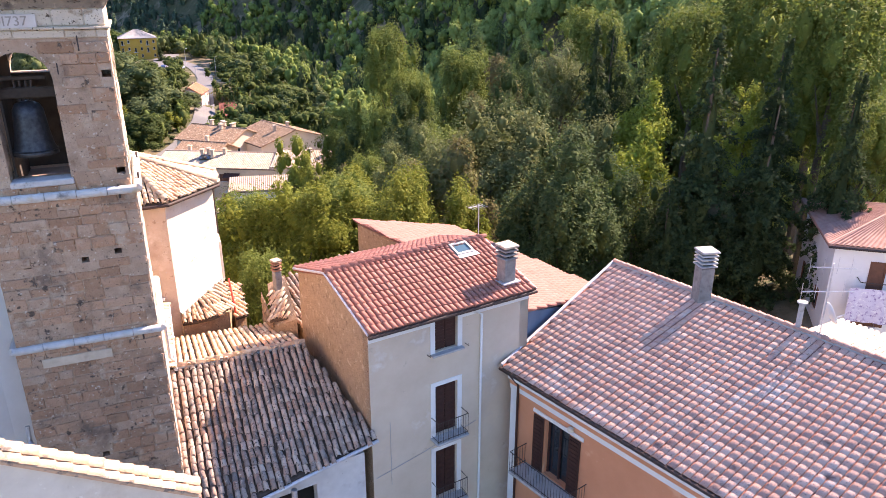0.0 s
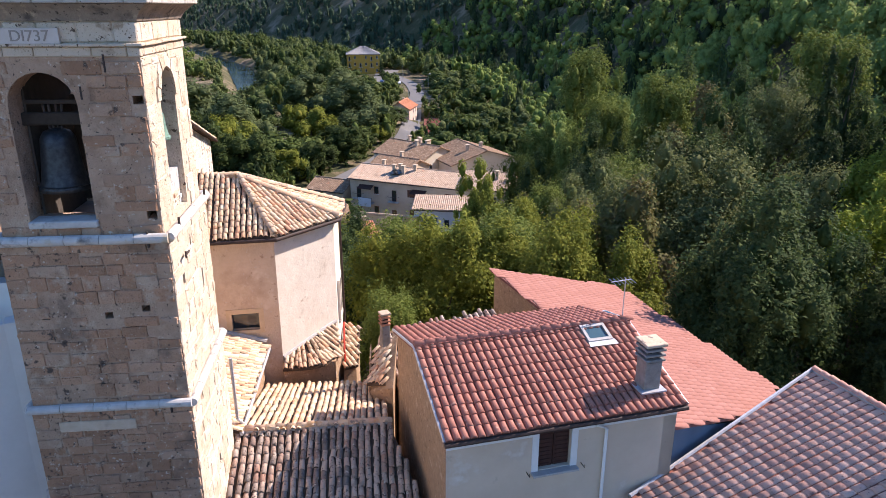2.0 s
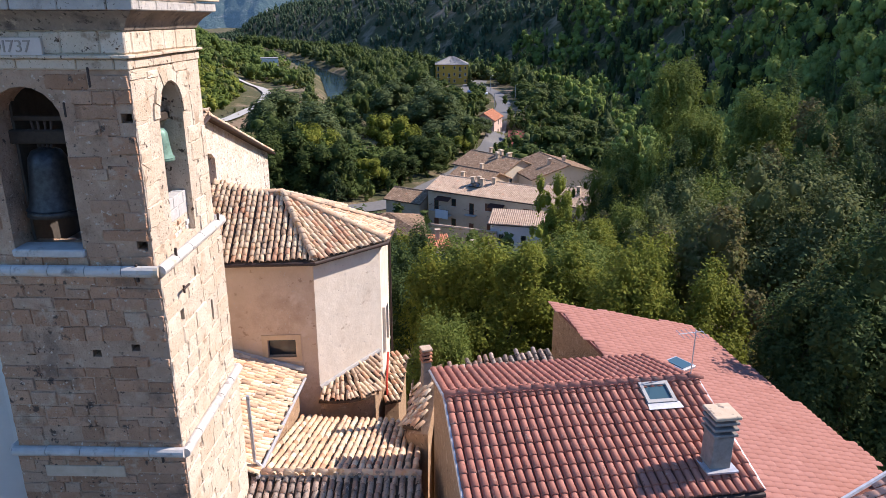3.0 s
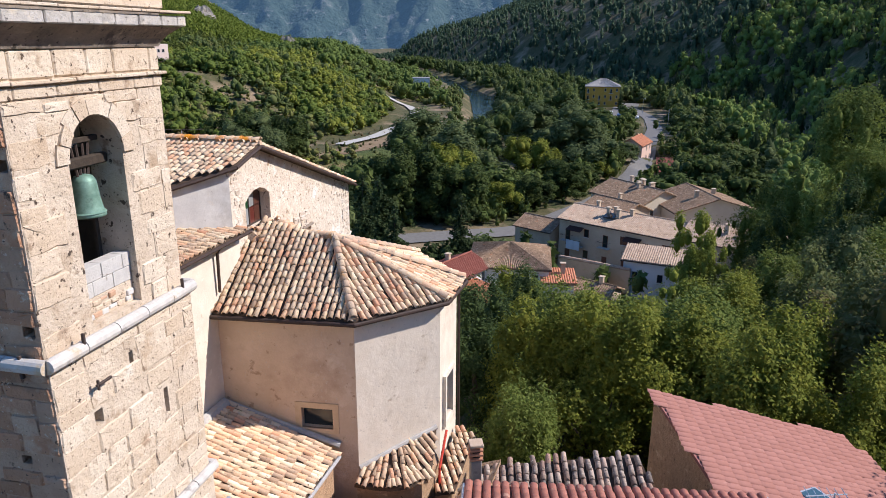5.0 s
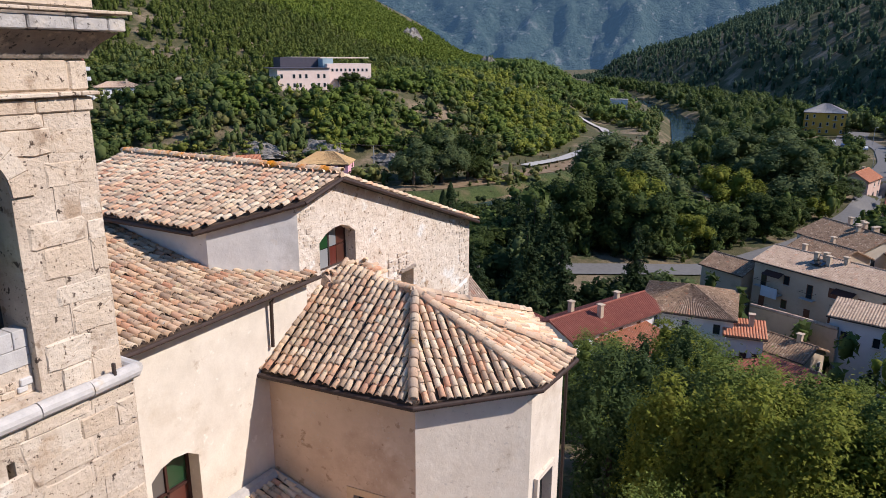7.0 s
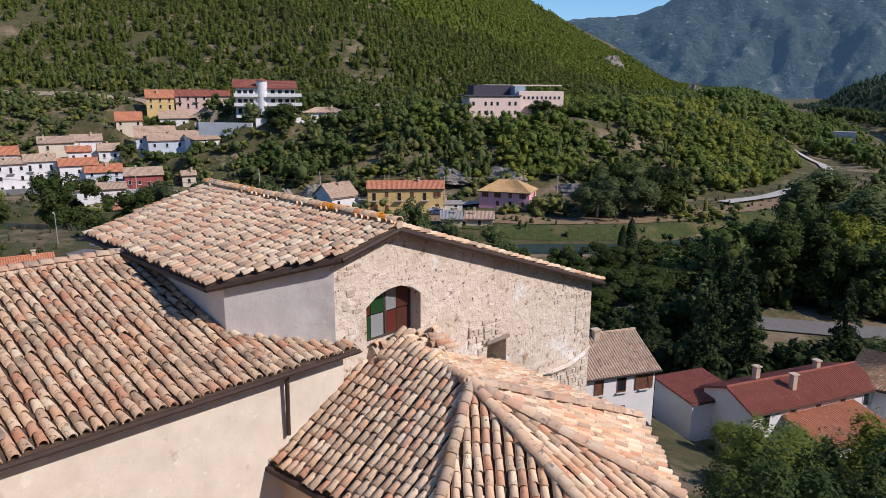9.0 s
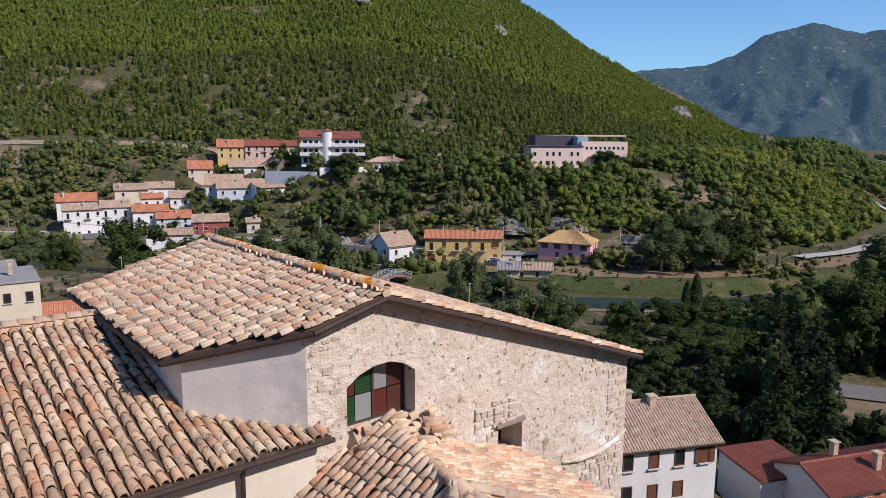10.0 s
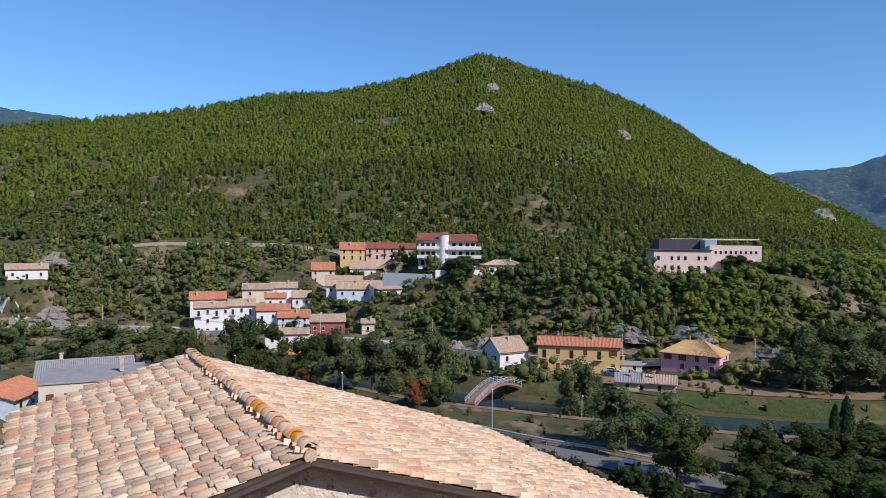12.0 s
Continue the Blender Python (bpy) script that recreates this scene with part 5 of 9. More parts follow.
rz_red = 9.1
for i, (z0, z1, balcony) in enumerate(((9.45, 10.9, False), (5.55, 7.9, True), (2.35, 4.8, True))):
    h = z1 - z0
    fr = Shape()
    for s0, s1, a0, a1 in ((2.78, 2.99, z0 - 0.05, z1 + 0.18), (4.06, 4.27, z0 - 0.05, z1 + 0.18), (2.99, 4.06, z1, z1 + 0.18)):
        wall_shape(rp(0, 0.27, 0), ra, rect(s0, s1, a0, a1), [], 0.06, fr)
    part("window_surround", fr, M_WHITE, red)
    for k in (0, 1):
        lf = Shape().box(rp(3.26 + 0.53 * k, 0.46, (z0 + z1) / 2), (0.51, 0.05, h - 0.02), rz_red, 0.01)
        leaf_ = part("shutter", lf, M_BROWN, red, "dark brown louvred shutter")
        for j in range(10):
            part("slat", Shape().box(rp(3.26 + 0.53 * k, 0.43, z0 + h * (j + 0.5) / 10), (0.42, 0.03, h * 0.06), rz_red), M_BROWN, leaf_)
    if not balcony:
        part("sill", Shape().box(rp(3.52, 0.2, z0 - 0.06), (1.5, 0.3, 0.08), rz_red, 0.01), M_CONC, red)
        for s in (2.62, 4.42):
            part("hook", Shape().tube([rp(s, 0.28, z0 + 0.02), rp(s, 0.02, z0 + 0.02), rp(s, 0.02, z0 + 0.12)], 0.015, 5), M_IRON, red)
    else:
        bal = part("balcony", Shape().box(rp(3.52, 0.0, z0 - 0.06), (1.55, 0.62, 0.1), rz_red, 0.02), M_CONC, red)
        rail = [rp(2.8, 0.28, z0 + 0.95), rp(2.8, -0.24, z0 + 0.95), rp(4.26, -0.24, z0 + 0.95), rp(4.26, 0.28, z0 + 0.95)]
        part("rail", Shape().tube(rail, 0.018, 6), M_IRON, bal)
        part("rail", Shape().tube([p - Vector((0, 0, 0.87)) for p in rail], 0.014, 6), M_IRON, bal)
        for j in range(13):
            p = rp(2.8 + 1.46 * j / 12, -0.24, z0)
            part("baluster", Shape().tube([p, p + Vector((0, 0, 0.95))], 0.009, 5), M_IRON, bal)
wire = Shape().tube([rp(0.2, 0.27, 4.6), rp(2.4, 0.27, 5.0), rp(5.0, 0.27, 5.6)], 0.015, 5).tube([rp(0.9, 0.27, 7.0), rp(0.9, 0.27, 4.0)], 0.012, 5)
part("cable", wire, M_CONC, red)

# ---- small brick chimney and stub roof west of the red house ----
stub = empty("stub_house", "narrow stone outbuilding with clay tiles and a crooked chimney", "house")
part("stub_body", Shape().prism([(4.35, 30.0), (5.2, 28.9), (5.6, 33.6), (4.75, 33.9)], -1, [8.2, 8.9, 9.2, 8.7]), M_TANSTONE, stub)
S_STUB = stone_meshes(mat("stub_stone", (0.34, 0.22, 0.14), (0.46, 0.31, 0.2), 4, 0.95, 0.8, 12, (0.2, 0.14, 0.1), 2, 0.57, [(0.42, 0.27, 0.17), (0.34, 0.21, 0.13), (0.5, 0.35, 0.23), (0.27, 0.18, 0.12)], 0.6, bdist=0.05))
stone_face(stub, S_STUB, (4.4, 33.8, 0), (-0.02, -1), 0.0, 3.7, 5.5, 8.4, [], (4.4, 32, 8), 90, (0.12, 0.24), (0.16, 0.42), 0.07, 0.02, 0.1)
tiled_slope(stub, [(4.2, 30.3, 8.35), (4.9, 29.5, 8.8), (5.3, 32.2, 9.05), (4.6, 32.5, 8.75)], (0.7, -0.8, 0.4), (0.2, 4, 0.4), T_OLD, M_PAN, (5, 31, 9), 200, 0.25, 0.36, 2.4)
chimney((5.0, 32.2, 8.75), 0.34, 1.6, M_CHIM, M_BRICK, 20, label="slim sooty brick chimney with a lichen-spotted cap", layers=3)

back = empty("rear_roof", "low weathered clay tile roof between the red and pink houses", "roof")
tiled_slope(back, [(5.5, 29.9, 7.9), (11.2, 30.8, 8.6), (10.0, 34.2, 9.75), (5.0, 33.4, 8.9)], (5.7, 0.9, 0.7), (-0.6, 3.5, 1.1), T_DARK, M_PAN, (8, 32, 9), 300, 0.25, 0.36, 2.2)
part("rear_wall", Shape().prism([(5.7, 30.1), (11.0, 30.9), (9.9, 34.0), (5.2, 33.2)], -1, [7.7, 8.4, 9.55, 8.7]), M_TANSTONE, back)

# ---- pink-roofed house behind ----
pink = empty("pink_roofed_house", "house with a wide faded pink tile roof", "house")
PG = (-0.2586, -0.04)


def pz(x, y):
    return 10.36 + PG[0] * (x - 10.5) + PG[1] * (y - 37.3)


pl = [(10.45, 37.4), (17.6, 39.2), (20.75, 28.8), (19.6, 26.6), (14.0, 23.6), (13.0, 29.3)]
T_PINK = tile_mesh("roof_tile", 0.3, 0.42, mat("faded_pink_tile", (0.3, 0.145, 0.12), (0.34, 0.168, 0.14), 2, 0.97, 0.25, 20, (0.27, 0.12, 0.098), 0.5, 0.6, [(0.305, 0.147, 0.122), (0.335, 0.165, 0.138), (0.285, 0.135, 0.11)], 0.5, spec=0.04, layers=[((0.37, 0.2, 0.165), 3.0, 0.63, 0.08), ((0.2, 0.1, 0.08), 6.0, 0.66, 0.05)]), 0.2, 0.44)
M_PINKBED = mat("pink_tile_bed", (0.26, 0.11, 0.092), (0.31, 0.135, 0.115), 2, 0.9, 0.3, 15)
tiled_slope(pink, [(x, y, pz(x, y)) for x, y in pl], (0.04, -0.2586, 0), (-0.2586, -0.04, 0.068), T_PINK, M_PINKBED, (15, 33, 9), 300, 0.3, 0.42, 0.4)
pw = [(10.6, 37.2), (13.1, 29.4), (14.3, 24.3), (19.4, 26.9), (20.4, 28.9), (17.4, 38.9)]
part("house_wall", Shape().prism(pw, -3, [pz(x, y) - 0.2 for x, y in pw]), M_TANSTONE, pink, "bare stone walls")
part("blue_wall", wall_shape((14.25, 23.95, 0), (5.0, 2.6), [(0, 3), (5.5, 3), (5.5, 8.2), (0, 9.7)], [], 0.3), M_BLUE, pink, "slate blue painted end wall")
ps = part("skylight", Shape().box((15.2, 33.4, pz(15.2, 33.4) + 0.1), (0.8, 1.0, 0.12), 35, 0.02), M_PIPE, pink)
part("pane", Shape().box((15.2, 33.4, pz(15.2, 33.4) + 0.17), (0.62, 0.8, 0.03), 35), M_SKYGLASS, ps)

# ---- orange house ----
oe, oq = Vector((0.248, -0.969, 0)), Vector((0.969, 0.248, 0))
orange = empty("orange_house", "orange plastered house with a broad pinkish tile roof and balcony", "house")
OA, OB = Vector((12.44, 22.75, 8.08)), Vector((20.72, 26.62, 10.02))
OL = 24.0
tiled_slope(orange, [OA, OB, OB + oe * OL, OA + oe * OL], oe, oq + Vector((0, 0, 0.213)), T_PALE, M_PAN_RED, OA + oe * 5 + oq * 4, 300, 0.3, 0.4, 0.5)
part("back_wall", wall_shape(OB + oe * OL + Vector((0, 0, -10.02)), -oe, rect(0, OL, -1, 9.85), [], 0.4), M_W_PLAIN, orange)
annex_roof = empty("annex_roof", "bleached pale tile roof behind the orange house", "roof")
tiled_slope(annex_roof, [OB + oe * 8.5 + oq * 0.6 + Vector((0, 0, -0.9)), OB + oe * 16 + oq * 0.6 + Vector((0, 0, -0.9)), OB + oe * 16 + oq * 6 + Vector((0, 0, -1.7)), OB + oe * 8.5 + oq * 6 + Vector((0, 0, -1.7))], oe, -oq + Vector((0, 0, 0.15)), T_WHITE, M_PAN, OB + oe * 10, 200, 0.26, 0.38, 1.0)
part("annex_wall", Shape().prism([tuple((OB + oe * a_ + oq * b_).xy) for a_, b_ in ((8.7, 0.8), (15.8, 0.8), (15.8, 5.8), (8.7, 5.8))], 0, [8.85, 8.85, 8.1, 8.1]), M_W_PLAIN, annex_roof)
ridge_row(orange, OB + Vector((0, 0, 0.04)), OB + oe * OL + Vector((0, 0, 0.04)), T_RIDGE_PALE, OB, 0.38, 0.02, M_CONC)
part("verge_flashing", Shape().tube([OA + Vector((0, 0.05, 0.04)), OB + Vector((0, 0.05, 0.06))], 0.07, 6), M_PIPE, orange)
of0 = Vector((12.8, 22.5, 0))
part("facade", wall_shape(of0, oe, rect(0, OL - 1, -1, 7.9), [rect(2.05, 3.35, 4.0, 6.62)], 0.4), M_ORANGE, orange, "orange plaster facade")
part("end_wall", wall_shape(of0 + oq * 8.6 + Vector((-0.3, 1.6, 0)), of0 - (of0 + oq * 8.6 + Vector((-0.3, 1.6, 0))), rect(0, 8.7, -1, 7.9), [], 0.4), M_ORANGE, orange)
for z0, z1, pr, m in ((7.62, 7.86, 0.2, M_WHITE), (7.36, 7.6, 0.1, M_ORANGE), (7.1, 7.34, 0.05, M_WHITE)):
    part("cornice_band", wall_shape(of0 - oq * pr, oe, rect(-0.05, OL - 1, z0, z1), [], pr + 0.03), m, orange)
part("quoin", wall_shape(of0 - oq * 0.04, oe, rect(0, 0.42, -1, 7.08), [], 0.05), M_WHITE, orange)
part("gutter", Shape().tube([OA + oe * 0 + Vector((-0.1, 0, -0.08)), OA + oe * OL + Vector((-0.1, 0, -0.08))], 0.08, 8), M_GUTTER, orange)
part("downpipe", Shape().tube([OA + Vector((0.05, -0.2, -0.1)), of0 - oq * 0.12 + oe * 0.5 + Vector((0, 0, 7.5)), of0 - oq * 0.1 + oe * 0.5], 0.055, 8), M_BROWN, orange)


def op_(s, q, z):
    return of0 + oe * s - oq * q + Vector((0, 0, z))


rzo = math.degrees(math.atan2(oe.y, oe.x))
part("door_pane", Shape().box(op_(2.7, -0.3, 5.3), (1.3, 0.05, 2.6), rzo), M_GLASS, orange)
part("door_frame", Shape().box(op_(2.7, -0.22, 5.3), (0.1, 0.06, 2.6), rzo).box(op_(2.09, -0.22, 5.3), (0.1, 0.06, 2.6), rzo).box(op_(3.31, -0.22, 5.3), (0.1, 0.06, 2.6), rzo), M_BROWN, orange)
for s in (1.72, 3.66):
    sh = Shape().box(op_(s, 0.06, 5.3), (0.58, 0.05, 2.6), rzo, 0.01)
    leaf_ = part("shutter", sh, M_BROWN, orange, "brown louvred shutter")
    for j in range(14):
        part("slat", Shape().box(op_(s, 0.1, 4.1 + j * 0.18), (0.46, 0.03, 0.1), rzo), M_BROWN, leaf_)
part("door_trim", wall_shape(op_(0, 0.03, 0), oe, rect(1.35, 4.05, 6.65, 6.82), [], 0.05), M_WHITE, orange)
lamp = part("wall_lamp", Shape().box(op_(3.45, 0.12, 6.95), (0.22, 0.18, 0.2), rzo, 0.03), M_CREAM, orange)
ob_ = part("balcony", Shape().box(op_(2.7, 0.5, 3.88), (3.4, 1.0, 0.14), rzo, 0.02), M_CONC, orange, "balcony with curled iron railing")
rl = [op_(1.05, 0.02, 4.9), op_(1.05, 0.97, 4.9), op_(4.35, 0.97, 4.9), op_(4.35, 0.02, 4.9)]
part("rail", Shape().tube(rl, 0.02, 6), M_IRON, ob_)
part("rail", Shape().tube([p - Vector((0, 0, 0.85)) for p in rl], 0.016, 6), M_IRON, ob_)
for j in range(22):
    p = op_(1.05 + 3.3 * j / 21, 0.97, 3.95)
    part("baluster", Shape().tube([p, p + Vector((0, 0, 0.95))], 0.01, 5), M_IRON, ob_)
for j in range(6):
    for s in (1.05, 4.35):
        p = op_(s, 0.1 + 0.15 * j, 3.95)
        part("baluster", Shape().tube([p, p + Vector((0, 0, 0.95))], 0.01, 5), M_IRON, ob_)
chimney((21.7, 21.6, 9.75), 0.62, 2.2, M_CHIM, M_CONC, -14, label="grey concrete chimney with stacked slab cap on the pinkish roof", layers=4)
pipe2 = empty("vent_pipe", "weathered vent pipe with mushroom cap on the ridge", "chimney")
vp = OB + oe * 9.3
part("pipe", Shape().tube([vp, vp + Vector((0, 0, 1.2))], 0.11, 10), M_CONC, pipe2)
part("cap", Shape().lathe((vp.x, vp.y, vp.z + 1.2), [(0.01, 0.12), (0.2, 0.06), (0.2, 0), (0.1, 0)], 12), M_CONC, pipe2)
dish = empty("satellite_dish", "white satellite dish on a pole behind the ridge", "dish")
dp = OB + oe * 10.0 + oq * 0.4
part("mast", Shape().tube([dp - Vector((0, 0, 0.3)), dp + Vector((0, 0, 3.0))], 0.03, 6), M_PIPE, dish)
dm = Shape().lathe((0, 0, 0), [(0.01, 0), (0.2, 0.02), (0.38, 0.075), (0.45, 0.11), (0.46, 0.105), (0.38, 0.06), (0.01, -0.02)], 20)
dd = part("reflector", dm, M_WHITE, dish, smooth=True)
dd.matrix_basis = Matrix.Translation(dp + Vector((0.15, -0.1, 0.9))) @ pose(0, 0, 0, 70, 0, 60)
part("feed_arm", Shape().tube([dp + Vector((0.2, -0.1, 0.6)), dp + Vector((0.75, -0.35, 0.85))], 0.02, 5), M_PIPE, dish)
ant = empty("tv_antenna", "large aluminium television aerial on a mast behind the ridge", "antenna")
for z, l in ((2.9, 0.9), (1.9, 1.1)):
    part("boom", Shape().tube([dp + Vector((-l, 0.3, z)), dp + Vector((l, -0.3, z - 0.15))], 0.018, 5), M_PIPE, ant)
    for j in range(4):
        p = dp + Vector((-l + j * 0.55, 0.3 - 0.17 * j, z))
        part("element", Shape().tube([p - Vector((0, 0, 0.35)), p + Vector((0, 0, 0.35))], 0.01, 4), M_PIPE, ant)

# ---- plain houses of the valley and the hillside ----
M_R_TAN = mat("sun_bleached_tiles", (0.38, 0.265, 0.185), (0.5, 0.37, 0.27), 1.2, 0.9, 0.5, 6, (0.25, 0.18, 0.135), 0.4, 0.58, layers=[((0.56, 0.43, 0.32), 2.2, 0.57, 0.06), ((0.24, 0.165, 0.12), 3.2, 0.58, 0.05), ((0.46, 0.26, 0.17), 1.3, 0.62, 0.06)])
M_R_OLD = mat("weathered_brown_tiles", (0.2, 0.13, 0.085), (0.33, 0.225, 0.15), 1.2, 0.95, 0.5, 6, (0.15, 0.105, 0.075), 0.4, 0.58, layers=[((0.42, 0.31, 0.22), 2.4, 0.58, 0.05), ((0.12, 0.08, 0.058), 3.4, 0.57, 0.05), ((0.36, 0.17, 0.1), 1.3, 0.62, 0.06)], spec=0.1)
M_R_ORANGE = mat("orange_tiles", (0.42, 0.16, 0.085), (0.52, 0.22, 0.12), 1.0, 0.9, 0.4, 6, (0.33, 0.15, 0.1), 0.4, 0.56, layers=[((0.55, 0.33, 0.22), 2.4, 0.6, 0.06)])
M_R_RED = mat("dark_red_tiles", (0.23, 0.07, 0.048), (0.3, 0.1, 0.068), 1.0, 0.85, 0.4, 6, (0.17, 0.065, 0.05), 0.4, 0.57, layers=[((0.36, 0.16, 0.11), 2.6, 0.6, 0.06)])
M_R_GREY = mat("grey_roofing", (0.25, 0.24, 0.24), (0.33, 0.32, 0.31), 0.8, 0.9, 0.4, 6, (0.2, 0.17, 0.15), 0.4, 0.56)
M_R_OCHRE = mat("ochre_tiles", (0.46, 0.29, 0.13), (0.54, 0.36, 0.18), 1.0, 0.9, 0.4, 6)
M_W_WHITE = mat("white_render", (0.66, 0.65, 0.64), (0.74, 0.73, 0.72), 0.6, 0.9, 0.1, 8, (0.55, 0.54, 0.52), 0.25, 0.6)
M_W_BLUE = mat("pale_blue_render", (0.5, 0.56, 0.62), (0.58, 0.64, 0.69), 0.6, 0.9, 0.1, 8)
M_W_CREAM = mat("cream_render", (0.58, 0.5, 0.38), (0.66, 0.58, 0.46), 0.6, 0.9, 0.1, 8, (0.48, 0.42, 0.33), 0.25, 0.6)
M_W_YELLOW = mat("yellow_render", (0.6, 0.42, 0.17), (0.66, 0.47, 0.2), 0.6, 0.9, 0.1, 8)
M_W_OCHRE = mat("deep_ochre_render", (0.52, 0.29, 0.05), (0.6, 0.35, 0.07), 0.6, 0.9, 0.1, 8, (0.45, 0.26, 0.06), 0.3, 0.58)
M_W_PINK = mat("pink_render", (0.74, 0.36, 0.42), (0.8, 0.42, 0.48), 0.6, 0.9, 0.1, 8)
M_W_SALMON = mat("salmon_render", (0.58, 0.4, 0.33), (0.64, 0.46, 0.39), 0.6, 0.9, 0.1, 8)
M_W_RED = mat("brick_red_render", (0.3, 0.08, 0.07), (0.36, 0.1, 0.09), 0.6, 0.9, 0.1, 8)
M_W_GREY = mat("beige_old_render", (0.48, 0.375, 0.27), (0.56, 0.45, 0.335), 0.6, 0.9, 0.2, 8, (0.38, 0.3, 0.215), 0.3, 0.55)
M_SHUT = mat("brown_shutter", (0.12, 0.05, 0.03), (0.17, 0.075, 0.045), 3, 0.7, 0.1)
M_FRAME = mat("pale_window_frame", (0.5, 0.48, 0.45), (0.58, 0.56, 0.52), 3, 0.7, 0.1)


def corrugated(pl, U, W, pitch=0.3, h=0.085):
    """A roof slope of rounded tile columns between an eave and a ridge: pl = eave start, eave end, ridge end, ridge start."""
    a, b, c, d = (Vector(p) for p in pl)
    N = (b - a).cross(d - a).normalized()
    n = max(3, int((b - a).length / pitch))
    s = Shape()
    V = []
    for i in range(n * 3 + 1):
        t = i / (n * 3)
        up = (0.0, 1.0, 1.0)[i % 3] * h
        V += [a.lerp(b, t) + N * up, d.lerp(c, t) + N * up]
    s.add(V, [(2 * i, 2 * i + 2, 2 * i + 3, 2 * i + 1) for i in range(n * 3)])
    dn = Vector((0, 0, -0.16))
    s.add([a + dn, b + dn, c + dn, d + dn, a, b, c, d], [(3, 2, 1, 0), (0, 1, 5, 4), (1, 2, 6, 5), (2, 3, 7, 6), (3, 0, 4, 7)])
    return s


def house(name, label, x, y, rz, w, d, z0, h, rise, wall_m, roof_m, roof="gable", rows=2, cols=3, side_cols=2, shut=None, chim=1, balcony=0, over=0.4, pitch=0.32, group="", category="house", deep=3.0, win=(0.9, 1.35)):
    """A house whose front looks along its own -y: walls, roof, windows, chimneys, balconies."""
    ho = empty(name, label, category, group, at=(x, y, z0), rz=rz)
    SITES.append((x, y, max(w, d) * 0.62 + 1.0, z0))
    hw, hd = w / 2, d / 2
    s = Shape()
    if roof == "gable":
        s.add([(-hw, -hd, -deep), (hw, -hd, -deep), (hw, hd, -deep), (-hw, hd, -deep), (-hw, -hd, h), (hw, -hd, h), (hw, hd, h), (-hw, hd, h), (-hw, 0, h + rise), (hw, 0, h + rise)],
              [(0, 1, 5, 4), (2, 3, 7, 6), (1, 2, 6, 9, 5), (3, 0, 4, 8, 7), (4, 5, 9, 8), (6, 7, 8, 9), (3, 2, 1, 0)])
    else:
        s.box((0, 0, (h - deep) / 2), (w, d, h + deep))
    part("wall", s, wall_m, ho)
    o = over
    if roof == "gable":
        k = rise / hd
        zl = h - o * k + 0.1
        part("roof", corrugated([(-hw - o, -hd - o, zl), (hw + o, -hd - o, zl), (hw + o, 0, h + rise + 0.1), (-hw - o, 0, h + rise + 0.1)], 0, 0, pitch), roof_m, ho)
        part("roof", corrugated([(hw + o, hd + o, zl), (-hw - o, hd + o, zl), (-hw - o, 0, h + rise + 0.1), (hw + o, 0, h + rise + 0.1)], 0, 0, pitch), roof_m, ho)
        part("ridge", Shape().tube([(-hw - o, 0, h + rise + 0.14), (hw + o, 0, h + rise + 0.14)], 0.13, 6), roof_m, ho)
    elif roof == "hip":
        r = max(0.3, hw - hd)
        zl = h + 0.02
        E = [(-hw - o, -hd - o, zl), (hw + o, -hd - o, zl), (hw + o, hd + o, zl), (-hw - o, hd + o, zl)]
        A, B = (-r, 0, h + rise), (r, 0, h + rise)
        part("roof", corrugated([E[0], E[1], B, A], 0, 0, pitch), roof_m, ho)
        part("roof", corrugated([E[1], E[2], B, (r + 0.01, 0.01, h + rise)], 0, 0, pitch), roof_m, ho)
        part("roof", corrugated([E[2], E[3], A, B], 0, 0, pitch), roof_m, ho)
        part("roof", corrugated([E[3], E[0], A, (-r - 0.01, 0.01, h + rise)], 0, 0, pitch), roof_m, ho)
        hp = Shape().tube([A, B], 0.13, 6)
        for e, t in ((0, A), (1, B), (2, B), (3, A)):
            hp.tube([E[e], t], 0.12, 6)
        part("ridge", hp, roof_m, ho)
    elif roof == "mono":
        part("roof", corrugated([(-hw - o, -hd - o, h + 0.05), (hw + o, -hd - o, h + 0.05), (hw + o, hd + o, h + rise), (-hw - o, hd + o, h + rise)], 0, 0, pitch), roof_m, ho)
        part("gable", Shape().prism([(-hw, -hd + 0.05), (hw, -hd + 0.05), (hw, hd), (-hw, hd)], h - 0.1, [h, h, h + rise - 0.25, h + rise - 0.25]), wall_m, ho)
    else:
        part("roof", Shape().box((0, 0, h + 0.12), (w + o, d + o, 0.24), 0, 0.03), roof_m, ho)
    if roof != "flat":
        part("eave_gutter", Shape().tube([(-hw - o, -hd - o - 0.05, h - 0.12), (hw + o, -hd - o - 0.05, h - 0.12)], 0.07, 6), M_GUTTER, ho)
    r = random.Random(int(abs(x) * 7 + abs(y) * 13))
    sh = h / rows
    ww, wh = win
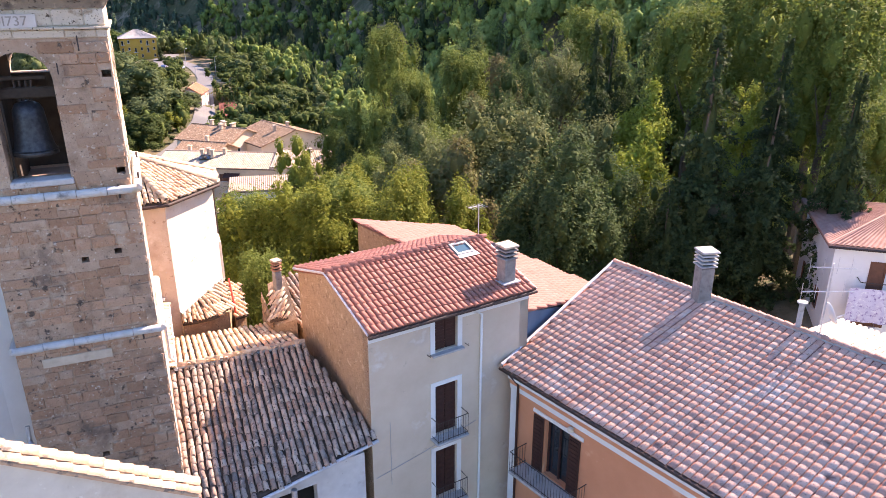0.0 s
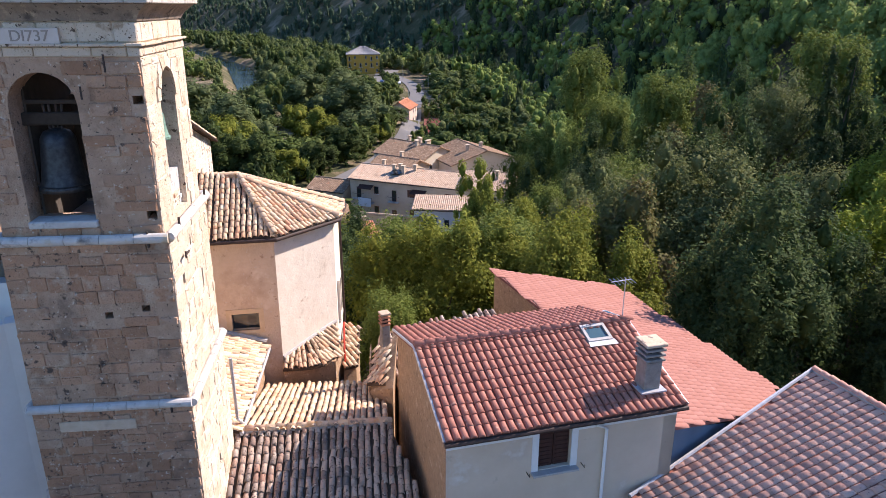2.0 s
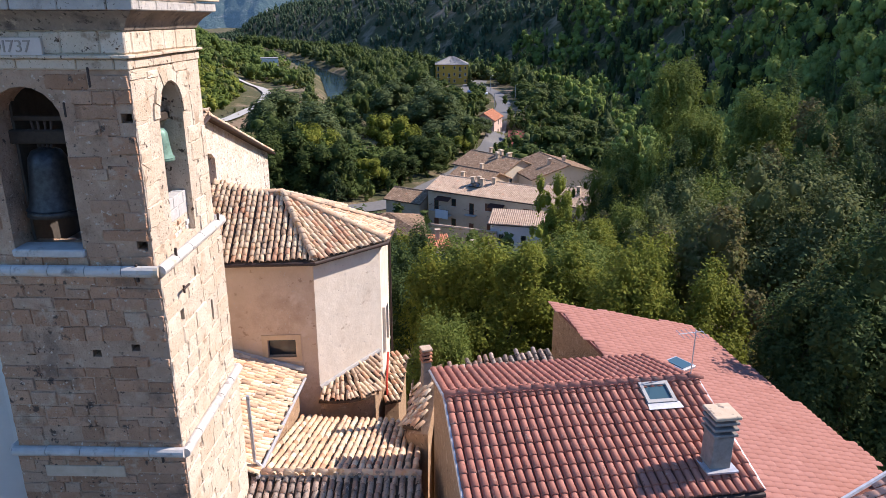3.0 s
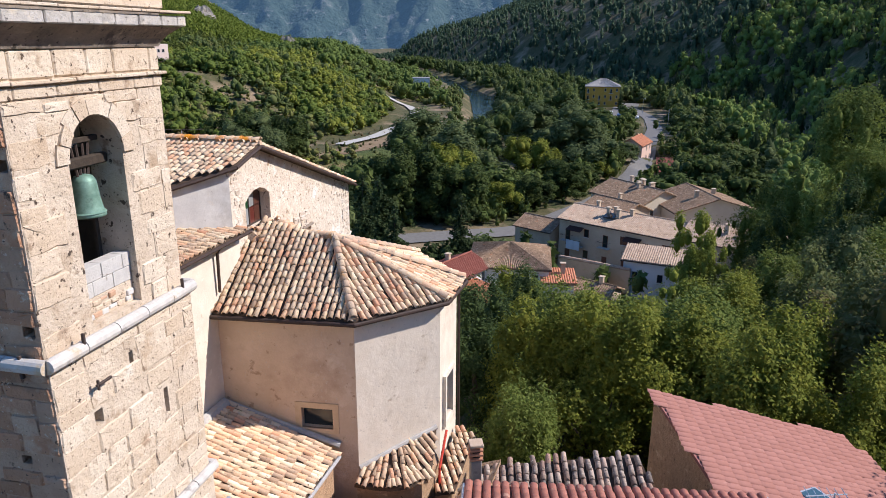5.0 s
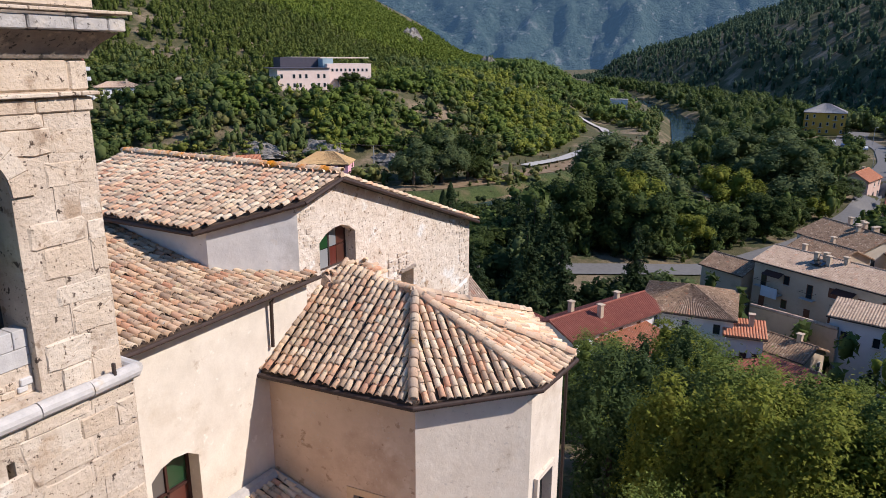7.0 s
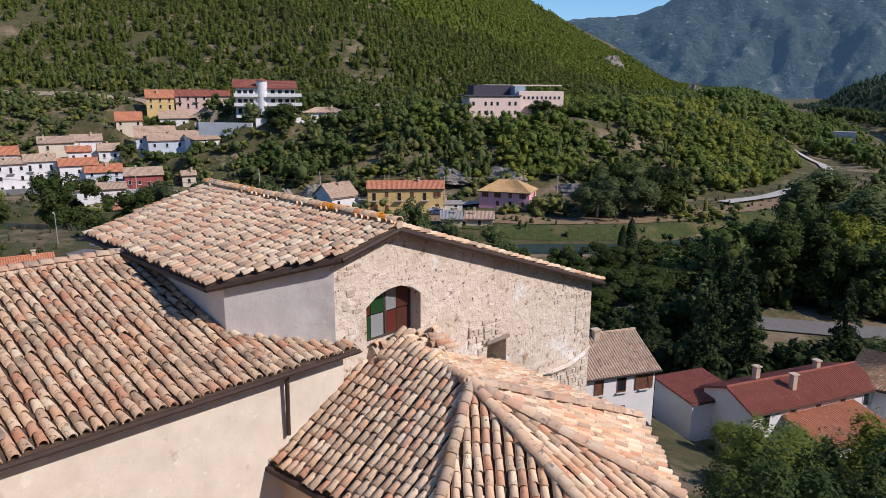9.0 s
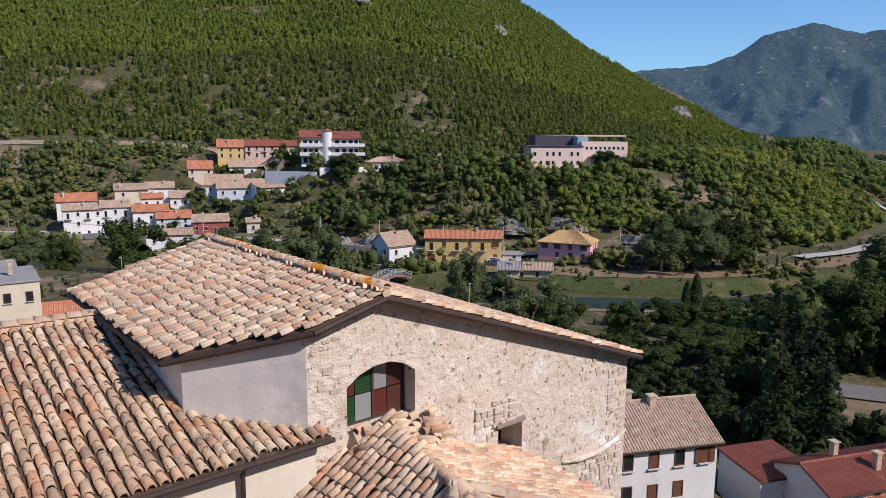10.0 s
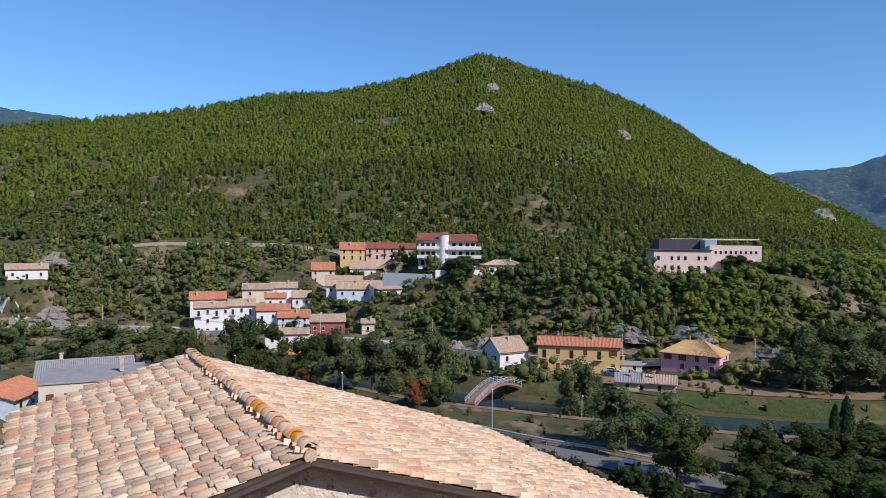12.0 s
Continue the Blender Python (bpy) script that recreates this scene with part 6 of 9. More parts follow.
    for j in range(rows):
        for i in range(cols):
            if r.random() < 0.1:
                continue
            door = (j == 0 and r.random() < 0.3) or (balcony and i % 2 == 0 and j > 0)
            hh = wh * (1.5 if door else 1)
            c = ((i + 0.5) * w / cols - hw, -hd, sh * j + (0.1 if door else sh * 0.32))
            wi = window_unit(ho, c, (1, 0), ww, min(hh, sh * 0.8), M_FRAME if not shut else shut, M_SHUT if (shut and r.random() < 0.6) else M_GLASS, "window", shut if (shut and r.random() < 0.35) else None, M_FRAME, 0.03)
            if door and j > 0:
                part("balcony", Shape().box((c[0], -hd - 0.45, c[2] - 0.05), (ww + 1.2, 0.9, 0.12), 0, 0.02), M_CONC, wi)
                part("railing", Shape().tube([(c[0] - ww / 2 - 0.55, -hd - 0.05, c[2] + 0.95), (c[0] - ww / 2 - 0.55, -hd - 0.88, c[2] + 0.95), (c[0] + ww / 2 + 0.55, -hd - 0.88, c[2] + 0.95), (c[0] + ww / 2 + 0.55, -hd - 0.05, c[2] + 0.95)], 0.03, 5), M_IRON, wi)
        for sx in (-1, 1):
            for i in range(side_cols):
                if r.random() < 0.25:
                    continue
                yy = (i + 0.5) * d / side_cols - hd
                window_unit(ho, (sx * hw, yy, sh * j + sh * 0.32), (0, sx), ww, wh, M_FRAME if not shut else shut, M_GLASS, "window", None, M_FRAME, 0.03)
    for i in range(chim):
        cxx, cyy = r.uniform(-hw * 0.7, hw * 0.7), r.uniform(-hd * 0.5, hd * 0.5)
        part("chimney", Shape().box((cxx, cyy, h + rise * 0.6 + 0.5), (0.55, 0.55, 1.9), 0, 0.02).box((cxx, cyy, h + rise * 0.6 + 1.5), (0.75, 0.75, 0.12)), M_W_GREY, ho)
    return ho


def car(x, y, rz, col, label="parked car"):
    """A small parked car."""
    c = empty("car", label, "car", group="parked cars", at=(x, y, height(x, y) + 0.25), rz=rz)
    b = Shape().add([(px, py, pz_) for py in (-0.8, 0.8) for px, pz_ in ((-2, 0.35), (2, 0.35), (2.05, 0.75), (1.1, 0.9), (0.5, 1.38), (-1.2, 1.4), (-1.95, 0.95))],
                    [tuple(range(6, -1, -1)), tuple(range(7, 14))] + [(i, (i + 1) % 7, 7 + (i + 1) % 7, 7 + i) for i in range(7)])
    part("body", b, col, c)
    part("windscreen", Shape().box((0.82, 0, 1.15), (0.3, 1.4, 0.36), 0, 0.02), M_GLASS, c)
    part("side_window", Shape().box((-0.3, 0, 1.16), (1.5, 1.64, 0.3), 0, 0.02), M_GLASS, c)
    for wx_ in (-1.25, 1.25):
        for wy_ in (-0.78, 0.78):
            part("wheel", Shape().tube([(wx_, wy_ - 0.08, 0.32), (wx_, wy_ + 0.08, 0.32)], 0.32, 12), M_IRON, c)
    return c


M_CAR_W = mat("white_car_paint", (0.7, 0.7, 0.7), (0.74, 0.74, 0.74), 2, 0.3, 0, spec=0.5)
M_CAR_B = mat("blue_car_paint", (0.04, 0.08, 0.16), (0.05, 0.1, 0.2), 2, 0.3, 0, spec=0.5)
M_CAR_G = mat("grey_car_paint", (0.2, 0.21, 0.22), (0.25, 0.26, 0.27), 2, 0.3, 0, spec=0.5)


def hung_cloth(x, y, z, rz, w, h):
    """A patterned cloth hung over a balcony rail, with soft folds."""
    cl = empty("hanging_cloth", "violet and white patterned cloth hung over the balcony", "cloth", at=(x, y, z), rz=rz)
    V, F, n, k = [], [], 24, 8
    for j in range(k):
        for i in range(n):
            u, v = i / (n - 1), j / (k - 1)
            V.append((w * (u - 0.5), -0.05 - 0.05 * math.sin(u * 19) * v - 0.03 * math.sin(u * 7 + 1), -h * v))
    for j in range(k - 1):
        F += [(j * n + i, (j + 1) * n + i, (j + 1) * n + i + 1, j * n + i + 1) for i in range(n - 1)]
    m = mat("patterned_cloth", (0.55, 0.5, 0.62), (0.68, 0.64, 0.72), 3, 0.95, 0.1, 20, (0.2, 0.12, 0.3), 4.5, 0.53, layers=[((0.75, 0.73, 0.76), 6.0, 0.6, 0.03)])
    child("cloth", mesh_py("cloth", V, F, m), cl, smooth=True)


hung_cloth(38.75, 25.1, 6.0, -40, 2.6, 2.2)

# ---- houses on the far side and down the valley ----

house("house", "white three-storey house with bleached tile roof", -244.9, 83.9, 79, 11.6, 8, -11.3, 9.1, 1.5, M_W_WHITE, M_R_TAN, "gable", 3, 4, balcony=1, group='hillside houses')
house("house", "white house with orange tile roof on the hillside", -258.1, 85.1, 79, 12.2, 8, -6.5, 6.1, 2.4, M_W_WHITE, M_R_ORANGE, "gable", 2, 3, group='hillside houses')
house("house", "narrow white house with balconies", -243.0, 93.6, 76, 8.8, 8, -11.2, 9.4, 2.0, M_W_WHITE, M_R_TAN, "gable", 3, 3, balcony=1, group='hillside houses')
house("house", "tall cream house above its neighbours", -251.2, 101.4, 75, 10.6, 8, -9.6, 12.7, 1.8, M_W_CREAM, M_R_TAN, "mono", 4, 2, group='hillside houses')
house("house", "white house with orange roof and terraces", -234.6, 102.4, 74, 11.0, 8, -10.7, 7.7, 1.9, M_W_WHITE, M_R_ORANGE, "gable", 2, 3, balcony=1, group='hillside houses')
house("house", "small house with red tiled canopy", -240.8, 105.0, 74, 7.0, 5, -2.9, 3.6, 1.4, M_W_WHITE, M_R_ORANGE, "gable", 1, 2, group='hillside houses')
house("house", "white hillside house with tan roof", -254.4, 112.2, 73, 9.5, 8, -4.9, 8.0, 1.9, M_W_WHITE, M_R_TAN, "gable", 2, 3, group='hillside houses')
house("house", "white gabled house on the slope", -244.3, 115.8, 72, 6.6, 8, -6.6, 6.8, 2.1, M_W_WHITE, M_R_TAN, "gable", 2, 2, group='hillside houses')
house("house", "pale blue house with orange tile roof", -229.1, 108.1, 72, 10.7, 8, -9.1, 4.0, 2.1, M_W_BLUE, M_R_ORANGE, "gable", 2, 3, group='hillside houses')
house("house", "brick red house with tan tile roof", -215.8, 115.4, 70, 11.1, 8, -9.6, 4.1, 2.0, M_W_RED, M_R_TAN, "gable", 1, 4, group='hillside houses')
house("house", "white house with wide tan roof near the river", -197.9, 96.1, 73, 12.4, 8, -12.8, 6.6, 1.3, M_W_WHITE, M_R_TAN, "gable", 2, 3, group='hillside houses')
house("house", "low shed with orange tile roof", -190.1, 97.8, 72, 7.7, 6, -13.2, 2.1, 1.4, M_W_WHITE, M_R_ORANGE, "gable", 1, 2, group='hillside houses')
house("house", "old pale house with broad tan roof", -247.1, 133.5, 68, 13.3, 8, -2.4, 6.2, 3.6, M_W_BLUE, M_R_TAN, "gable", 2, 4, group='hillside houses')
house("house", "pale blue terraced house with tan roof", -241.1, 134.9, 68, 12.4, 7, -4.1, 7.0, 2.5, M_W_BLUE, M_R_TAN, "gable", 2, 3, group='hillside houses')
house("house", "white terraced house with small windows", -241.1, 144.1, 66, 10.7, 8, -3.3, 6.9, 2.1, M_W_BLUE, M_R_TAN, "gable", 2, 3, group='hillside houses')
house("house", "white end house of the terrace", -234.0, 144.4, 85, 11.1, 8, -2.3, 5.4, 1.9, M_W_WHITE, M_R_TAN, "gable", 2, 2, group='hillside houses')
house("house", "white cottage with tan roof", -260.3, 146.9, 67, 10.3, 8, 5.9, 3.7, 2.7, M_W_WHITE, M_R_TAN, "gable", 1, 3, group='hillside houses')
house("house", "cream house with red roof", -264.5, 131.3, 70, 9.0, 8, 3.7, 5.4, 2.9, M_W_CREAM, M_R_ORANGE, "gable", 2, 3, group='hillside houses')
house("house", "yellow house with solar panels on its orange roof", -268.2, 145.4, 68, 10.0, 8, 12.5, 4.7, 2.8, M_W_YELLOW, M_R_ORANGE, "gable", 2, 3, group='hillside houses')
house("house", "salmon house with red roof", -264.2, 156.6, 66, 12.2, 8, 13.0, 4.7, 2.3, M_W_SALMON, M_R_RED, "gable", 2, 4, balcony=1, group='hillside houses')
house("house", "salmon house at the end of the row", -261.2, 166.0, 64, 9.5, 8, 14.2, 3.5, 2.1, M_W_SALMON, M_R_RED, "gable", 1, 3, group='hillside houses')
house("house", "small gabled white house", -247.5, 152.5, 65, 5.6, 6, 3.3, 3.1, 1.5, M_W_WHITE, M_R_TAN, "gable", 1, 2, group='hillside houses')
house("house", "white house with brown tile roof and terrace", -205.6, 178.7, 56, 14.2, 8, 6.9, 5.7, 1.8, M_W_WHITE, M_R_TAN, "hip", 2, 4, balcony=1, group='hillside houses')
house("house", "white gabled house by the footbridge", -138.8, 133.8, 90, 8.4, 8, -12.3, 6.8, 3.0, M_W_WHITE, M_R_TAN, "gable", 2, 2, group='hillside houses')
house("house", "long yellow house with orange tile roof and balcony", -128.1, 148.5, 49, 19.6, 8, -10.1, 6.4, 1.5, M_W_YELLOW, M_R_ORANGE, "gable", 2, 6, balcony=1, shut=M_SHUT, group='hillside houses')
house("house", "pink two-storey house with ochre hipped roof", -111.4, 170.6, 26, 13.6, 9, -9.5, 4.5, 2.8, M_W_PINK, M_R_OCHRE, "hip", 2, 4, shut=M_SHUT, group='hillside houses')
house("house", "small cream painted garden shed", -204.2, 124.9, 67, 4.0, 5, -9.0, 3.6, 1.1, M_W_CREAM, M_R_TAN, "gable", 1, 1, group='hillside houses')
house("house", "low white farmhouse on the slope", -302.0, 27.5, 91, 13.7, 8, 5.6, 3.8, 1.9, M_W_WHITE, M_R_TAN, "gable", 1, 3, group='hillside houses')
house("house", "low garage with a flat roof", -122.9, 159.7, 46, 6.9, 6, -10.4, 1.7, 1.1, M_W_WHITE, M_R_GREY, "flat", 1, 2, group='hillside houses')
house("house", "grey corrugated shed by the river", -106.2, 143.5, 46, 4.8, 5, -10.1, 1.8, 1.1, M_W_GREY, M_R_GREY, "mono", 1, 1, group='hillside houses')
house("house", "open wooden shed with rusty roof", -102.7, 149.6, 43, 6.6, 5, -10.4, 1.8, 1.0, M_W_GREY, M_R_TAN, "mono", 1, 1, group='hillside houses')
house("house", "long white workshop building with a grey roof", -125.9, 39.6, 87, 14.0, 14, -3.7, 3.3, 1.8, M_W_WHITE, M_R_GREY, "gable", 1, 4)
house("house", "white house with orange tile roof beyond the church", -115.9, 28.0, 153, 9.8, 9, -3.4, 2.3, 1.4, M_W_BLUE, M_R_ORANGE, "gable", 1, 3)
house("house", "yellow and white shop building with shutters", -103.0, 39.7, 85, 12.7, 12, -4.7, 7.6, 1.3, M_W_CREAM, M_R_GREY, "flat", 2, 5, shut=M_SHUT)
house("house", "low cream house with orange roof", -109.7, 51.9, 78, 11.0, 8, -7.1, 2.1, 1.7, M_W_CREAM, M_R_ORANGE, "gable", 1, 3)
house("house", "white two-storey house with brown shutters and grey tile roof", -24.0, 77.2, 64, 9.0, 8.0, -7.0, 5.3, 2.1, M_W_WHITE, M_R_TAN, "gable", 2, 4, 0, shut=M_SHUT, chim=2, pitch=0.26)
house("house", "long white house with dark red tile roof and chimneys", -12.3, 96.2, 66.7, 16.2, 6.4, -11.8, 5.0, 1.25, M_W_WHITE, M_R_RED, "gable", 2, 5, 0, pitch=0.26, chim=3, over=0.35)
house("house", "low white wing with dark red roof", -19.6, 91.0, 66.7, 6.0, 5.6, -11.8, 4.2, 0.5, M_W_WHITE, M_R_RED, "mono", 1, 1, 0, pitch=0.26, chim=0, over=0.2)
house("house", "low white annex with orange-red tile roof", -7.4, 94.2, 66.7, 8.6, 5.2, -12.5, 3.9, 1.2, M_W_WHITE, M_R_ORANGE, "mono", 1, 3, 1, pitch=0.26, chim=0)
house("house", "white house with broad hipped tan roof", -4.1, 107.6, 6, 10.6, 11, -13.0, 6.2, 2.0, M_W_WHITE, M_R_OLD, "hip", 2, 3, pitch=0.3, chim=0)
house("house", "small white annex with orange tiles", 2.9, 103.4, 10, 4.0, 3.4, -13.0, 4.8, 0.8, M_W_WHITE, M_R_ORANGE, "mono", 1, 3, 1, chim=1)
house("house", "low house with red tile roof among trees", 6.4, 99.4, -24, 8.6, 5, -15.2, 3.4, 1.4, M_W_CREAM, M_R_RED, "mono", 1, 3, chim=0)
house("house", "old house with a grey-brown tile roof", 7.4, 108.6, -24, 6.6, 5.4, -14.8, 3.6, 1.1, M_W_GREY, M_R_OLD, "gable", 1, 3, chim=1)
house("house", "beige old three-storey house with balconies and tiled roof", 12.9, 130.0, -29, 21.3, 10.2, -17.5, 10.9, 1.5, M_W_GREY, M_R_TAN, "gable", 3, 6, balcony=1, chim=5, shut=M_SHUT)
house("house", "beige end house of the row with a tiled roof", 27.6, 122.6, -26, 12.6, 10.2, -17.5, 11.2, 1.8, M_W_GREY, M_R_TAN, "gable", 3, 3, chim=2)
house("house", "low lean-to house with old tile roof", 17.2, 115.2, -12, 10.6, 3.8, -17.0, 8.8, 1.3, M_W_WHITE, M_R_TAN, "mono", 2, 3, 0, chim=0)
house("house", "small house with a dark gabled roof", 25.6, 112.0, -30, 7.0, 6.4, -16.5, 6.6, 1.6, M_W_GREY, M_R_OLD, "gable", 2, 2, chim=0)
house("house", "beige house with many chimneys on a tan roof", 13.9, 145.0, -48, 13.2, 10, -16, 10.9, 2.0, M_W_CREAM, M_R_OLD, "gable", 3, 3, chim=7)
house("house", "low linking house with an old tile roof", 10.4, 138.2, -40, 9.0, 7, -16, 9.9, 1.5, M_W_GREY, M_R_OLD, "gable", 2, 3, chim=1)
house("house", "beige house with a wide gabled grey roof", 25.0, 142.2, -72, 13.0, 14.5, -17.0, 11.6, 2.2, M_W_CREAM, M_R_OLD, "gable", 2, 3, chim=2)
house("house", "small old barn with dark roof", -2.0, 134.6, -30, 7.4, 6.4, -16.3, 7.2, 1.4, M_W_GREY, M_R_OLD, "gable", 1, 2, chim=0)
fx, fy = Vector((0.8746, -0.4848, 0)), Vector((-0.4848, -0.8746, 0))
f0 = Vector((3.6, 129.15, 0)) - fx * 1.0 + fy * 0.08
bf = empty("awning", "brown awnings over the balconies of the beige house", "awning")
for a_ in (1.6, 12.0):
    c_ = f0 + fx * a_ + fy * 0.5
    part("awning_cloth", Shape().add([tuple(c_ - fx * 1.4 - fy * 0.5 + Vector((0, 0, -7.5))), tuple(c_ + fx * 1.4 - fy * 0.5 + Vector((0, 0, -7.5))), tuple(c_ + fx * 1.4 + fy * 0.7 + Vector((0, 0, -8.0))), tuple(c_ - fx * 1.4 + fy * 0.7 + Vector((0, 0, -8.0))),
         tuple(c_ - fx * 1.4 - fy * 0.5 + Vector((0, 0, -7.56))), tuple(c_ + fx * 1.4 - fy * 0.5 + Vector((0, 0, -7.56))), tuple(c_ + fx * 1.4 + fy * 0.7 + Vector((0, 0, -8.06))), tuple(c_ - fx * 1.4 + fy * 0.7 + Vector((0, 0, -8.06)))],
         [(0, 1, 2, 3), (7, 6, 5, 4), (0, 4, 5, 1), (1, 5, 6, 2), (2, 6, 7, 3), (3, 7, 4, 0)]), M_BROWN, bf)
sheet = empty("hanging_sheet", "pale blue bed sheet hung over a balcony rail", "laundry")
c_ = f0 + fx * 1.6 + fy * 1.0
part("sheet", Shape().add([tuple(c_ + fx * u + fy * (0.04 * math.sin(u * 7)) + Vector((0, 0, z))) for z in (-9.7, -11.3) for u in (-1.3, -0.9, -0.5, -0.1, 0.3, 0.7, 1.1, 1.3)], [(i, i + 1, i + 9, i + 8) for i in range(7)]), M_W_BLUE, sheet)
sb = empty("balcony", "concrete balcony with an iron rail on the beige house", "balcony")
for a_ in (1.6, 12.0):
    c_ = f0 + fx * a_ + fy * 0.45
    part("slab", Shape().box(c_ + Vector((0, 0, -10.75)), (2.9, 1.0, 0.14), -29), M_CONC, sb)
    part("rail", Shape().tube([c_ - fx * 1.4 + fy * 0.48 + Vector((0, 0, -9.7)), c_ + fx * 1.4 + fy * 0.48 + Vector((0, 0, -9.7))], 0.04, 5), M_IRON, sb)
    for k in range(9):
        p_ = c_ + fx * (-1.4 + 0.35 * k) + fy * 0.48
        part("baluster", Shape().tube([p_ + Vector((0, 0, -10.7)), p_ + Vector((0, 0, -9.7))], 0.02, 4), M_IRON, sb)
panel = empty("solar_panel", "dark solar panels on the beige house roof", "solar panel")
part("panel", Shape().add([tuple(Vector((3.6, 129.15, 0)) + fx * u - fy * v + Vector((0, 0, -6.55 + v * 0.294 + 0.32 + h_))) for h_ in (0, 0.08) for u, v in ((4.2, 2.0), (6.2, 2.0), (6.2, 3.4), (4.2, 3.4))], [(3, 2, 1, 0), (4, 5, 6, 7), (0, 1, 5, 4), (1, 2, 6, 5), (2, 3, 7, 6), (3, 0, 4, 7)]), M_GLASS, panel)
cwl = empty("garden_wall", "tall plastered garden wall with a coping of tiles", "wall")
for (ax, ay), (bx, by) in (((2.2, 117.4), (7.0, 115.6)), ((7.0, 115.6), (12.6, 113.2))):
    part("wall_section", wall_shape((ax, ay, 0), (bx - ax, by - ay), rect(0, math.hypot(bx - ax, by - ay), -16, -9.6), [], 0.4), M_W_GREY, cwl)
    part("coping", Shape().tube([(ax, ay + 0.2, -9.5), (bx, by + 0.2, -9.5)], 0.28, 6), M_R_TAN, cwl)
house("house", "low barn with dark red roof", 27.8, 219.2, -5, 11.5, 9, -16.7, 3.8, 3.1, M_W_GREY, M_R_RED, "gable", 1, 2, chim=1)
house("house", "salmon and blue house beside the valley road", 16.6, 243.0, 74, 12.0, 7, -17.7, 8.7, 2.1, M_W_SALMON, M_R_ORANGE, "gable", 3, 3, chim=1)
house("utility_tower", "small square brick tower by the weir", -11.7, 244.0, 5, 4.2, 4, -14.5, 5.1, 1.3, M_W_SALMON, M_R_GREY, "flat", 1, 1, chim=0, side_cols=1)
house("house", "yellow apartment building with brown roof", 3.4, 379.9, 1, 16.4, 14, -9.7, 9.6, 3.6, M_W_OCHRE, M_R_GREY, "hip", 3, 6, chim=0, balcony=1)
house("house", "distant white flat-roofed shed", -104.5, 433.6, 15, 10.1, 8, -4.6, 4.1, 1.0, M_W_WHITE, M_R_GREY, "flat", 1, 2, chim=0)
house("house", "low pale weir building", -31.1, 309.4, 8, 15.2, 5, -14.5, 2.3, 0.5, M_W_BLUE, M_R_GREY, "flat", 1, 3, chim=0)
house("house", "white house with brown window and deep tiled eaves", 44.3, 27.5, -40, 10.0, 9, 2.2, 6.2, 1.4, M_W_WHITE, mat("dull_pink_brown_tiles", (0.3, 0.16, 0.125), (0.4, 0.23, 0.185), 2.0, 0.9, 0.4, 8, (0.22, 0.13, 0.1), 0.5, 0.57), "hip", 2, 2, pitch=0.28, chim=1, shut=M_SHUT, over=0.5, balcony=1)

SITES += [(-231, 135, 7, -5.5), (-225, 146, 7, -3.5), (-236, 128, 6, -6.0)]
# the large salmon school-like building
big = empty("public_building", "long salmon flat-roofed public building with a dark upper block", "building", at=(-158.4, 228.4, 11.2), rz=56)
SITES.append((-158.4, 228.4, 24, 11.2))
M_PUB = mat("pale_salmon_render", (0.72, 0.55, 0.47), (0.79, 0.63, 0.55), 0.6, 0.9, 0.1, 8)
part("wing", Shape().box((-8, 0, 2.7), (19, 12, 9.5), 0, 0.05), M_PUB, big)
part("wing", Shape().box((10, 3, 3.6), (17, 12, 11), 0, 0.05), M_PUB, big)
M_SLATE = mat("dark_cladding", (0.06, 0.055, 0.07), (0.09, 0.08, 0.1), 2, 0.7, 0.1)
part("upper_block", Shape().box((-6, 10, 8.6), (15, 10, 5.4), 0, 0.05), M_SLATE, big, "dark clad upper block")
part("parapet", Shape().box((-9, -0.2, 7.6), (21, 12.6, 0.3), 0, 0.05), M_SLATE, big)
part("parapet", Shape().box((6, 12, 11.2), (30, 12, 0.5), 0, 0.05), M_W_CREAM, big)
part("stair_glazing", Shape().box((2.6, 4.5, 8.6), (4, 10.4, 4.6), 0, 0.05), glass("pale_glazing", (0.3, 0.4, 0.45), 0.2), big)
for i in range(9):
    window_unit(big, (3.5 + i * 1.65, -3.0, 6.3), (1, 0), 0.9, 1.1, M_FRAME, M_GLASS, "window", None, None, 0.03)
for i in range(8):
    for j in range(2):
        if (i * 3 + j) % 4:
            window_unit(big, (-16 + i * 2.2, -6.0, 1.0 + 3.1 * j), (1, 0), 1.0, 1.5, M_FRAME, M_GLASS, "window", None, None, 0.03)
for i in range(7):
    part("portico_post", Shape().box((5 + i * 2.1, -4.6, 1.2), (0.35, 0.35, 4.6)), M_SLATE, big)
part("portico_roof", Shape().box((11.5, -4.2, 3.7), (15, 2.6, 0.3), 0, 0.03), M_SLATE, big)

# the white modern villa
villa = empty("villa", "white modern villa with long balconies and round stair tower", "villa", at=(-222, 164.5, 12.3), rz=61)
SITES.append((-222, 164.5, 15, 12.0))
part("body", Shape().box((0, 0, 3.6), (21, 9, 10.5), 0, 0.05), M_W_WHITE, villa)
for x_, w_, z_ in ((-6.6, 8.4, 9.4), (6.0, 9.6, 9.0)):
    part("roof", corrugated([(x_ - w_ / 2 - 0.5, -5.6, z_ - 0.3), (x_ + w_ / 2 + 0.5, -5.6, z_ - 0.3), (x_ + w_ / 2 + 0.5, 4.6, z_ + 2.4), (x_ - w_ / 2 - 0.5, 4.6, z_ + 2.4)], 0, 0, 0.35), M_R_RED, villa)
part("stair_tower", Shape().tube([(-1.2, -4.2, -1), (-1.2, -4.2, 11.4)], 1.9, 18), M_W_WHITE, villa, "round white stair tower")
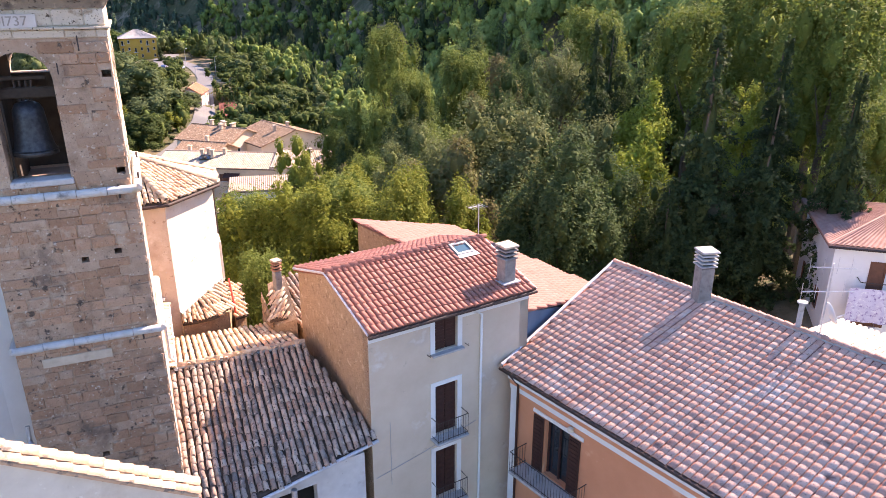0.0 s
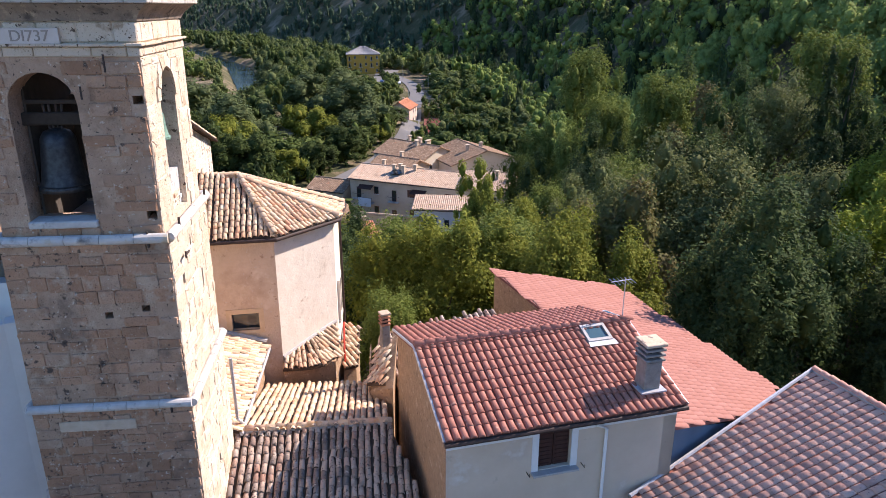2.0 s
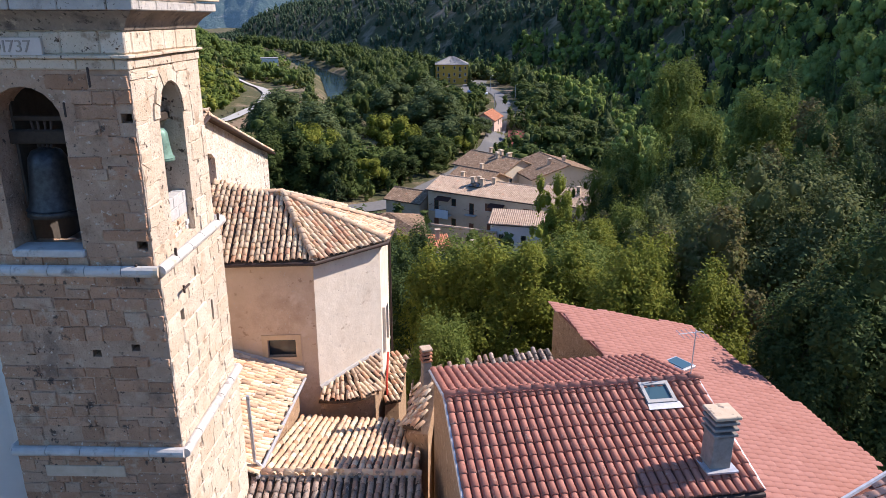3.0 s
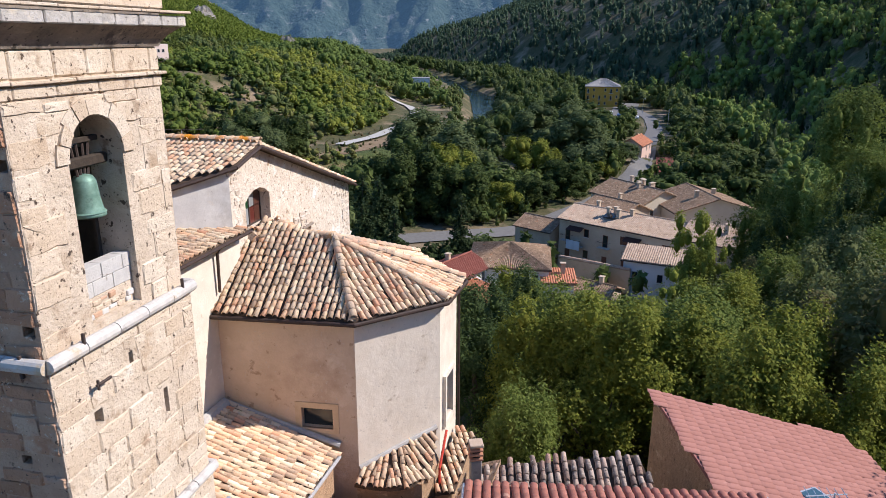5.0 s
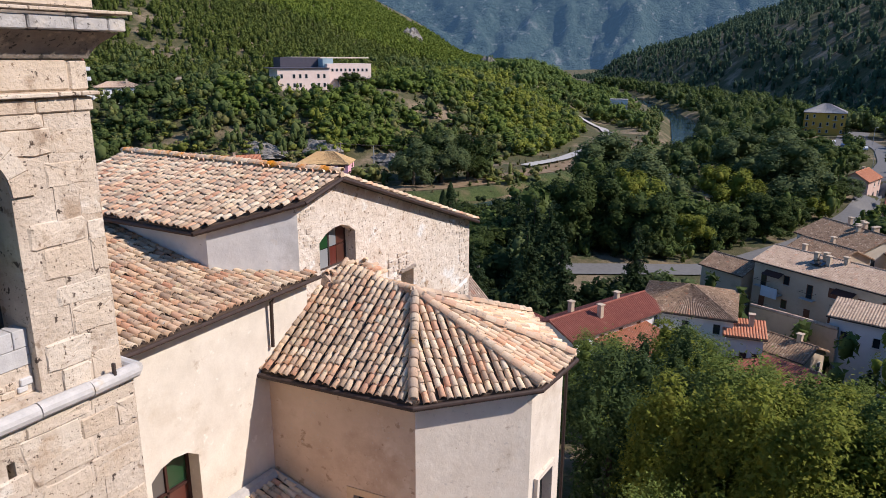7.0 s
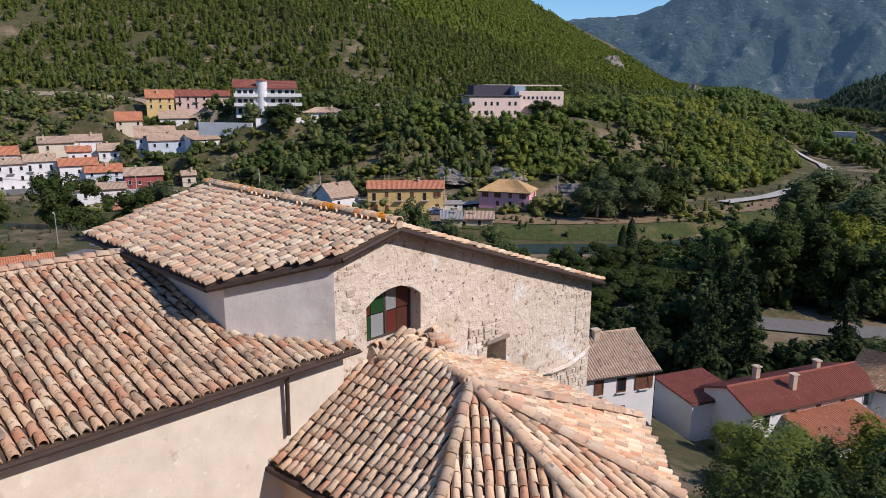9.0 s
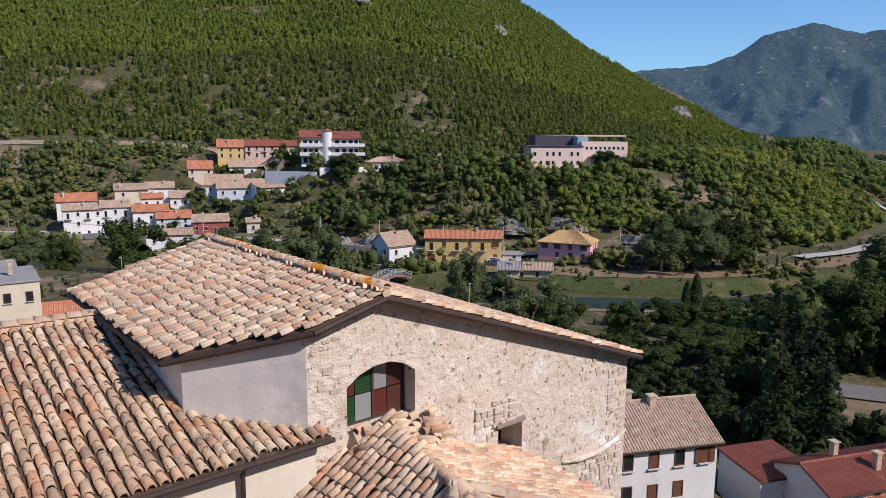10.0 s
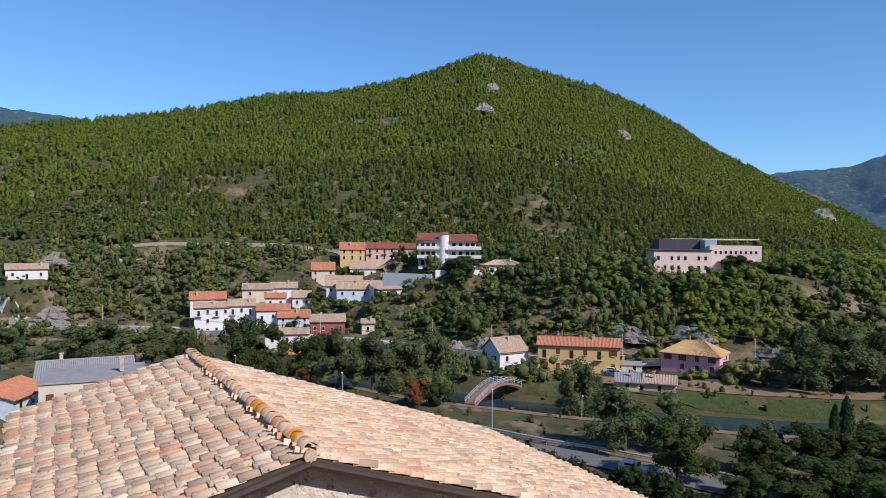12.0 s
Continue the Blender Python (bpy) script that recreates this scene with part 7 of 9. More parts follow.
part("tower_roof", Shape().lathe((-1.2, -4.2, 11.3), [(2.2, 0), (2.0, 0.2), (0.01, 0.9)], 18), M_R_RED, villa)
for z_ in (2.6, 5.8):
    for x_, w_ in ((-6.9, 8.2), (6.4, 12.2)):
        bb = part("balcony", Shape().box((x_, -5.8, z_), (w_, 2.4, 0.25), 0, 0.03).box((x_, -6.95, z_ + 0.6), (w_, 0.14, 1.0), 0, 0.02), M_W_WHITE, villa)
for j in range(3):
    for x_ in (-9, -7, -5, 2.5, 5, 7.5, 9.5):
        window_unit(villa, (x_, -4.5, -0.2 + 3.1 * j), (1, 0), 1.5, 2.1, M_FRAME, M_GLASS, "window", None, None, 0.03)
wl = empty("retaining_wall", "pale terrace retaining wall below the villa", "wall")
for (ax, ay), (bx, by), z0_, z1_ in (((-208, 152), (-204, 172), 8, 11), ((-204, 172), (-196, 181), 7, 10), ((-226, 140), (-209, 151), 7, 9.5)):
    part("wall_section", wall_shape((ax, ay, 0), (bx - ax, by - ay), rect(0, math.hypot(bx - ax, by - ay), z0_ - 2, z1_), [], 0.5), M_W_WHITE, wl)

# footbridge over the river
fb = empty("footbridge", "arched footbridge with red deck and pale blue railings", "bridge")
fa, fbp = Vector((-115.2, 109.0, -11.6)), Vector((-122.4, 125.8, -10.6))
deck = []
for i in range(13):
    t = i / 12
    p = fa.lerp(fbp, t) + Vector((0, 0, 2.2 * math.sin(math.pi * t)))
    deck.append(p)
dv = (fbp - fa).normalized().cross(Vector((0, 0, 1)))
sd = Shape()
for p in deck:
    sd.V += [tuple(p - dv * 1.3), tuple(p + dv * 1.3), tuple(p + dv * 1.3 - Vector((0, 0, 0.5))), tuple(p - dv * 1.3 - Vector((0, 0, 0.5)))]
for i in range(12):
    sd.F += [(4 * i + k_, 4 * i + (k_ + 1) % 4, 4 * i + 4 + (k_ + 1) % 4, 4 * i + 4 + k_) for k_ in range(4)]
part("deck", sd, mat("rusty_deck", (0.22, 0.11, 0.085), (0.3, 0.16, 0.125), 1.5, 0.85, 0.3, 8, (0.36, 0.26, 0.21), 0.6, 0.56), fb)
M_RAILB = mat("pale_blue_rail", (0.4, 0.5, 0.56), (0.46, 0.56, 0.62), 2, 0.5, 0.0)
for sgn in (-1, 1):
    for hh in (0.4, 0.75, 1.1):
        part("rail", Shape().tube([p + dv * 1.25 * sgn + Vector((0, 0, hh)) for p in deck], 0.04, 5), M_RAILB, fb)
    for p in deck:
        part("post", Shape().tube([p + dv * 1.25 * sgn, p + dv * 1.25 * sgn + Vector((0, 0, 1.15))], 0.06, 5), M_RAILB, fb)

# ---- the ground sheet, river and roads ----
NG = 300
q = np.linspace(-1, 1, NG)
gx = -70 + 330 * q + 4300 * q ** 9
gy = 120 + 330 * q + 4300 * q ** 9
GX, GY = np.meshgrid(gx, gy)
GZ = land(GX, GY)
k = np.arange((NG - 1) * NG).reshape(NG - 1, NG)[:, :NG - 1].ravel()
ground = tagged(new("ground", mesh_np("ground", np.c_[GX.ravel(), GY.ravel(), GZ.ravel()], np.c_[k, k + 1, k + NG + 1, k + NG], M_GROUND)),
                "green and dry scrubby valley ground with wooded slopes", "ground", kind="structure")
ground.data.polygons.foreach_set("use_smooth", [True] * len(ground.data.polygons))


def strip(name, line, width, m, lift, label, cat, kind="structure", step=4.0, flat=None):
    """A ribbon that follows the ground along a line of points."""
    pts = []
    for (x1, y1), (x2, y2) in zip(line, line[1:]):
        n = max(1, int(math.hypot(x2 - x1, y2 - y1) / step))
        pts += [(x1 + (x2 - x1) * i / n, y1 + (y2 - y1) * i / n) for i in range(n)]
    pts.append(line[-1])
    P = np.array(pts)
    for _ in range(3):
        P[1:-1] = (P[:-2] + 2 * P[1:-1] + P[2:]) / 4
    T = np.gradient(P, axis=0)
    T /= np.linalg.norm(T, axis=1)[:, None]
    Nn = np.c_[-T[:, 1], T[:, 0]]
    cols = [P + Nn * width * s for s in (-0.5, -0.33, -0.17, 0, 0.17, 0.33, 0.5)]
    zs = [np.full(len(P), flat) if flat is not None else land(c[:, 0], c[:, 1]) for c in cols]
    V = np.concatenate([np.c_[c, z + lift] for c, z in zip(cols, zs)])
    n = len(P)
    i = np.arange(n - 1)
    F = np.concatenate([np.c_[a * n + i + 1, a * n + i, (a + 1) * n + i, (a + 1) * n + i + 1] for a in range(6)])
    return tagged(new(name, mesh_np(name, V, F, m)), label, cat, kind=kind)


M_SOIL = mat("pale_eroded_soil", (0.27, 0.205, 0.14), (0.38, 0.31, 0.225), 0.4, 1.0, 0.8, 2, (0.1, 0.1, 0.04), 0.16, 0.55, bdist=0.3)
strip("water", RIVER[1:], 14, M_WATER, 0.0, "dark blue-green river between grassy banks", "river", flat=-13.6)


def offset(line, w):
    P = np.array(line, float)
    T = np.gradient(P, axis=0)
    T /= np.linalg.norm(T, axis=1)[:, None]
    return [tuple(p) for p in P + np.c_[-T[:, 1], T[:, 0]] * w]


strip("grass_bank", offset(RIVER[5:10], 12), 6, M_GRASS, 0.1, "bright green grassy bank along the river", "grass")
strip("dry_bank", offset(RIVER[5:10], 20), 9, M_DRY, 0.15, "dry brown grass strip above the river", "grass")
strip("near_bank", offset(RIVER[4:9], -11), 8, M_DRY, 0.1, "dry mown grass along the near river bank", "grass")
ROAD = [(-140, 70), (-104, 88), (-81, 100), (-63, 111), (-51, 117), (-40, 124), (-27, 134), (-16, 142.5), (-6.3, 150.5), (5, 172), (15.5, 205), (18.5, 228), (21.5, 262), (25, 291), (25, 327), (16, 390)]
strip("road", ROAD, 5.6, M_ASPHALT, 0.25, "grey asphalt valley road", "road", step=3.0)
strip("railway", offset(RIVER[1:7], 40), 5, M_PALEROAD, 0.5, "pale railway bed along the foot of the hill", "railway")
strip("curved_railway", [(-75, 224), (-70, 247), (-71, 287), (-78, 326), (-90, 356), (-112, 375), (-150, 385)], 4.2, M_PALEROAD, 0.6, "pale curving railway line on the valley side", "railway")
strip("hill_road", [(-345, 60), (-330, 105), (-300, 140), (-262, 150), (-225, 178), (-205, 215), (-185, 262), (-170, 330)], 6, M_SOIL, 0.3, "pale road cut along the wooded hill", "road")
strip("car_park", [(9, 326), (14, 360), (17, 400)], 11, M_ASPHALT, 0.2, "grey asphalt car park before the yellow building", "car park")
# Wide unseen ground, added to bounce warm sunlight onto the shaded walls.
strip("paving", [(6, -75), (6, 14.5)], 56, M_PAVE, 0.1, "unseen stone ground added to bounce warm light onto walls", "pavement")

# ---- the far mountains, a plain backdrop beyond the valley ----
M_FAR = mat("hazed_mountain", (0.02, 0.042, 0.036), (0.05, 0.075, 0.06), 0.05, 1.0, 1.0, 0.06, (0.22, 0.215, 0.2), 0.012, 0.6, bdist=18, layers=[((0.2, 0.2, 0.185), 0.035, 0.62, 0.06)])
# Aerial haze is put into the material as a faint blue emission.
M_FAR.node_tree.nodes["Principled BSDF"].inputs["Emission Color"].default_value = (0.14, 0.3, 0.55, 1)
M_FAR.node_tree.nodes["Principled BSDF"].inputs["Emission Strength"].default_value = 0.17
FAR = [(-5, 7.6), (2, 8.0), (8, 7.6), (12, 8.2), (15, 7.9), (18, 7.3), (20.6, 7.0), (22.5, 7.6), (23.5, 7.9), (25, 7.5), (26.6, 7.2), (28, 6.1), (30.4, 5.2), (34.3, 5.0), (38, 4.6), (46, 4), (70, 5), (84, 7.2), (88, 8.4),
       (93, 8.7), (100, 8.2), (115, 7)]
V, F = [], []
nb, nr = 420, 70
for i in range(nb):
    th = -5 + 120 * i / (nb - 1)
    el = np.interp(th, [p[0] for p in FAR], [p[1] for p in FAR])
    for j in range(nr):
        u = j / (nr - 1)
        r = 2350 + 900 * u
        top = 3250 * math.tan(radians(el)) + 23
        gul = sum(noise.noise(Vector((th * 0.3 * q_, u * 2.6 * q_, 4 * q_))) * 110 / q_ ** 0.8 for q_ in (1, 2.1, 4.3, 8.9))
        z = -40 + (top + 40) * u ** 1.15 + gul * min(1, 4 * u) * (1 - u) ** 0.7 * 0.9 + noise.noise(Vector((th * 1.7, 3, 3))) * 9 * u
        V.append((3 - r * math.sin(radians(th)), 36 + r * math.cos(radians(th)), z))
for i in range(nb - 1):
    F += [(i * nr + j, i * nr + j + 1, (i + 1) * nr + j + 1, (i + 1) * nr + j) for j in range(nr - 1)]
far = tagged(new("backdrop", mesh_np("backdrop", V, F, M_FAR)), "distant mountains beyond the valley with blue haze as a faint glow", "mountain", kind="structure")

# the valley road's guard rail, the railway's poles and the wall below the tracks
M_RAIL = mat("galvanised_rail", (0.42, 0.43, 0.44), (0.5, 0.51, 0.52), 3, 0.5, 0.05, metal=0.4)
gr = empty("guard_rail", "galvanised guard rail along the valley road", "guard rail")
gl = [(x, y) for x, y in offset(ROAD[0:6], 4.0)]
gpts = []
for (x1, y1), (x2, y2) in zip(gl, gl[1:]):
    n = max(1, int(math.hypot(x2 - x1, y2 - y1) / 4))
    gpts += [(x1 + (x2 - x1) * i / n, y1 + (y2 - y1) * i / n) for i in range(n)]
for (x1, y1), (x2, y2) in zip(gpts, gpts[1:]):
    a, b = Vector((x1, y1, height(x1, y1) + 0.95)), Vector((x2, y2, height(x2, y2) + 0.95))
    part("rail", Shape().tube([a, b], 0.13, 6).tube([a - Vector((0, 0, 0.32)), b - Vector((0, 0, 0.32))], 0.1, 6), M_RAIL, gr)
    part("post", Shape().tube([a - Vector((0, 0, 1.1)), a], 0.07, 5), M_RAIL, gr)
for i, (x, y) in enumerate(offset(RIVER[1:8], 44)):
    for k in range(2):
        qx, qy = (offset(RIVER[1:8], 44) + [(x, y)])[min(i + 1, 6)]
        px, py = x + (qx - x) * k / 2, y + (qy - y) * k / 2
        pl_ = empty("catenary_pole", "grey railway catenary pole with an arm", "pole", group="railway poles", at=(px, py, height(px, py)))
        part("mast", Shape().tube([(0, 0, -1), (0, 0, 7.5)], 0.13, 6), M_CONC, pl_)
        part("arm", Shape().tube([(0, 0, 6.6), (1.2, -1.8, 6.9)], 0.05, 5), M_IRON, pl_)
rwl = tagged(new("railway_wall", Shape().mesh("railway_wall", None)), "pale concrete wall below the railway", "wall", kind="structure")
ws = Shape()
wl_ = offset(RIVER[1:6], 36.5)
for (x1, y1), (x2, y2) in zip(wl_, wl_[1:]):
    n = max(1, int(math.hypot(x2 - x1, y2 - y1) / 6))
    for i in range(n):
        ax, ay, bx, by = x1 + (x2 - x1) * i / n, y1 + (y2 - y1) * i / n, x1 + (x2 - x1) * (i + 1) / n, y1 + (y2 - y1) * (i + 1) / n
        wall_shape((ax, ay, 0), (bx - ax, by - ay), [(0, height(ax, ay) - 2), (math.hypot(bx - ax, by - ay), height(bx, by) - 2), (math.hypot(bx - ax, by - ay), height(bx, by) + 1.7), (0, height(ax, ay) + 1.7)], [], 0.5, ws)
rwl.data = ws.mesh("railway_wall", M_PALEROAD)
uw = Shape()
for (x1, y1), (x2, y2) in (((-319, 58), (-318, 82)),):
    wall_shape((x1, y1, 0), (x2 - x1, y2 - y1), rect(0, math.hypot(x2 - x1, y2 - y1), 8, 12.4), [], 0.6, uw)
tagged(new("road_wall", uw.mesh("road_wall", M_PALEROAD)), "long pale retaining wall of the hill road", "wall", kind="structure")
car(-67, 106.5, 30, M_CAR_W, "white car on the valley road")
for x, y, rz, m in ((-210, 158, 60, M_CAR_B), (-204, 161, 70, M_CAR_W), (-120, 152, 40, M_CAR_W), (-117, 150, 45, M_CAR_B), (14, 300, 90, M_CAR_W), (16, 312, 85, M_CAR_G), (19, 326, 95, M_CAR_W), (12, 334, 80, M_CAR_B), (8, 345, 100, M_CAR_W), (-136, 127, 40, M_CAR_G)):
    car(x, y, rz, m, {M_CAR_W: "white parked car in the valley", M_CAR_B: "dark blue parked car in the valley", M_CAR_G: "grey parked car in the valley"}[m])


def rock(x, y, rx, ry, h, seed):
    """A weathered outcrop of pale rock."""
    g, V, F = height(x, y), [], []
    n, k = 26, 9
    for j in range(k):
        for i in range(n):
            a, u = 6.28319 * i / n, j / (k - 1)
            q = Vector((math.cos(a) * 1.6, math.sin(a) * 1.6, u * 2.2 + seed * 7))
            r = (1 - 0.75 * u ** 1.6) * (1 + 0.45 * noise.noise(q) + 0.25 * noise.noise(q * 2.7))
            V.append((x + math.cos(a) * rx * r, y + math.sin(a) * ry * r, g - 1.5 + (h + 1.5) * u * (1 + 0.25 * noise.noise(q * 1.4))))
    for j in range(k - 1):
        F += [(j * n + i, j * n + (i + 1) % n, (j + 1) * n + (i + 1) % n, (j + 1) * n + i) for i in range(n)]
    F.append(tuple((k - 1) * n + i for i in range(n)))
    tagged(new("rock_outcrop", mesh_py("rock_outcrop", V, F, M_ROCK)), "pale weathered rock outcrop on the slope", "rock")


for i, (x, y, rx, ry, h) in enumerate(((-160, 142, 8, 5, 4), (-167, 136, 5, 4, 3), (-140, 176, 10, 4, 2.5), (-128, 187, 10, 4, 2.5), (-108, 196, 10, 4, 2.5), (-97, 204, 8, 4, 2.5), (-288, 36, 12, 8, 4), (-280, 22, 8, 8, 3.5), (-340, 38, 12, 9, 4), (-455, 330, 10, 9, 7), (-420, 440, 8, 8, 7), (-520, 380, 9, 9, 8), (-300, 520, 12, 9, 9), (-250, 560, 12, 9, 9))):
    rock(x, y, rx, ry, h, i)


def street_lamp(x, y, h):
    """A slim roadside lamp with a short arm."""
    z = height(x, y)
    l = empty("street_lamp", "slim grey street lamp on a steel pole", "street lamp", group="street lamps", at=(x, y, z))
    part("pole", Shape().tube([(0, 0, -0.5), (0, 0, h)], 0.08, 8, [0.1, 0.06]), M_RAIL, l)
    part("arm", Shape().tube([(0, 0, h), (0.5, -0.3, h + 0.15)], 0.04, 6), M_RAIL, l)
    part("lamp_head", Shape().box((0.7, -0.42, h + 0.15), (0.6, 0.26, 0.12), -31, 0.03), M_W_WHITE, l)


for x, y, h in ((-92, 99, 7.5), (-66, 116, 7.0), (-122, 84, 6.5), (-96, 122, 4.5), (-150, 70, 6.5), (20, 270, 7), (30, 300, 7), (22, 345, 7)):
    street_lamp(x, y, h)
# wooden poles and their wires along the slope
wp = [(-262, 20), (-240, 62), (-200, 94), (-160, 124), (-134, 148), (-112, 178), (-94, 214)]
tops = []
for x, y in wp:
    z = height(x, y)
    p_ = empty("utility_pole", "weathered wooden utility pole on the slope", "pole", group="utility poles", at=(x, y, z))
    part("pole", Shape().tube([(0, 0, -1), (0, 0, 9)], 0.16, 6, [0.17, 0.11]), M_WOOD, p_)
    part("crossarm", Shape().box((0, 0, 8.6), (1.4, 0.12, 0.14), 50), M_WOOD, p_)
    tops.append(Vector((x, y, z + 8.7)))
wires = empty("power_line", "sagging power line between the utility poles", "power line")
for a, b in zip(tops, tops[1:]):
    for k in (-0.6, 0.6):
        o = Vector((0.7 * k, -0.7 * k, 0))
        part("wire", Shape().tube([a + o + (b - a) * t - Vector((0, 0, 5.2 * t * (1 - t))) for t in (0, 0.2, 0.4, 0.6, 0.8, 1)], 0.035, 3), M_IRON, wires)

# ---- trees ----
LG = [(0.16, 0.195, 0.018), (0.21, 0.24, 0.026), (0.115, 0.15, 0.017), (0.26, 0.255, 0.036), (0.135, 0.17, 0.02)]
DG = [(0.046, 0.074, 0.017), (0.064, 0.098, 0.021), (0.035, 0.058, 0.015), (0.086, 0.118, 0.027)]
CG = [(0.034, 0.06, 0.021), (0.05, 0.08, 0.026), (0.026, 0.047, 0.018), (0.066, 0.096, 0.031)]
WG = [(0.085, 0.125, 0.045), (0.115, 0.155, 0.055), (0.065, 0.1, 0.035), (0.14, 0.175, 0.06)]
BR = [(0.15, 0.19, 0.055), (0.18, 0.22, 0.065), (0.12, 0.16, 0.045), (0.19, 0.185, 0.065)]
YG = [(0.221, 0.26, 0.0325), (0.26, 0.299, 0.039), (0.169, 0.221, 0.0325)]
RU = [(0.208, 0.091, 0.026), (0.26, 0.117, 0.0325), (0.156, 0.065, 0.0234)]


def leafmat(name, pal, dark=None, big=0.11, grain=2.6):
    """Matt leaves: each clump of the palette, darker patches over whole crowns, gap shade painted as a fine grain."""
    pal = [(r * 1.05, g, b + 0.05 * g) for r, g, b in pal]
    # The last, half-bright layer paints the shade in gaps between leaves.
    return mat(name, pal[0], pal[1], 0.6, 0.8, 0.35, grain, dark or tuple(v * 0.7 for v in pal[2]), big, 0.56, pal, 0.6, leaf=True, spec=0.12, bdist=0.5 / grain,
               layers=[(tuple(v * 1.25 for v in pal[1]), 5.5, 0.6, 0.08), (tuple(v * 0.5 for v in pal[2]), grain, 0.6, 0.1)])


ML_LIGHT, ML_DARK, ML_CON, ML_WIL, ML_BRN, ML_YEL, ML_RUST = (leafmat(n, p) for n, p in (("light_leaves", LG), ("dark_leaves", DG), ("needles", CG), ("silver_leaves", WG), ("dry_leaves", BR), ("yellow_leaves", YG), ("rust_leaves", RU)))
ML_MID = leafmat("green_leaves", [(0.12, 0.17, 0.028), (0.155, 0.205, 0.034), (0.09, 0.135, 0.023), (0.19, 0.23, 0.045)])
M_BARK = mat("bark", (0.07, 0.055, 0.04), (0.12, 0.095, 0.07), 6, 0.95, 0.6, 20)


def leaf_quads(P, Nn, size, rng, tri=True):
    """Small leaf-clump quads at points P with rough normals Nn."""
    n = len(P)
    Nn = Nn + rng.normal(0, 0.5, (n, 3))
    Nn /= np.linalg.norm(Nn, axis=1)[:, None] + 1e-9
    A = np.cross(Nn, rng.normal(0, 1, (n, 3)))
    A /= np.linalg.norm(A, axis=1)[:, None] + 1e-9
    B = np.cross(Nn, A)
    s = size * rng.uniform(0.55, 1.35, (n, 1))
    a, b = A * s, B * s * rng.uniform(0.45, 0.9, (n, 1))
    V = np.stack([P - a, P - b * 0.9 + Nn * s * 0.12, P + a, P + b], 1).reshape(-1, 3)
    if tri:
        V = np.stack([P - a * 1.2 - b * 0.7, P + a * 1.2 - b * 0.7, P + b * 1.5], 1).reshape(-1, 3)
        return V, np.arange(3 * n).reshape(n, 3)
    F = np.arange(4 * n).reshape(n, 4)
    return V, F


def ball():
    """Points and faces of a round shell."""
    bm = bmesh.new()
    bmesh.ops.create_icosphere(bm, subdivisions=1, radius=1.0)
    V, F = np.array([v.co[:] for v in bm.verts]), np.array([[v.index for v in f.verts] for f in bm.faces])
    bm.free()
    return V, F


BALL = ball()


def spire(H, R, rng, sides=6, rings=5, bulge=0.75):
    """A ragged tapering shell."""
    V, F = [], []
    for j in range(rings):
        u = j / rings
        for i in range(sides):
            a = 2 * np.pi * (i + 0.5 * (j % 2)) / sides
            r = R * (min(1, 0.55 + 2.2 * u) * (1 - u) ** bulge) * rng.uniform(0.6, 1.4)
            V.append((r * np.cos(a), r * np.sin(a), H * (0.06 + 0.94 * u) + rng.uniform(-0.04, 0.04) * H))
    V.append((0, 0, H))
    for j in range(rings - 1):
        for i in range(sides):
            p, q = j * sides + i, j * sides + (i + 1) % sides
            F += [(p, q, q + sides), (p, q + sides, p + sides)]
    F += [((rings - 1) * sides + i, (rings - 1) * sides + (i + 1) % sides, rings * sides) for i in range(sides)]
    return np.array(V), np.array(F)


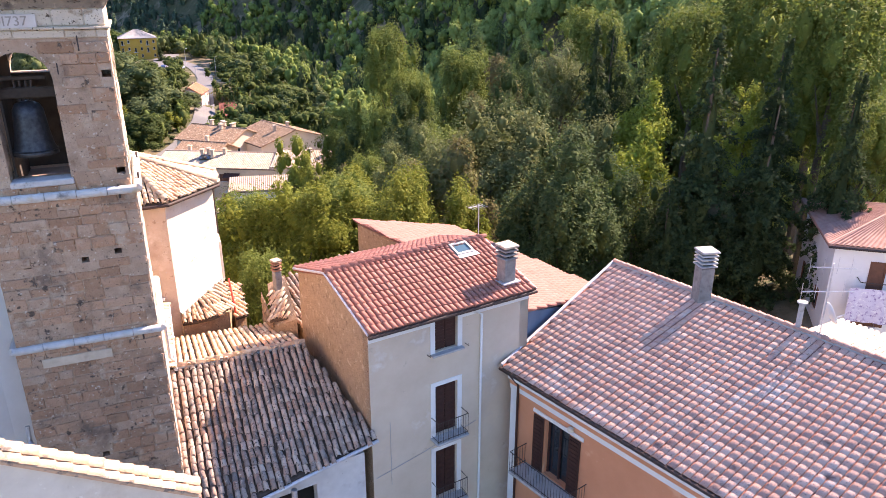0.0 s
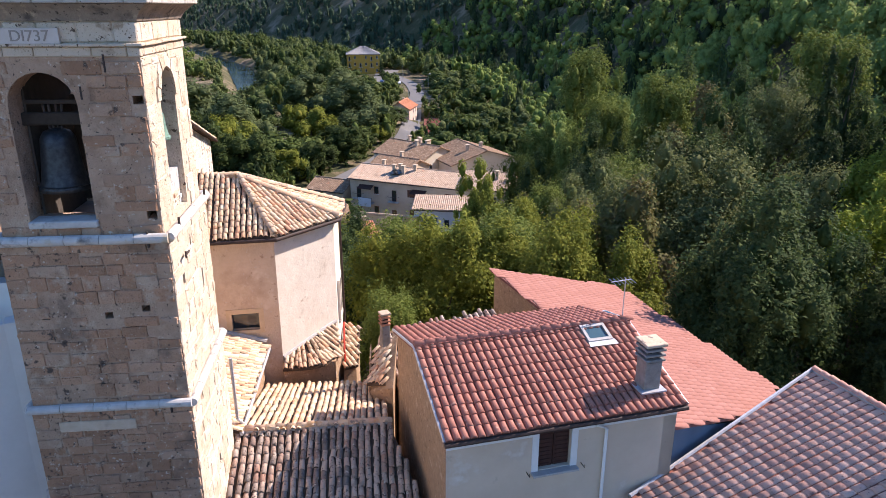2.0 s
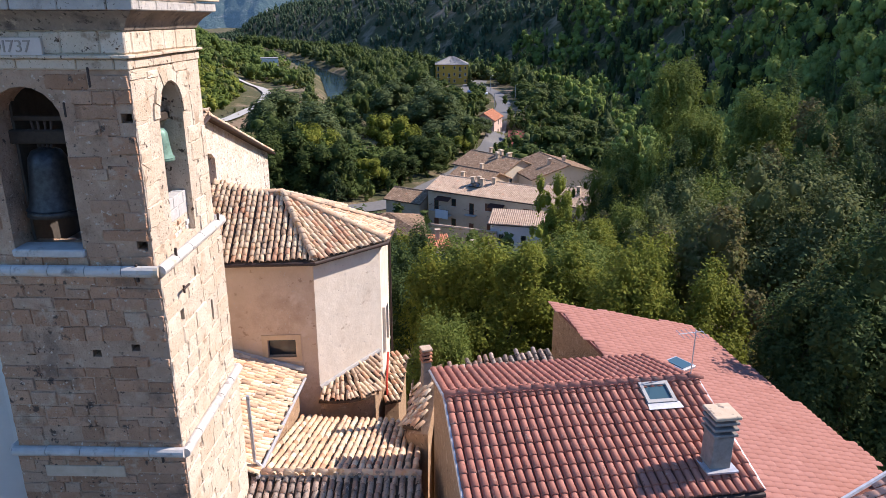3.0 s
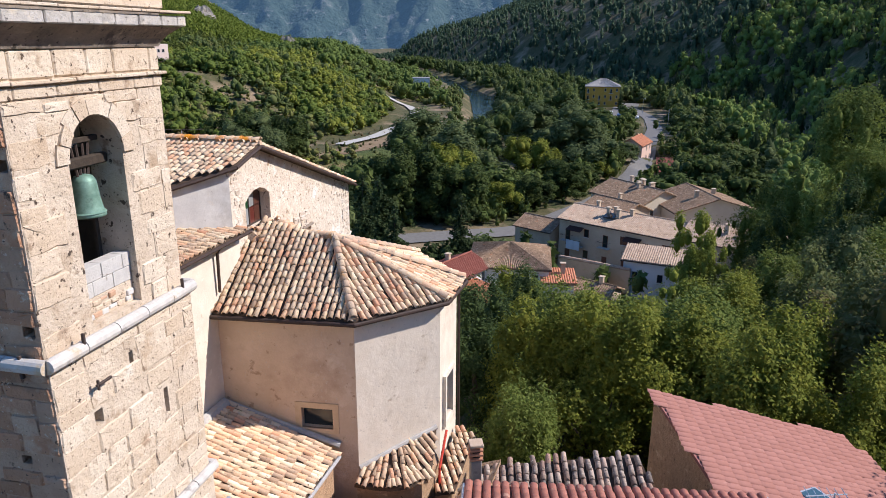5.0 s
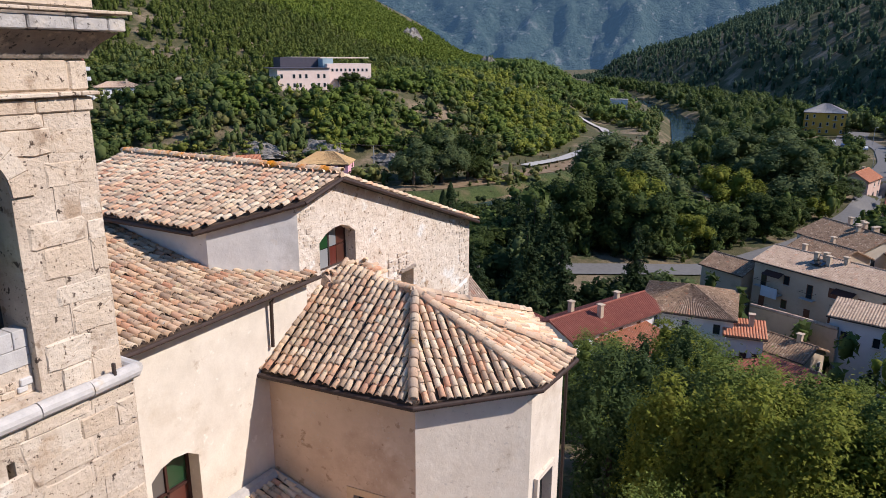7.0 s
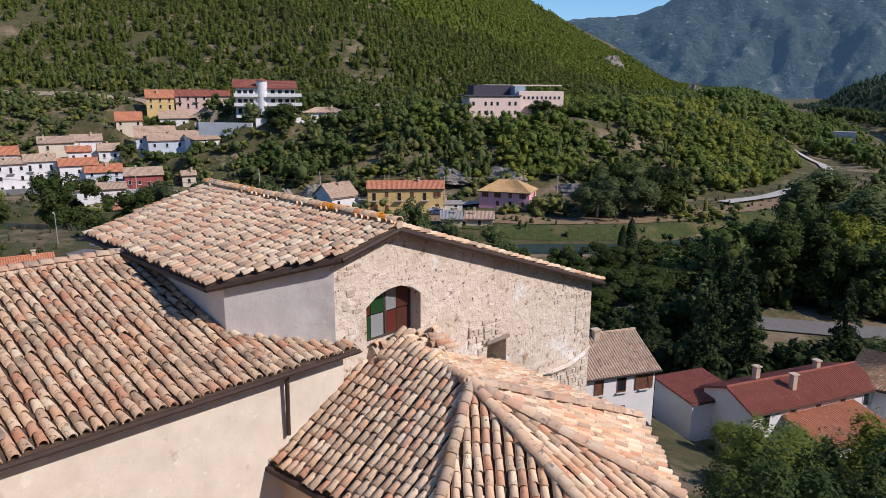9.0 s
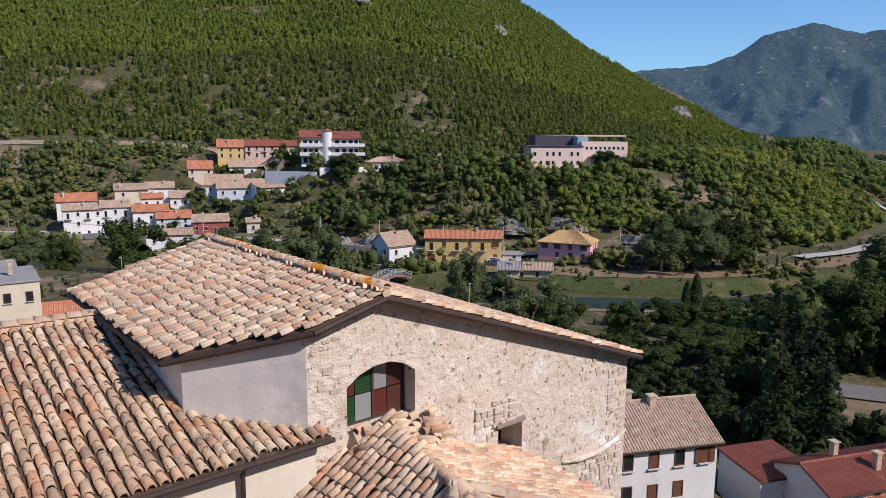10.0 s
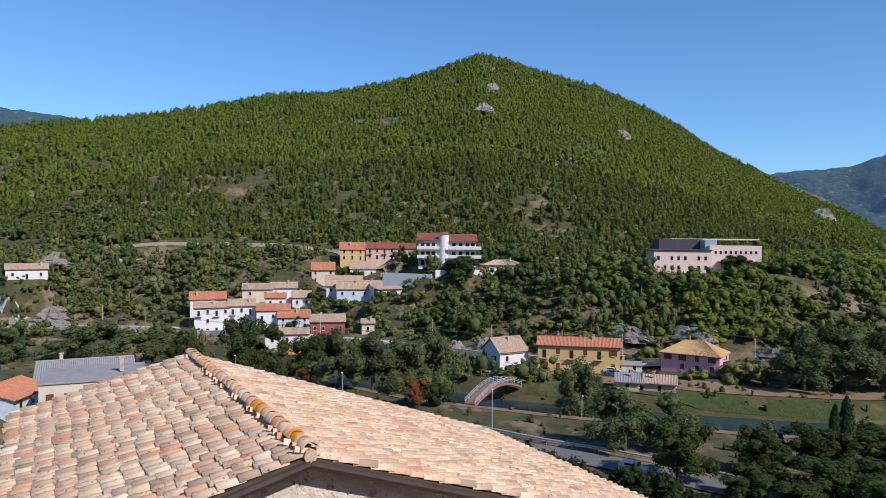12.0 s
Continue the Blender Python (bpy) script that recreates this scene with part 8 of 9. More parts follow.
def crown_points(kind, n, H, R, rng, lobes=0):
    """Points and outward normals of a crown standing on z = 0, and the dense shells inside it."""
    none = (np.zeros((0, 3)), np.zeros((0, 3), int))
    if kind == "pine":
        u = rng.uniform(0, 1, n) ** 0.8
        a = rng.uniform(0, 2 * np.pi, n)
        r = R * np.minimum(1, 0.6 + 1.6 * u) * (1 - u) ** rng.uniform(0.45, 0.7) * rng.uniform(0.55, 1.12, n)
        return np.c_[r * np.cos(a), r * np.sin(a), H * (0.12 + 0.88 * u)], np.c_[np.cos(a) * 0.7, np.sin(a) * 0.7, np.full(n, 0.45)], spire(H * 0.92, R * 0.72, rng, 4, 2, rng.uniform(0.4, 0.7))
    if kind == "conifer":
        nb = 150
        zb = rng.uniform(0, 1, nb) ** 1.15 * 0.99
        ab = rng.uniform(0, 2 * np.pi, nb)
        lb = R * (1 - zb) ** 0.8 * rng.uniform(0.5, 1.2, nb) + 0.02 * R
        i = rng.choice(nb, n, p=lb ** 1.2 / (lb ** 1.2).sum())
        q = rng.uniform(0.1, 1, n) ** 0.75
        r = lb[i] * q
        off = rng.normal(0, 1, n) * 0.2 * lb[i] * (1.12 - q)
        x, y = r * np.cos(ab[i]) - off * np.sin(ab[i]), r * np.sin(ab[i]) + off * np.cos(ab[i])
        z = H * (0.06 + 0.94 * zb[i]) - 0.3 * r * q * (H / R / 4) + rng.normal(0, 0.009, n) * H
        return np.c_[x, y, z], np.c_[np.cos(ab[i]) * 0.35, np.sin(ab[i]) * 0.35, np.full(n, 0.7)], spire(H * 0.95, R * 0.2, rng, 9, 12)
    if kind == "cypress":
        t = rng.uniform(0, 1, n)
        r = R * np.sin(np.pi * np.clip(t * 0.93 + 0.07, 0, 1)) ** 0.6 * rng.uniform(0.7, 1.05, n)
        a = rng.uniform(0, 2 * np.pi, n)
        return np.c_[r * np.cos(a), r * np.sin(a), 0.4 + t * (H - 0.4)], np.c_[np.cos(a), np.sin(a), np.full(n, 0.5)], none
    k = lobes or (46 if n > 9000 else 26 if n > 2500 else 16)
    z0 = 0.0 if kind == "shrub" else 0.1
    c = rng.normal(0, 1, (k, 3))
    c /= np.linalg.norm(c, axis=1)[:, None]
    c[:, 2] = np.where(c[:, 2] < -0.35, -c[:, 2], c[:, 2])
    az = np.arctan2(c[:, 1], c[:, 0])
    ph = rng.uniform(0, 6.28, 3)
    lump = 1 + 0.16 * np.sin(2 * az + ph[0]) + 0.13 * np.sin(3 * az + 2 * c[:, 2] + ph[1]) + 0.1 * np.sin(5 * c[:, 2] + ph[2])
    c *= (np.where(rng.random(k) < 0.78, rng.uniform(0.62, 0.84, k), rng.uniform(0.15, 0.5, k)) * lump)[:, None]
    lr = rng.uniform(0.15, 0.31, k) * (1.0 if k > 20 else 1.25 if k > 10 else 1.7)
    i = rng.choice(k, n, p=lr ** 2 / (lr ** 2).sum())
    ch = c / (np.linalg.norm(c, axis=1)[:, None] + 1e-6)
    d = rng.normal(0, 1, (n, 3)) + 0.75 * ch[i]
    d[:, 2] += 0.4
    d /= np.linalg.norm(d, axis=1)[:, None]
    sprig = np.where(rng.random(n) < 0.14, rng.uniform(1.05, 1.3 if n < 9000 else 1.6, n), rng.uniform(0.8 if n < 9000 else 0.7, 1.12, n))
    flat = np.array([1.0, 1.0, 0.72])
    P = c[i] + d * flat * (lr[i] * sprig)[:, None]
    tight = n < 9000
    d = d * 0.7 + ch[i] * 0.3 + np.array([0, 0, 0.3]) if tight else d * 0.3 + ch[i] * 0.15 + np.array([0, 0, 0.75])
    bv, bf = BALL
    C = np.concatenate([c[j] + bv * flat * lr[j] * (0.8 if n < 9000 else 0.48) * (1 + rng.normal(0, 0.16, (len(bv), 1))) for j in range(k)])
    CF = np.concatenate([bf + j * len(bv) for j in range(k)])
    if kind == "willow":
        for A in (P, C):
            A[:, 2] -= 0.22 * np.hypot(A[:, 0], A[:, 1]) ** 2
    top, bot = C[:, 2].max(), C[:, 2].min()

    def put(A):
        return np.c_[A[:, 0] * R, A[:, 1] * R, (A[:, 2] - bot) / (top - bot) * H * (1 - z0) + H * z0]
    return put(P), d, (put(C), CF)


def tree_thing(name, label, kind, H, R, n, leaf, m, seed):
    """One tree: a tapered trunk with limbs, and a crown of many leaf clumps."""
    rng = np.random.default_rng(seed)
    t = empty(name, label, "tree" if kind != "shrub" else "shrub")
    P, Nn, (cv, cf) = crown_points(kind, n, H, R, rng)
    lv, lf = leaf_quads(P, Nn, leaf, rng)
    child("crown", mesh_np("crown", np.concatenate([lv, cv]), np.concatenate([lf, cf + len(lv)]), m), t, smooth=True)
    s = Shape()
    r0 = (0.014 if kind in ("conifer", "cypress") else 0.028) * H
    top = H * (0.92 if kind in ("conifer", "cypress", "pine") else 0.55)
    s.tube([(0, 0, -7.0), (0, 0, 0), (0.03 * H * 0.3, 0, top * 0.5), (0, 0.02 * H, top)], r0, 8, [r0 * 1.3, r0 * 1.1, r0 * 0.8, r0 * 0.2])
    if kind not in ("conifer", "cypress", "pine") and n > 14500:
        for k in range(4):
            a, z = k * 2.4, H * (0.2 + 0.05 * k)
            e = R * (0.65 - 0.03 * k)
            part("limb", Shape().tube([(0, 0, z), (math.cos(a) * e * 0.5, math.sin(a) * e * 0.5, z + H * 0.12), (math.cos(a) * e, math.sin(a) * e, z + H * 0.28)], 0.1, 6, [r0 * 0.5, r0 * 0.3, r0 * 0.1]), M_BARK, t)
    part("trunk", s, M_BARK, t)
    return t


KINDS = {
    "broad": tree_thing("broadleaf_tree", "dense light green broadleaf tree", "broad", 11, 4.6, 17000, 0.105, ML_LIGHT, 1),
    "broad2": tree_thing("broadleaf_tree", "full green broadleaf tree with uneven crown", "broad", 12, 4.8, 15000, 0.11, ML_MID, 2),
    "brown": tree_thing("broadleaf_tree", "pale olive green broadleaf tree", "broad", 10, 4.6, 14000, 0.095, ML_BRN, 3),
    "conifer": tree_thing("conifer", "tall dark green conifer with drooping branches", "conifer", 18, 4.4, 13000, 0.13, ML_CON, 4),
    "yellow": tree_thing("broadleaf_tree", "slender yellow-green young tree", "broad", 8, 2.6, 6000, 0.09, ML_YEL, 5),
    "mid": tree_thing("broadleaf_tree", "rounded dark green valley tree", "broad", 12, 5.2, 4800, 0.19, ML_DARK, 6),
    "willow": tree_thing("willow", "pale silvery green willow by the river", "willow", 12, 5.5, 5000, 0.17, ML_WIL, 7),
    "cypress": tree_thing("cypress", "slender dark green cypress", "cypress", 13, 1.3, 2600, 0.2, ML_CON, 8),
    "midcon": tree_thing("conifer", "dark conifer in the valley", "conifer", 15, 4.0, 4500, 0.2, ML_CON, 9),
    "hazel": tree_thing("broadleaf_tree", "thin brownish broadleaf tree losing its leaves", "broad", 9, 3.6, 7000, 0.11, leafmat("brown_leaves", [(0.17, 0.145, 0.055), (0.14, 0.16, 0.045), (0.2, 0.155, 0.07), (0.12, 0.135, 0.04)]), 12),
    "alder": tree_thing("broadleaf_tree", "tall dark green broadleaf tree with pointed crown", "broad", 13, 4.0, 14000, 0.105, leafmat("alder_leaves", [(0.048, 0.082, 0.024), (0.07, 0.112, 0.031), (0.036, 0.063, 0.02), (0.092, 0.135, 0.038)]), 13),
    "olive": tree_thing("broadleaf_tree", "wide rounded olive green tree on the bank", "broad", 10, 4.8, 16000, 0.085, leafmat("olive_leaves", [(0.13, 0.165, 0.05), (0.165, 0.195, 0.065), (0.1, 0.135, 0.04), (0.19, 0.205, 0.075)]), 14),
    "bright": tree_thing("broadleaf_tree", "bright yellow-green tree among dark conifers", "broad", 8, 3.2, 9000, 0.1, leafmat("bright_leaves", [(0.19, 0.26, 0.022), (0.24, 0.3, 0.03), (0.14, 0.2, 0.02), (0.28, 0.31, 0.045)]), 15),
    "bare": tree_thing("broadleaf_tree", "thin half-bare young tree", "broad", 8, 2.8, 1500, 0.1, ML_YEL, 16),
    "rust": tree_thing("broadleaf_tree", "small rust brown autumn tree", "broad", 6, 3.2, 2200, 0.13, ML_RUST, 10),
    "midlight": tree_thing("broadleaf_tree", "rounded light green valley tree", "broad", 10, 4.6, 4200, 0.17, ML_LIGHT, 11),
}
FREE = dict(KINDS)
TR = random.Random(21)


def plant(kind, x, y, s=1.0, top=None, z=None):
    """Plant one tree on the ground; top: the height its crown reaches."""
    src = KINDS[kind]
    g = height(x, y) if z is None else z
    base = {"broad": 11, "broad2": 12, "brown": 10, "conifer": 18, "yellow": 8, "mid": 12, "willow": 12, "cypress": 13, "midcon": 15, "rust": 6, "midlight": 10, "hazel": 9, "alder": 13, "olive": 10, "bright": 8, "bare": 8}[kind]
    sz = s if top is None else max(0.5 * s, min(1.3 * s, (top - g) / base))
    foot = g if top is None else max(g, min(top - base * sz, g + 6.5 * sz))
    m = pose(x, y, foot - 0.1, 0, 0, TR.uniform(0, 360)) @ Matrix.Diagonal((s, s, sz, 1))
    return copy_thing(src, m)


# the orchard trees behind the church and the red house
for k_, x, y, s, top in (("alder", 1.5, 51, 0.72, 8.6), ("broad", 5.4, 48.2, 0.7, 9.0), ("broad", 9.0, 46.6, 0.8, 10.0), ("broad2", 5.2, 41.3, 0.5, 7.2), ("broad", 12.4, 48.6, 0.85, 9.0), ("broad", 15.6, 43.2, 0.75, 10.6), ("broad", 17.8, 48.6, 0.8, 9.7),
                         ("alder", 2.7, 57.5, 0.72, 7.4), ("broad2", 6.4, 54.2, 0.75, 7.4), ("broad", 10.4, 53, 0.8, 7.6), ("broad2", 14.6, 53.6, 0.8, 7.8), ("broad", 20.2, 43.6, 0.65, 9.6), ("broad2", -2.5, 62, 0.75, 4.0), ("broad", 1.8, 65, 0.8, 5.0), ("broad", 6.4, 62.4, 0.8, 4.3),
                         ("broad2", 11.4, 61, 0.8, 4.8), ("broad", 16.2, 60, 0.85, 7.2), ("broad2", 7.4, 69.5, 0.7, 0.2), ("broad", 12.6, 69, 0.7, 1.2), ("broad2", 2.0, 72, 0.75, 1.6), ("broad", 18.5, 67, 0.8, 5.4), ("broad2", 13.5, 76, 0.6, -2), ("broad2", 7.5, 77, 0.6, -3.5), ("broad2", 1.2, 79, 0.7, -2.4), ("broad2", -4.5, 72, 0.7, -0.6),
                         # the mixed trees on the bank beside the houses
                         ("alder", 25.2, 38.2, 1.02, 13.7), ("alder", 28.2, 40.4, 0.85, 12.2), ("alder", 22.6, 37.4, 0.7, 10.0), ("hazel", 21.9, 48.3, 1.08, 11.2), ("hazel", 20.0, 54.6, 0.8, 8.6), ("olive", 29.5, 56.8, 1.3, 13.3), ("olive", 24.8, 59.4, 1.0, 10.4), ("bright", 35.5, 43.3, 0.95, 12.6), ("bright", 42.0, 50.9, 1.0, 14.4),
                         ("conifer", 35.2, 36.4, 1.05, 21.0), ("conifer", 38.6, 34.2, 0.9, 17.0), ("conifer", 42, 37, 0.85, 20.2), ("conifer", 41.6, 30.7, 0.72, 18.4), ("conifer", 41.4, 58.9, 0.85, 20.4), ("conifer", 31.6, 35.2, 0.62, 11.5), ("broad2", 48.6, 38.4, 0.95, 22.4), ("broad2", 53, 43, 1.0, 23), ("alder", 33.0, 40.4, 0.7, 9.6), ("broad2", 47.2, 33.7, 0.7, 15.5),
                         ("bright", 46, 43.5, 0.8, 17.5), ("broad2", 50.6, 55.3, 0.95, 20.4), ("broad2", 60.2, 52.7, 1.2, 24), ("olive", 48.6, 75.8, 1.0, 17.5), ("broad2", 39.7, 86.3, 1.0, 15.9), ("hazel", 42.8, 79.2, 1.35, 13.9), ("hazel", 35.5, 74, 0.9, 10.0), ("broad2", 38.2, 103.1, 0.95, 10.2), ("broad2", 39.2, 113.4, 1.2, 15.6), ("alder", 36.8, 66, 0.9, 14.6),
                         ("olive", 36.5, 51.5, 0.85, 12.0), ("alder", 33, 63.5, 0.8, 11.0), ("conifer", 47, 64, 0.8, 19.5), ("alder", 56, 64, 1.1, 20), ("broad2", 63, 62, 1.1, 22), ("alder", 52, 70, 0.8, 13.5), ("broad2", 30.2, 72, 0.9, 7.6), ("brown", 25.2, 70, 0.9, 6.4), ("brown", 30, 82, 0.9, 6.5), ("alder", 33.5, 90, 1.0, 8.4), ("broad2", 24, 79, 0.8, 3.4), ("brown", 19.5, 76, 0.7, 2.4),
                         ("alder", 45, 94, 1.1, 15), ("alder", 50, 86, 1.0, 15), ("broad2", 56, 82, 1.1, 19), ("alder", 28, 100, 0.85, 2.6), ("broad2", 33, 98, 0.8, 5.5), ("hazel", 24, 88, 0.75, 0.6), ("brown", 18.5, 84, 0.65, -1.4),
                         ("bare", 16.6, 88, 0.62, -1.0), ("yellow", 18.6, 98.3, 1.15, 3.2), ("yellow", 21.4, 96, 0.8, -0.5), ("broad2", 26.5, 106, 0.8, 1.5), ("broad2", 31, 112, 0.9, 3.2), ("broad2", -4, 82, 0.5, -5.4), ("broad2", 6, 84, 0.5, -6), ("broad2", 10.5, 85, 0.5, -6), ("broad2", -10.5, 79, 0.5, -6.2), ("broad2", 13, 84, 0.5, -5.5)):
    plant(k_, x, y, s, top)
# valley trees, each by itself
for k_, x, y, s, top in (("willow", -88, 178, 1.0, 1.5), ("willow", -84, 186, 1.2, 2.5), ("mid", -80, 194, 1.2, 2), ("mid", -90, 186, 1.2, 3), ("willow", -38, 224, 1.0, -2), ("willow", -35, 240, 1.0, -2), ("mid", -31, 256, 1.0, -3), ("willow", -30, 272, 1.0, -2), ("willow", -29, 290, 1.0, -2.5), ("mid", -31, 308, 1.0, -3), ("willow", -36, 330, 1.0, -2), ("willow", -42, 352, 1.0, -2), ("willow", -33, 262, 0.9, -4), ("mid", -34, 318, 0.9, -4), ("mid", -1, 178, 0.8, -7), ("mid", 3, 188, 0.8, -7), ("midlight", 6, 199, 0.8, -7.5), ("mid", 9, 212, 0.8, -8), ("willow", 12.5, 222, 0.7, -9), ("mid", -6, 170, 0.7, -8.5), ("willow", -38, 196, 1.7, 4.0), ("willow", -30, 186, 1.6, 2.0), ("willow", -44, 208, 1.5, 2.5), ("midlight", -27, 170, 1.2, -1), ("mid", -30, 152, 1.1, 1.5), ("midcon", -27, 150, 1.0, 4.5), ("midcon", -31, 146, 1.0, 2.5), ("mid", -20, 150, 1.1, -2),
                      ("willow", -74.4, 112.0, 0.85, -1.1), ("willow", -72.4, 118.5, 0.8, -2.3), ("mid", -61.3, 109.3, 0.7, -2.6), ("mid", -58.2, 122.5, 0.6, -4.7), ("cypress", -54.6, 137.2, 0.9, -0.7), ("cypress", -55.6, 136.0, 0.75, -2.0), ("mid", -57.5, 133.3, 0.7, -5.3),
                      ("mid", -53.5, 140.5, 0.8, -5.6), ("mid", -52, 112.4, 0.6, -7), ("mid", -47.9, 120.1, 0.8, -6.3), ("mid", -43.5, 126.5, 0.8, -5.6), ("mid", -46, 112, 0.6, -6.8), ("mid", -40, 119, 0.7, -5.5), ("midcon", -37, 130, 1.1, 0), ("midcon", -31, 122, 1.2, 2), ("mid", -33, 144, 1.0, 1),
                      ("midcon", -26, 116, 1.1, 2.5), ("midcon", -20.5, 106, 0.9, 0.5), ("midcon", -23, 100, 0.9, 2.5), ("midcon", -12.5, 113, 0.8, 1.5), ("midcon", -33, 104, 0.9, -2),
                      ("willow", -3, 215, 1.6, 5), ("willow", 3.5, 204, 1.5, 3.5), ("willow", -10, 224, 1.5, 4), ("midlight", -10, 190, 1.2, -1), ("mid", -2, 180, 1.0, -5), ("midlight", -13, 160, 0.8, -6.5), ("mid", -8, 166, 0.8, -6.5), ("rust", -115.5, 96.6, 1.0, -5.3), ("rust", -140, 82.5, 0.8, -5.9),
                      ("willow", -136.8, 89, 1.0, 1.4), ("willow", -133.4, 95.5, 1.0, 0.9), ("willow", -130, 102, 1.0, 0.2), ("willow", -126.6, 108.5, 1.0, 1.3), ("willow", -99.7, 126.6, 0.8, -1.9), ("mid", -143, 84, 1.0, 0.5),
                      ("mid", -176, 79.3, 1.2, 0.9), ("willow", -196, 49, 1.2, -0.4), ("willow", -201, 38.7, 1.0, -1.9), ("willow", -191, 58, 0.9, -3.4), ("willow", -206, 26, 1.0, -2.5), ("mid", -210, 14, 1.0, -2), ("mid", -186, 66, 0.8, -4), ("midcon", -185, 250, 1, 24), ("mid", -141, 224, 0.8, 16),
                      ("mid", -203, 160, 1.0, 16), ("mid", -105, 133, 0.6, -6.5), ("midcon", 12.5, 368, 0.7, -2)):
    plant(k_, x, y, s * (1.0 if k_ in ("cypress", "rust", "midcon") else 1.3), top)


# ---- the woods ----
def template(kind, n, size, rng, lobes):
    P, Nn, (cv, cf) = crown_points(kind, n, 1.0, 0.5, rng, lobes)
    if not len(P):
        return cv, cf
    lv, lf = leaf_quads(P, Nn, size, rng)
    return np.concatenate([lv, cv]), np.concatenate([lf, cf + len(lv)])


def woods(name, label, XY, Hs, Rs, kind, n, size, m, seed, variants=6, lobes=5):
    """Many trees as one object: a few crowns, turned and scaled on the ground."""
    rng = np.random.default_rng(seed)
    XY = np.asarray(XY)
    Z = land(XY[:, 0], XY[:, 1])
    Vs, Fs, at = [], [], 0
    for v in range(variants):
        t, tf = template(kind, n, size, rng, lobes)
        i = np.arange(v, len(XY), variants)
        a = rng.uniform(0, 2 * np.pi, len(i))
        c, s = np.cos(a), np.sin(a)
        X = (t[None, :, 0] * c[:, None] - t[None, :, 1] * s[:, None]) * 2 * Rs[i][:, None] + XY[i, 0][:, None]
        Y = (t[None, :, 0] * s[:, None] + t[None, :, 1] * c[:, None]) * 2 * Rs[i][:, None] + XY[i, 1][:, None]
        W = t[None, :, 2] * Hs[i][:, None] + Z[i][:, None] - 0.3
        Vs.append(np.stack([X, Y, W], 2).reshape(-1, 3))
        Fs.append((tf[None] + (at + np.arange(len(i)) * len(t))[:, None, None]).reshape(-1, 3))
        at += len(i) * len(t)
    me = mesh_np(name, np.concatenate(Vs), np.concatenate(Fs), m)
    me.polygons.foreach_set("use_smooth", [True] * len(me.polygons))
    return tagged(new(name, me), label, "woodland", kind="stuff")


def clear(XY, pad=0.0):
    """Leave out houses, roads, rails, river and meadows."""
    x, y = XY[:, 0], XY[:, 1]
    ok = np.ones(len(XY), bool)
    for sx, sy, sr, sz in SITES:
        ok &= np.hypot(x - sx, y - sy) > sr * 0.75 + pad
    w = side(x, y, RIVER)
    ok &= (w < np.where(y > 195, -8, -10) - pad) | (w > np.where((y > 195) | (x < -118), 10, 24) + pad)
    ok &= ~((x > -8) & (x < 24) & (y > 318) & (y < 378))
    ok &= np.abs(side(x, y, ROAD)) > 6 + pad
    for line, r in CLEAR:
        ok &= np.abs(side(x, y, line)) > r + pad
    return ok


CLEAR = [([(-152, 210), (-137, 232)], 9), ([(-24, 130), (-15, 137), (-3, 144)], 9), ([(-30, 128), (-24, 130)], 5), ([(-110, 190), (-90, 205), (-76, 220), (-70, 247), (-71, 287), (-78, 326), (-90, 356), (-112, 375), (-150, 385)], 11), ([(-345, 60), (-330, 105), (-300, 140), (-262, 150), (-225, 178), (-205, 215), (-185, 262), (-170, 330)], 7), (offset(RIVER[1:7], 40), 5)]
R_ = np.random.default_rng(77)


def polar(n, t0, t1, r0, r1):
    th, r = np.radians(R_.uniform(t0, t1, n)), np.sqrt(R_.uniform(r0 ** 2, r1 ** 2, n))
    return np.c_[3 - r * np.sin(th), 36 + r * np.cos(th)], r, np.degrees(th)


def patch(x, y, s):
    return lumps(x + 31, y - 17, s) + 0.5 * lumps(x, y, s * 0.37)


# hill across the river
XY, r, th = polar(62000, 20, 104, 250, 830)
T_ = [c[0] for c in CREST]
Rr = np.interp(th, T_, [c[2] for c in CREST])
w = side(XY[:, 0], XY[:, 1], RIVER)
bare = patch(XY[:, 0], XY[:, 1], 37)
keep = (w > 118) & (r < Rr + 25) & clear(XY) & (R_.random(len(XY)) < np.where(bare > 1.3, 0.15, np.where(r > 450, 0.62, 0.8)))
XY, r = XY[keep], r[keep]
far_ = r > 430
woods("hillside_wood", "dense green pine and oak wood on the far hill", XY[far_], R_.uniform(3.0, 6.5, far_.sum()), R_.uniform(2.0, 3.8, far_.sum()), "pine", 13, 0.11, leafmat("hill_pines", [(0.12, 0.165, 0.016), (0.145, 0.19, 0.02), (0.09, 0.135, 0.015), (0.165, 0.2, 0.024), (0.07, 0.11, 0.016)], (0.06, 0.1, 0.018), 0.012), 31, 14)
woods("hillside_wood", "green wood above the hillside houses", XY[~far_], R_.uniform(2.5, 6.0, (~far_).sum()), R_.uniform(1.7, 3.3, (~far_).sum()), "pine", 34, 0.08, leafmat("hill_pines_near", [(0.095, 0.13, 0.02), (0.125, 0.155, 0.025), (0.065, 0.095, 0.018), (0.145, 0.17, 0.032), (0.05, 0.08, 0.016)], (0.1, 0.105, 0.035), 0.02), 32, 14)
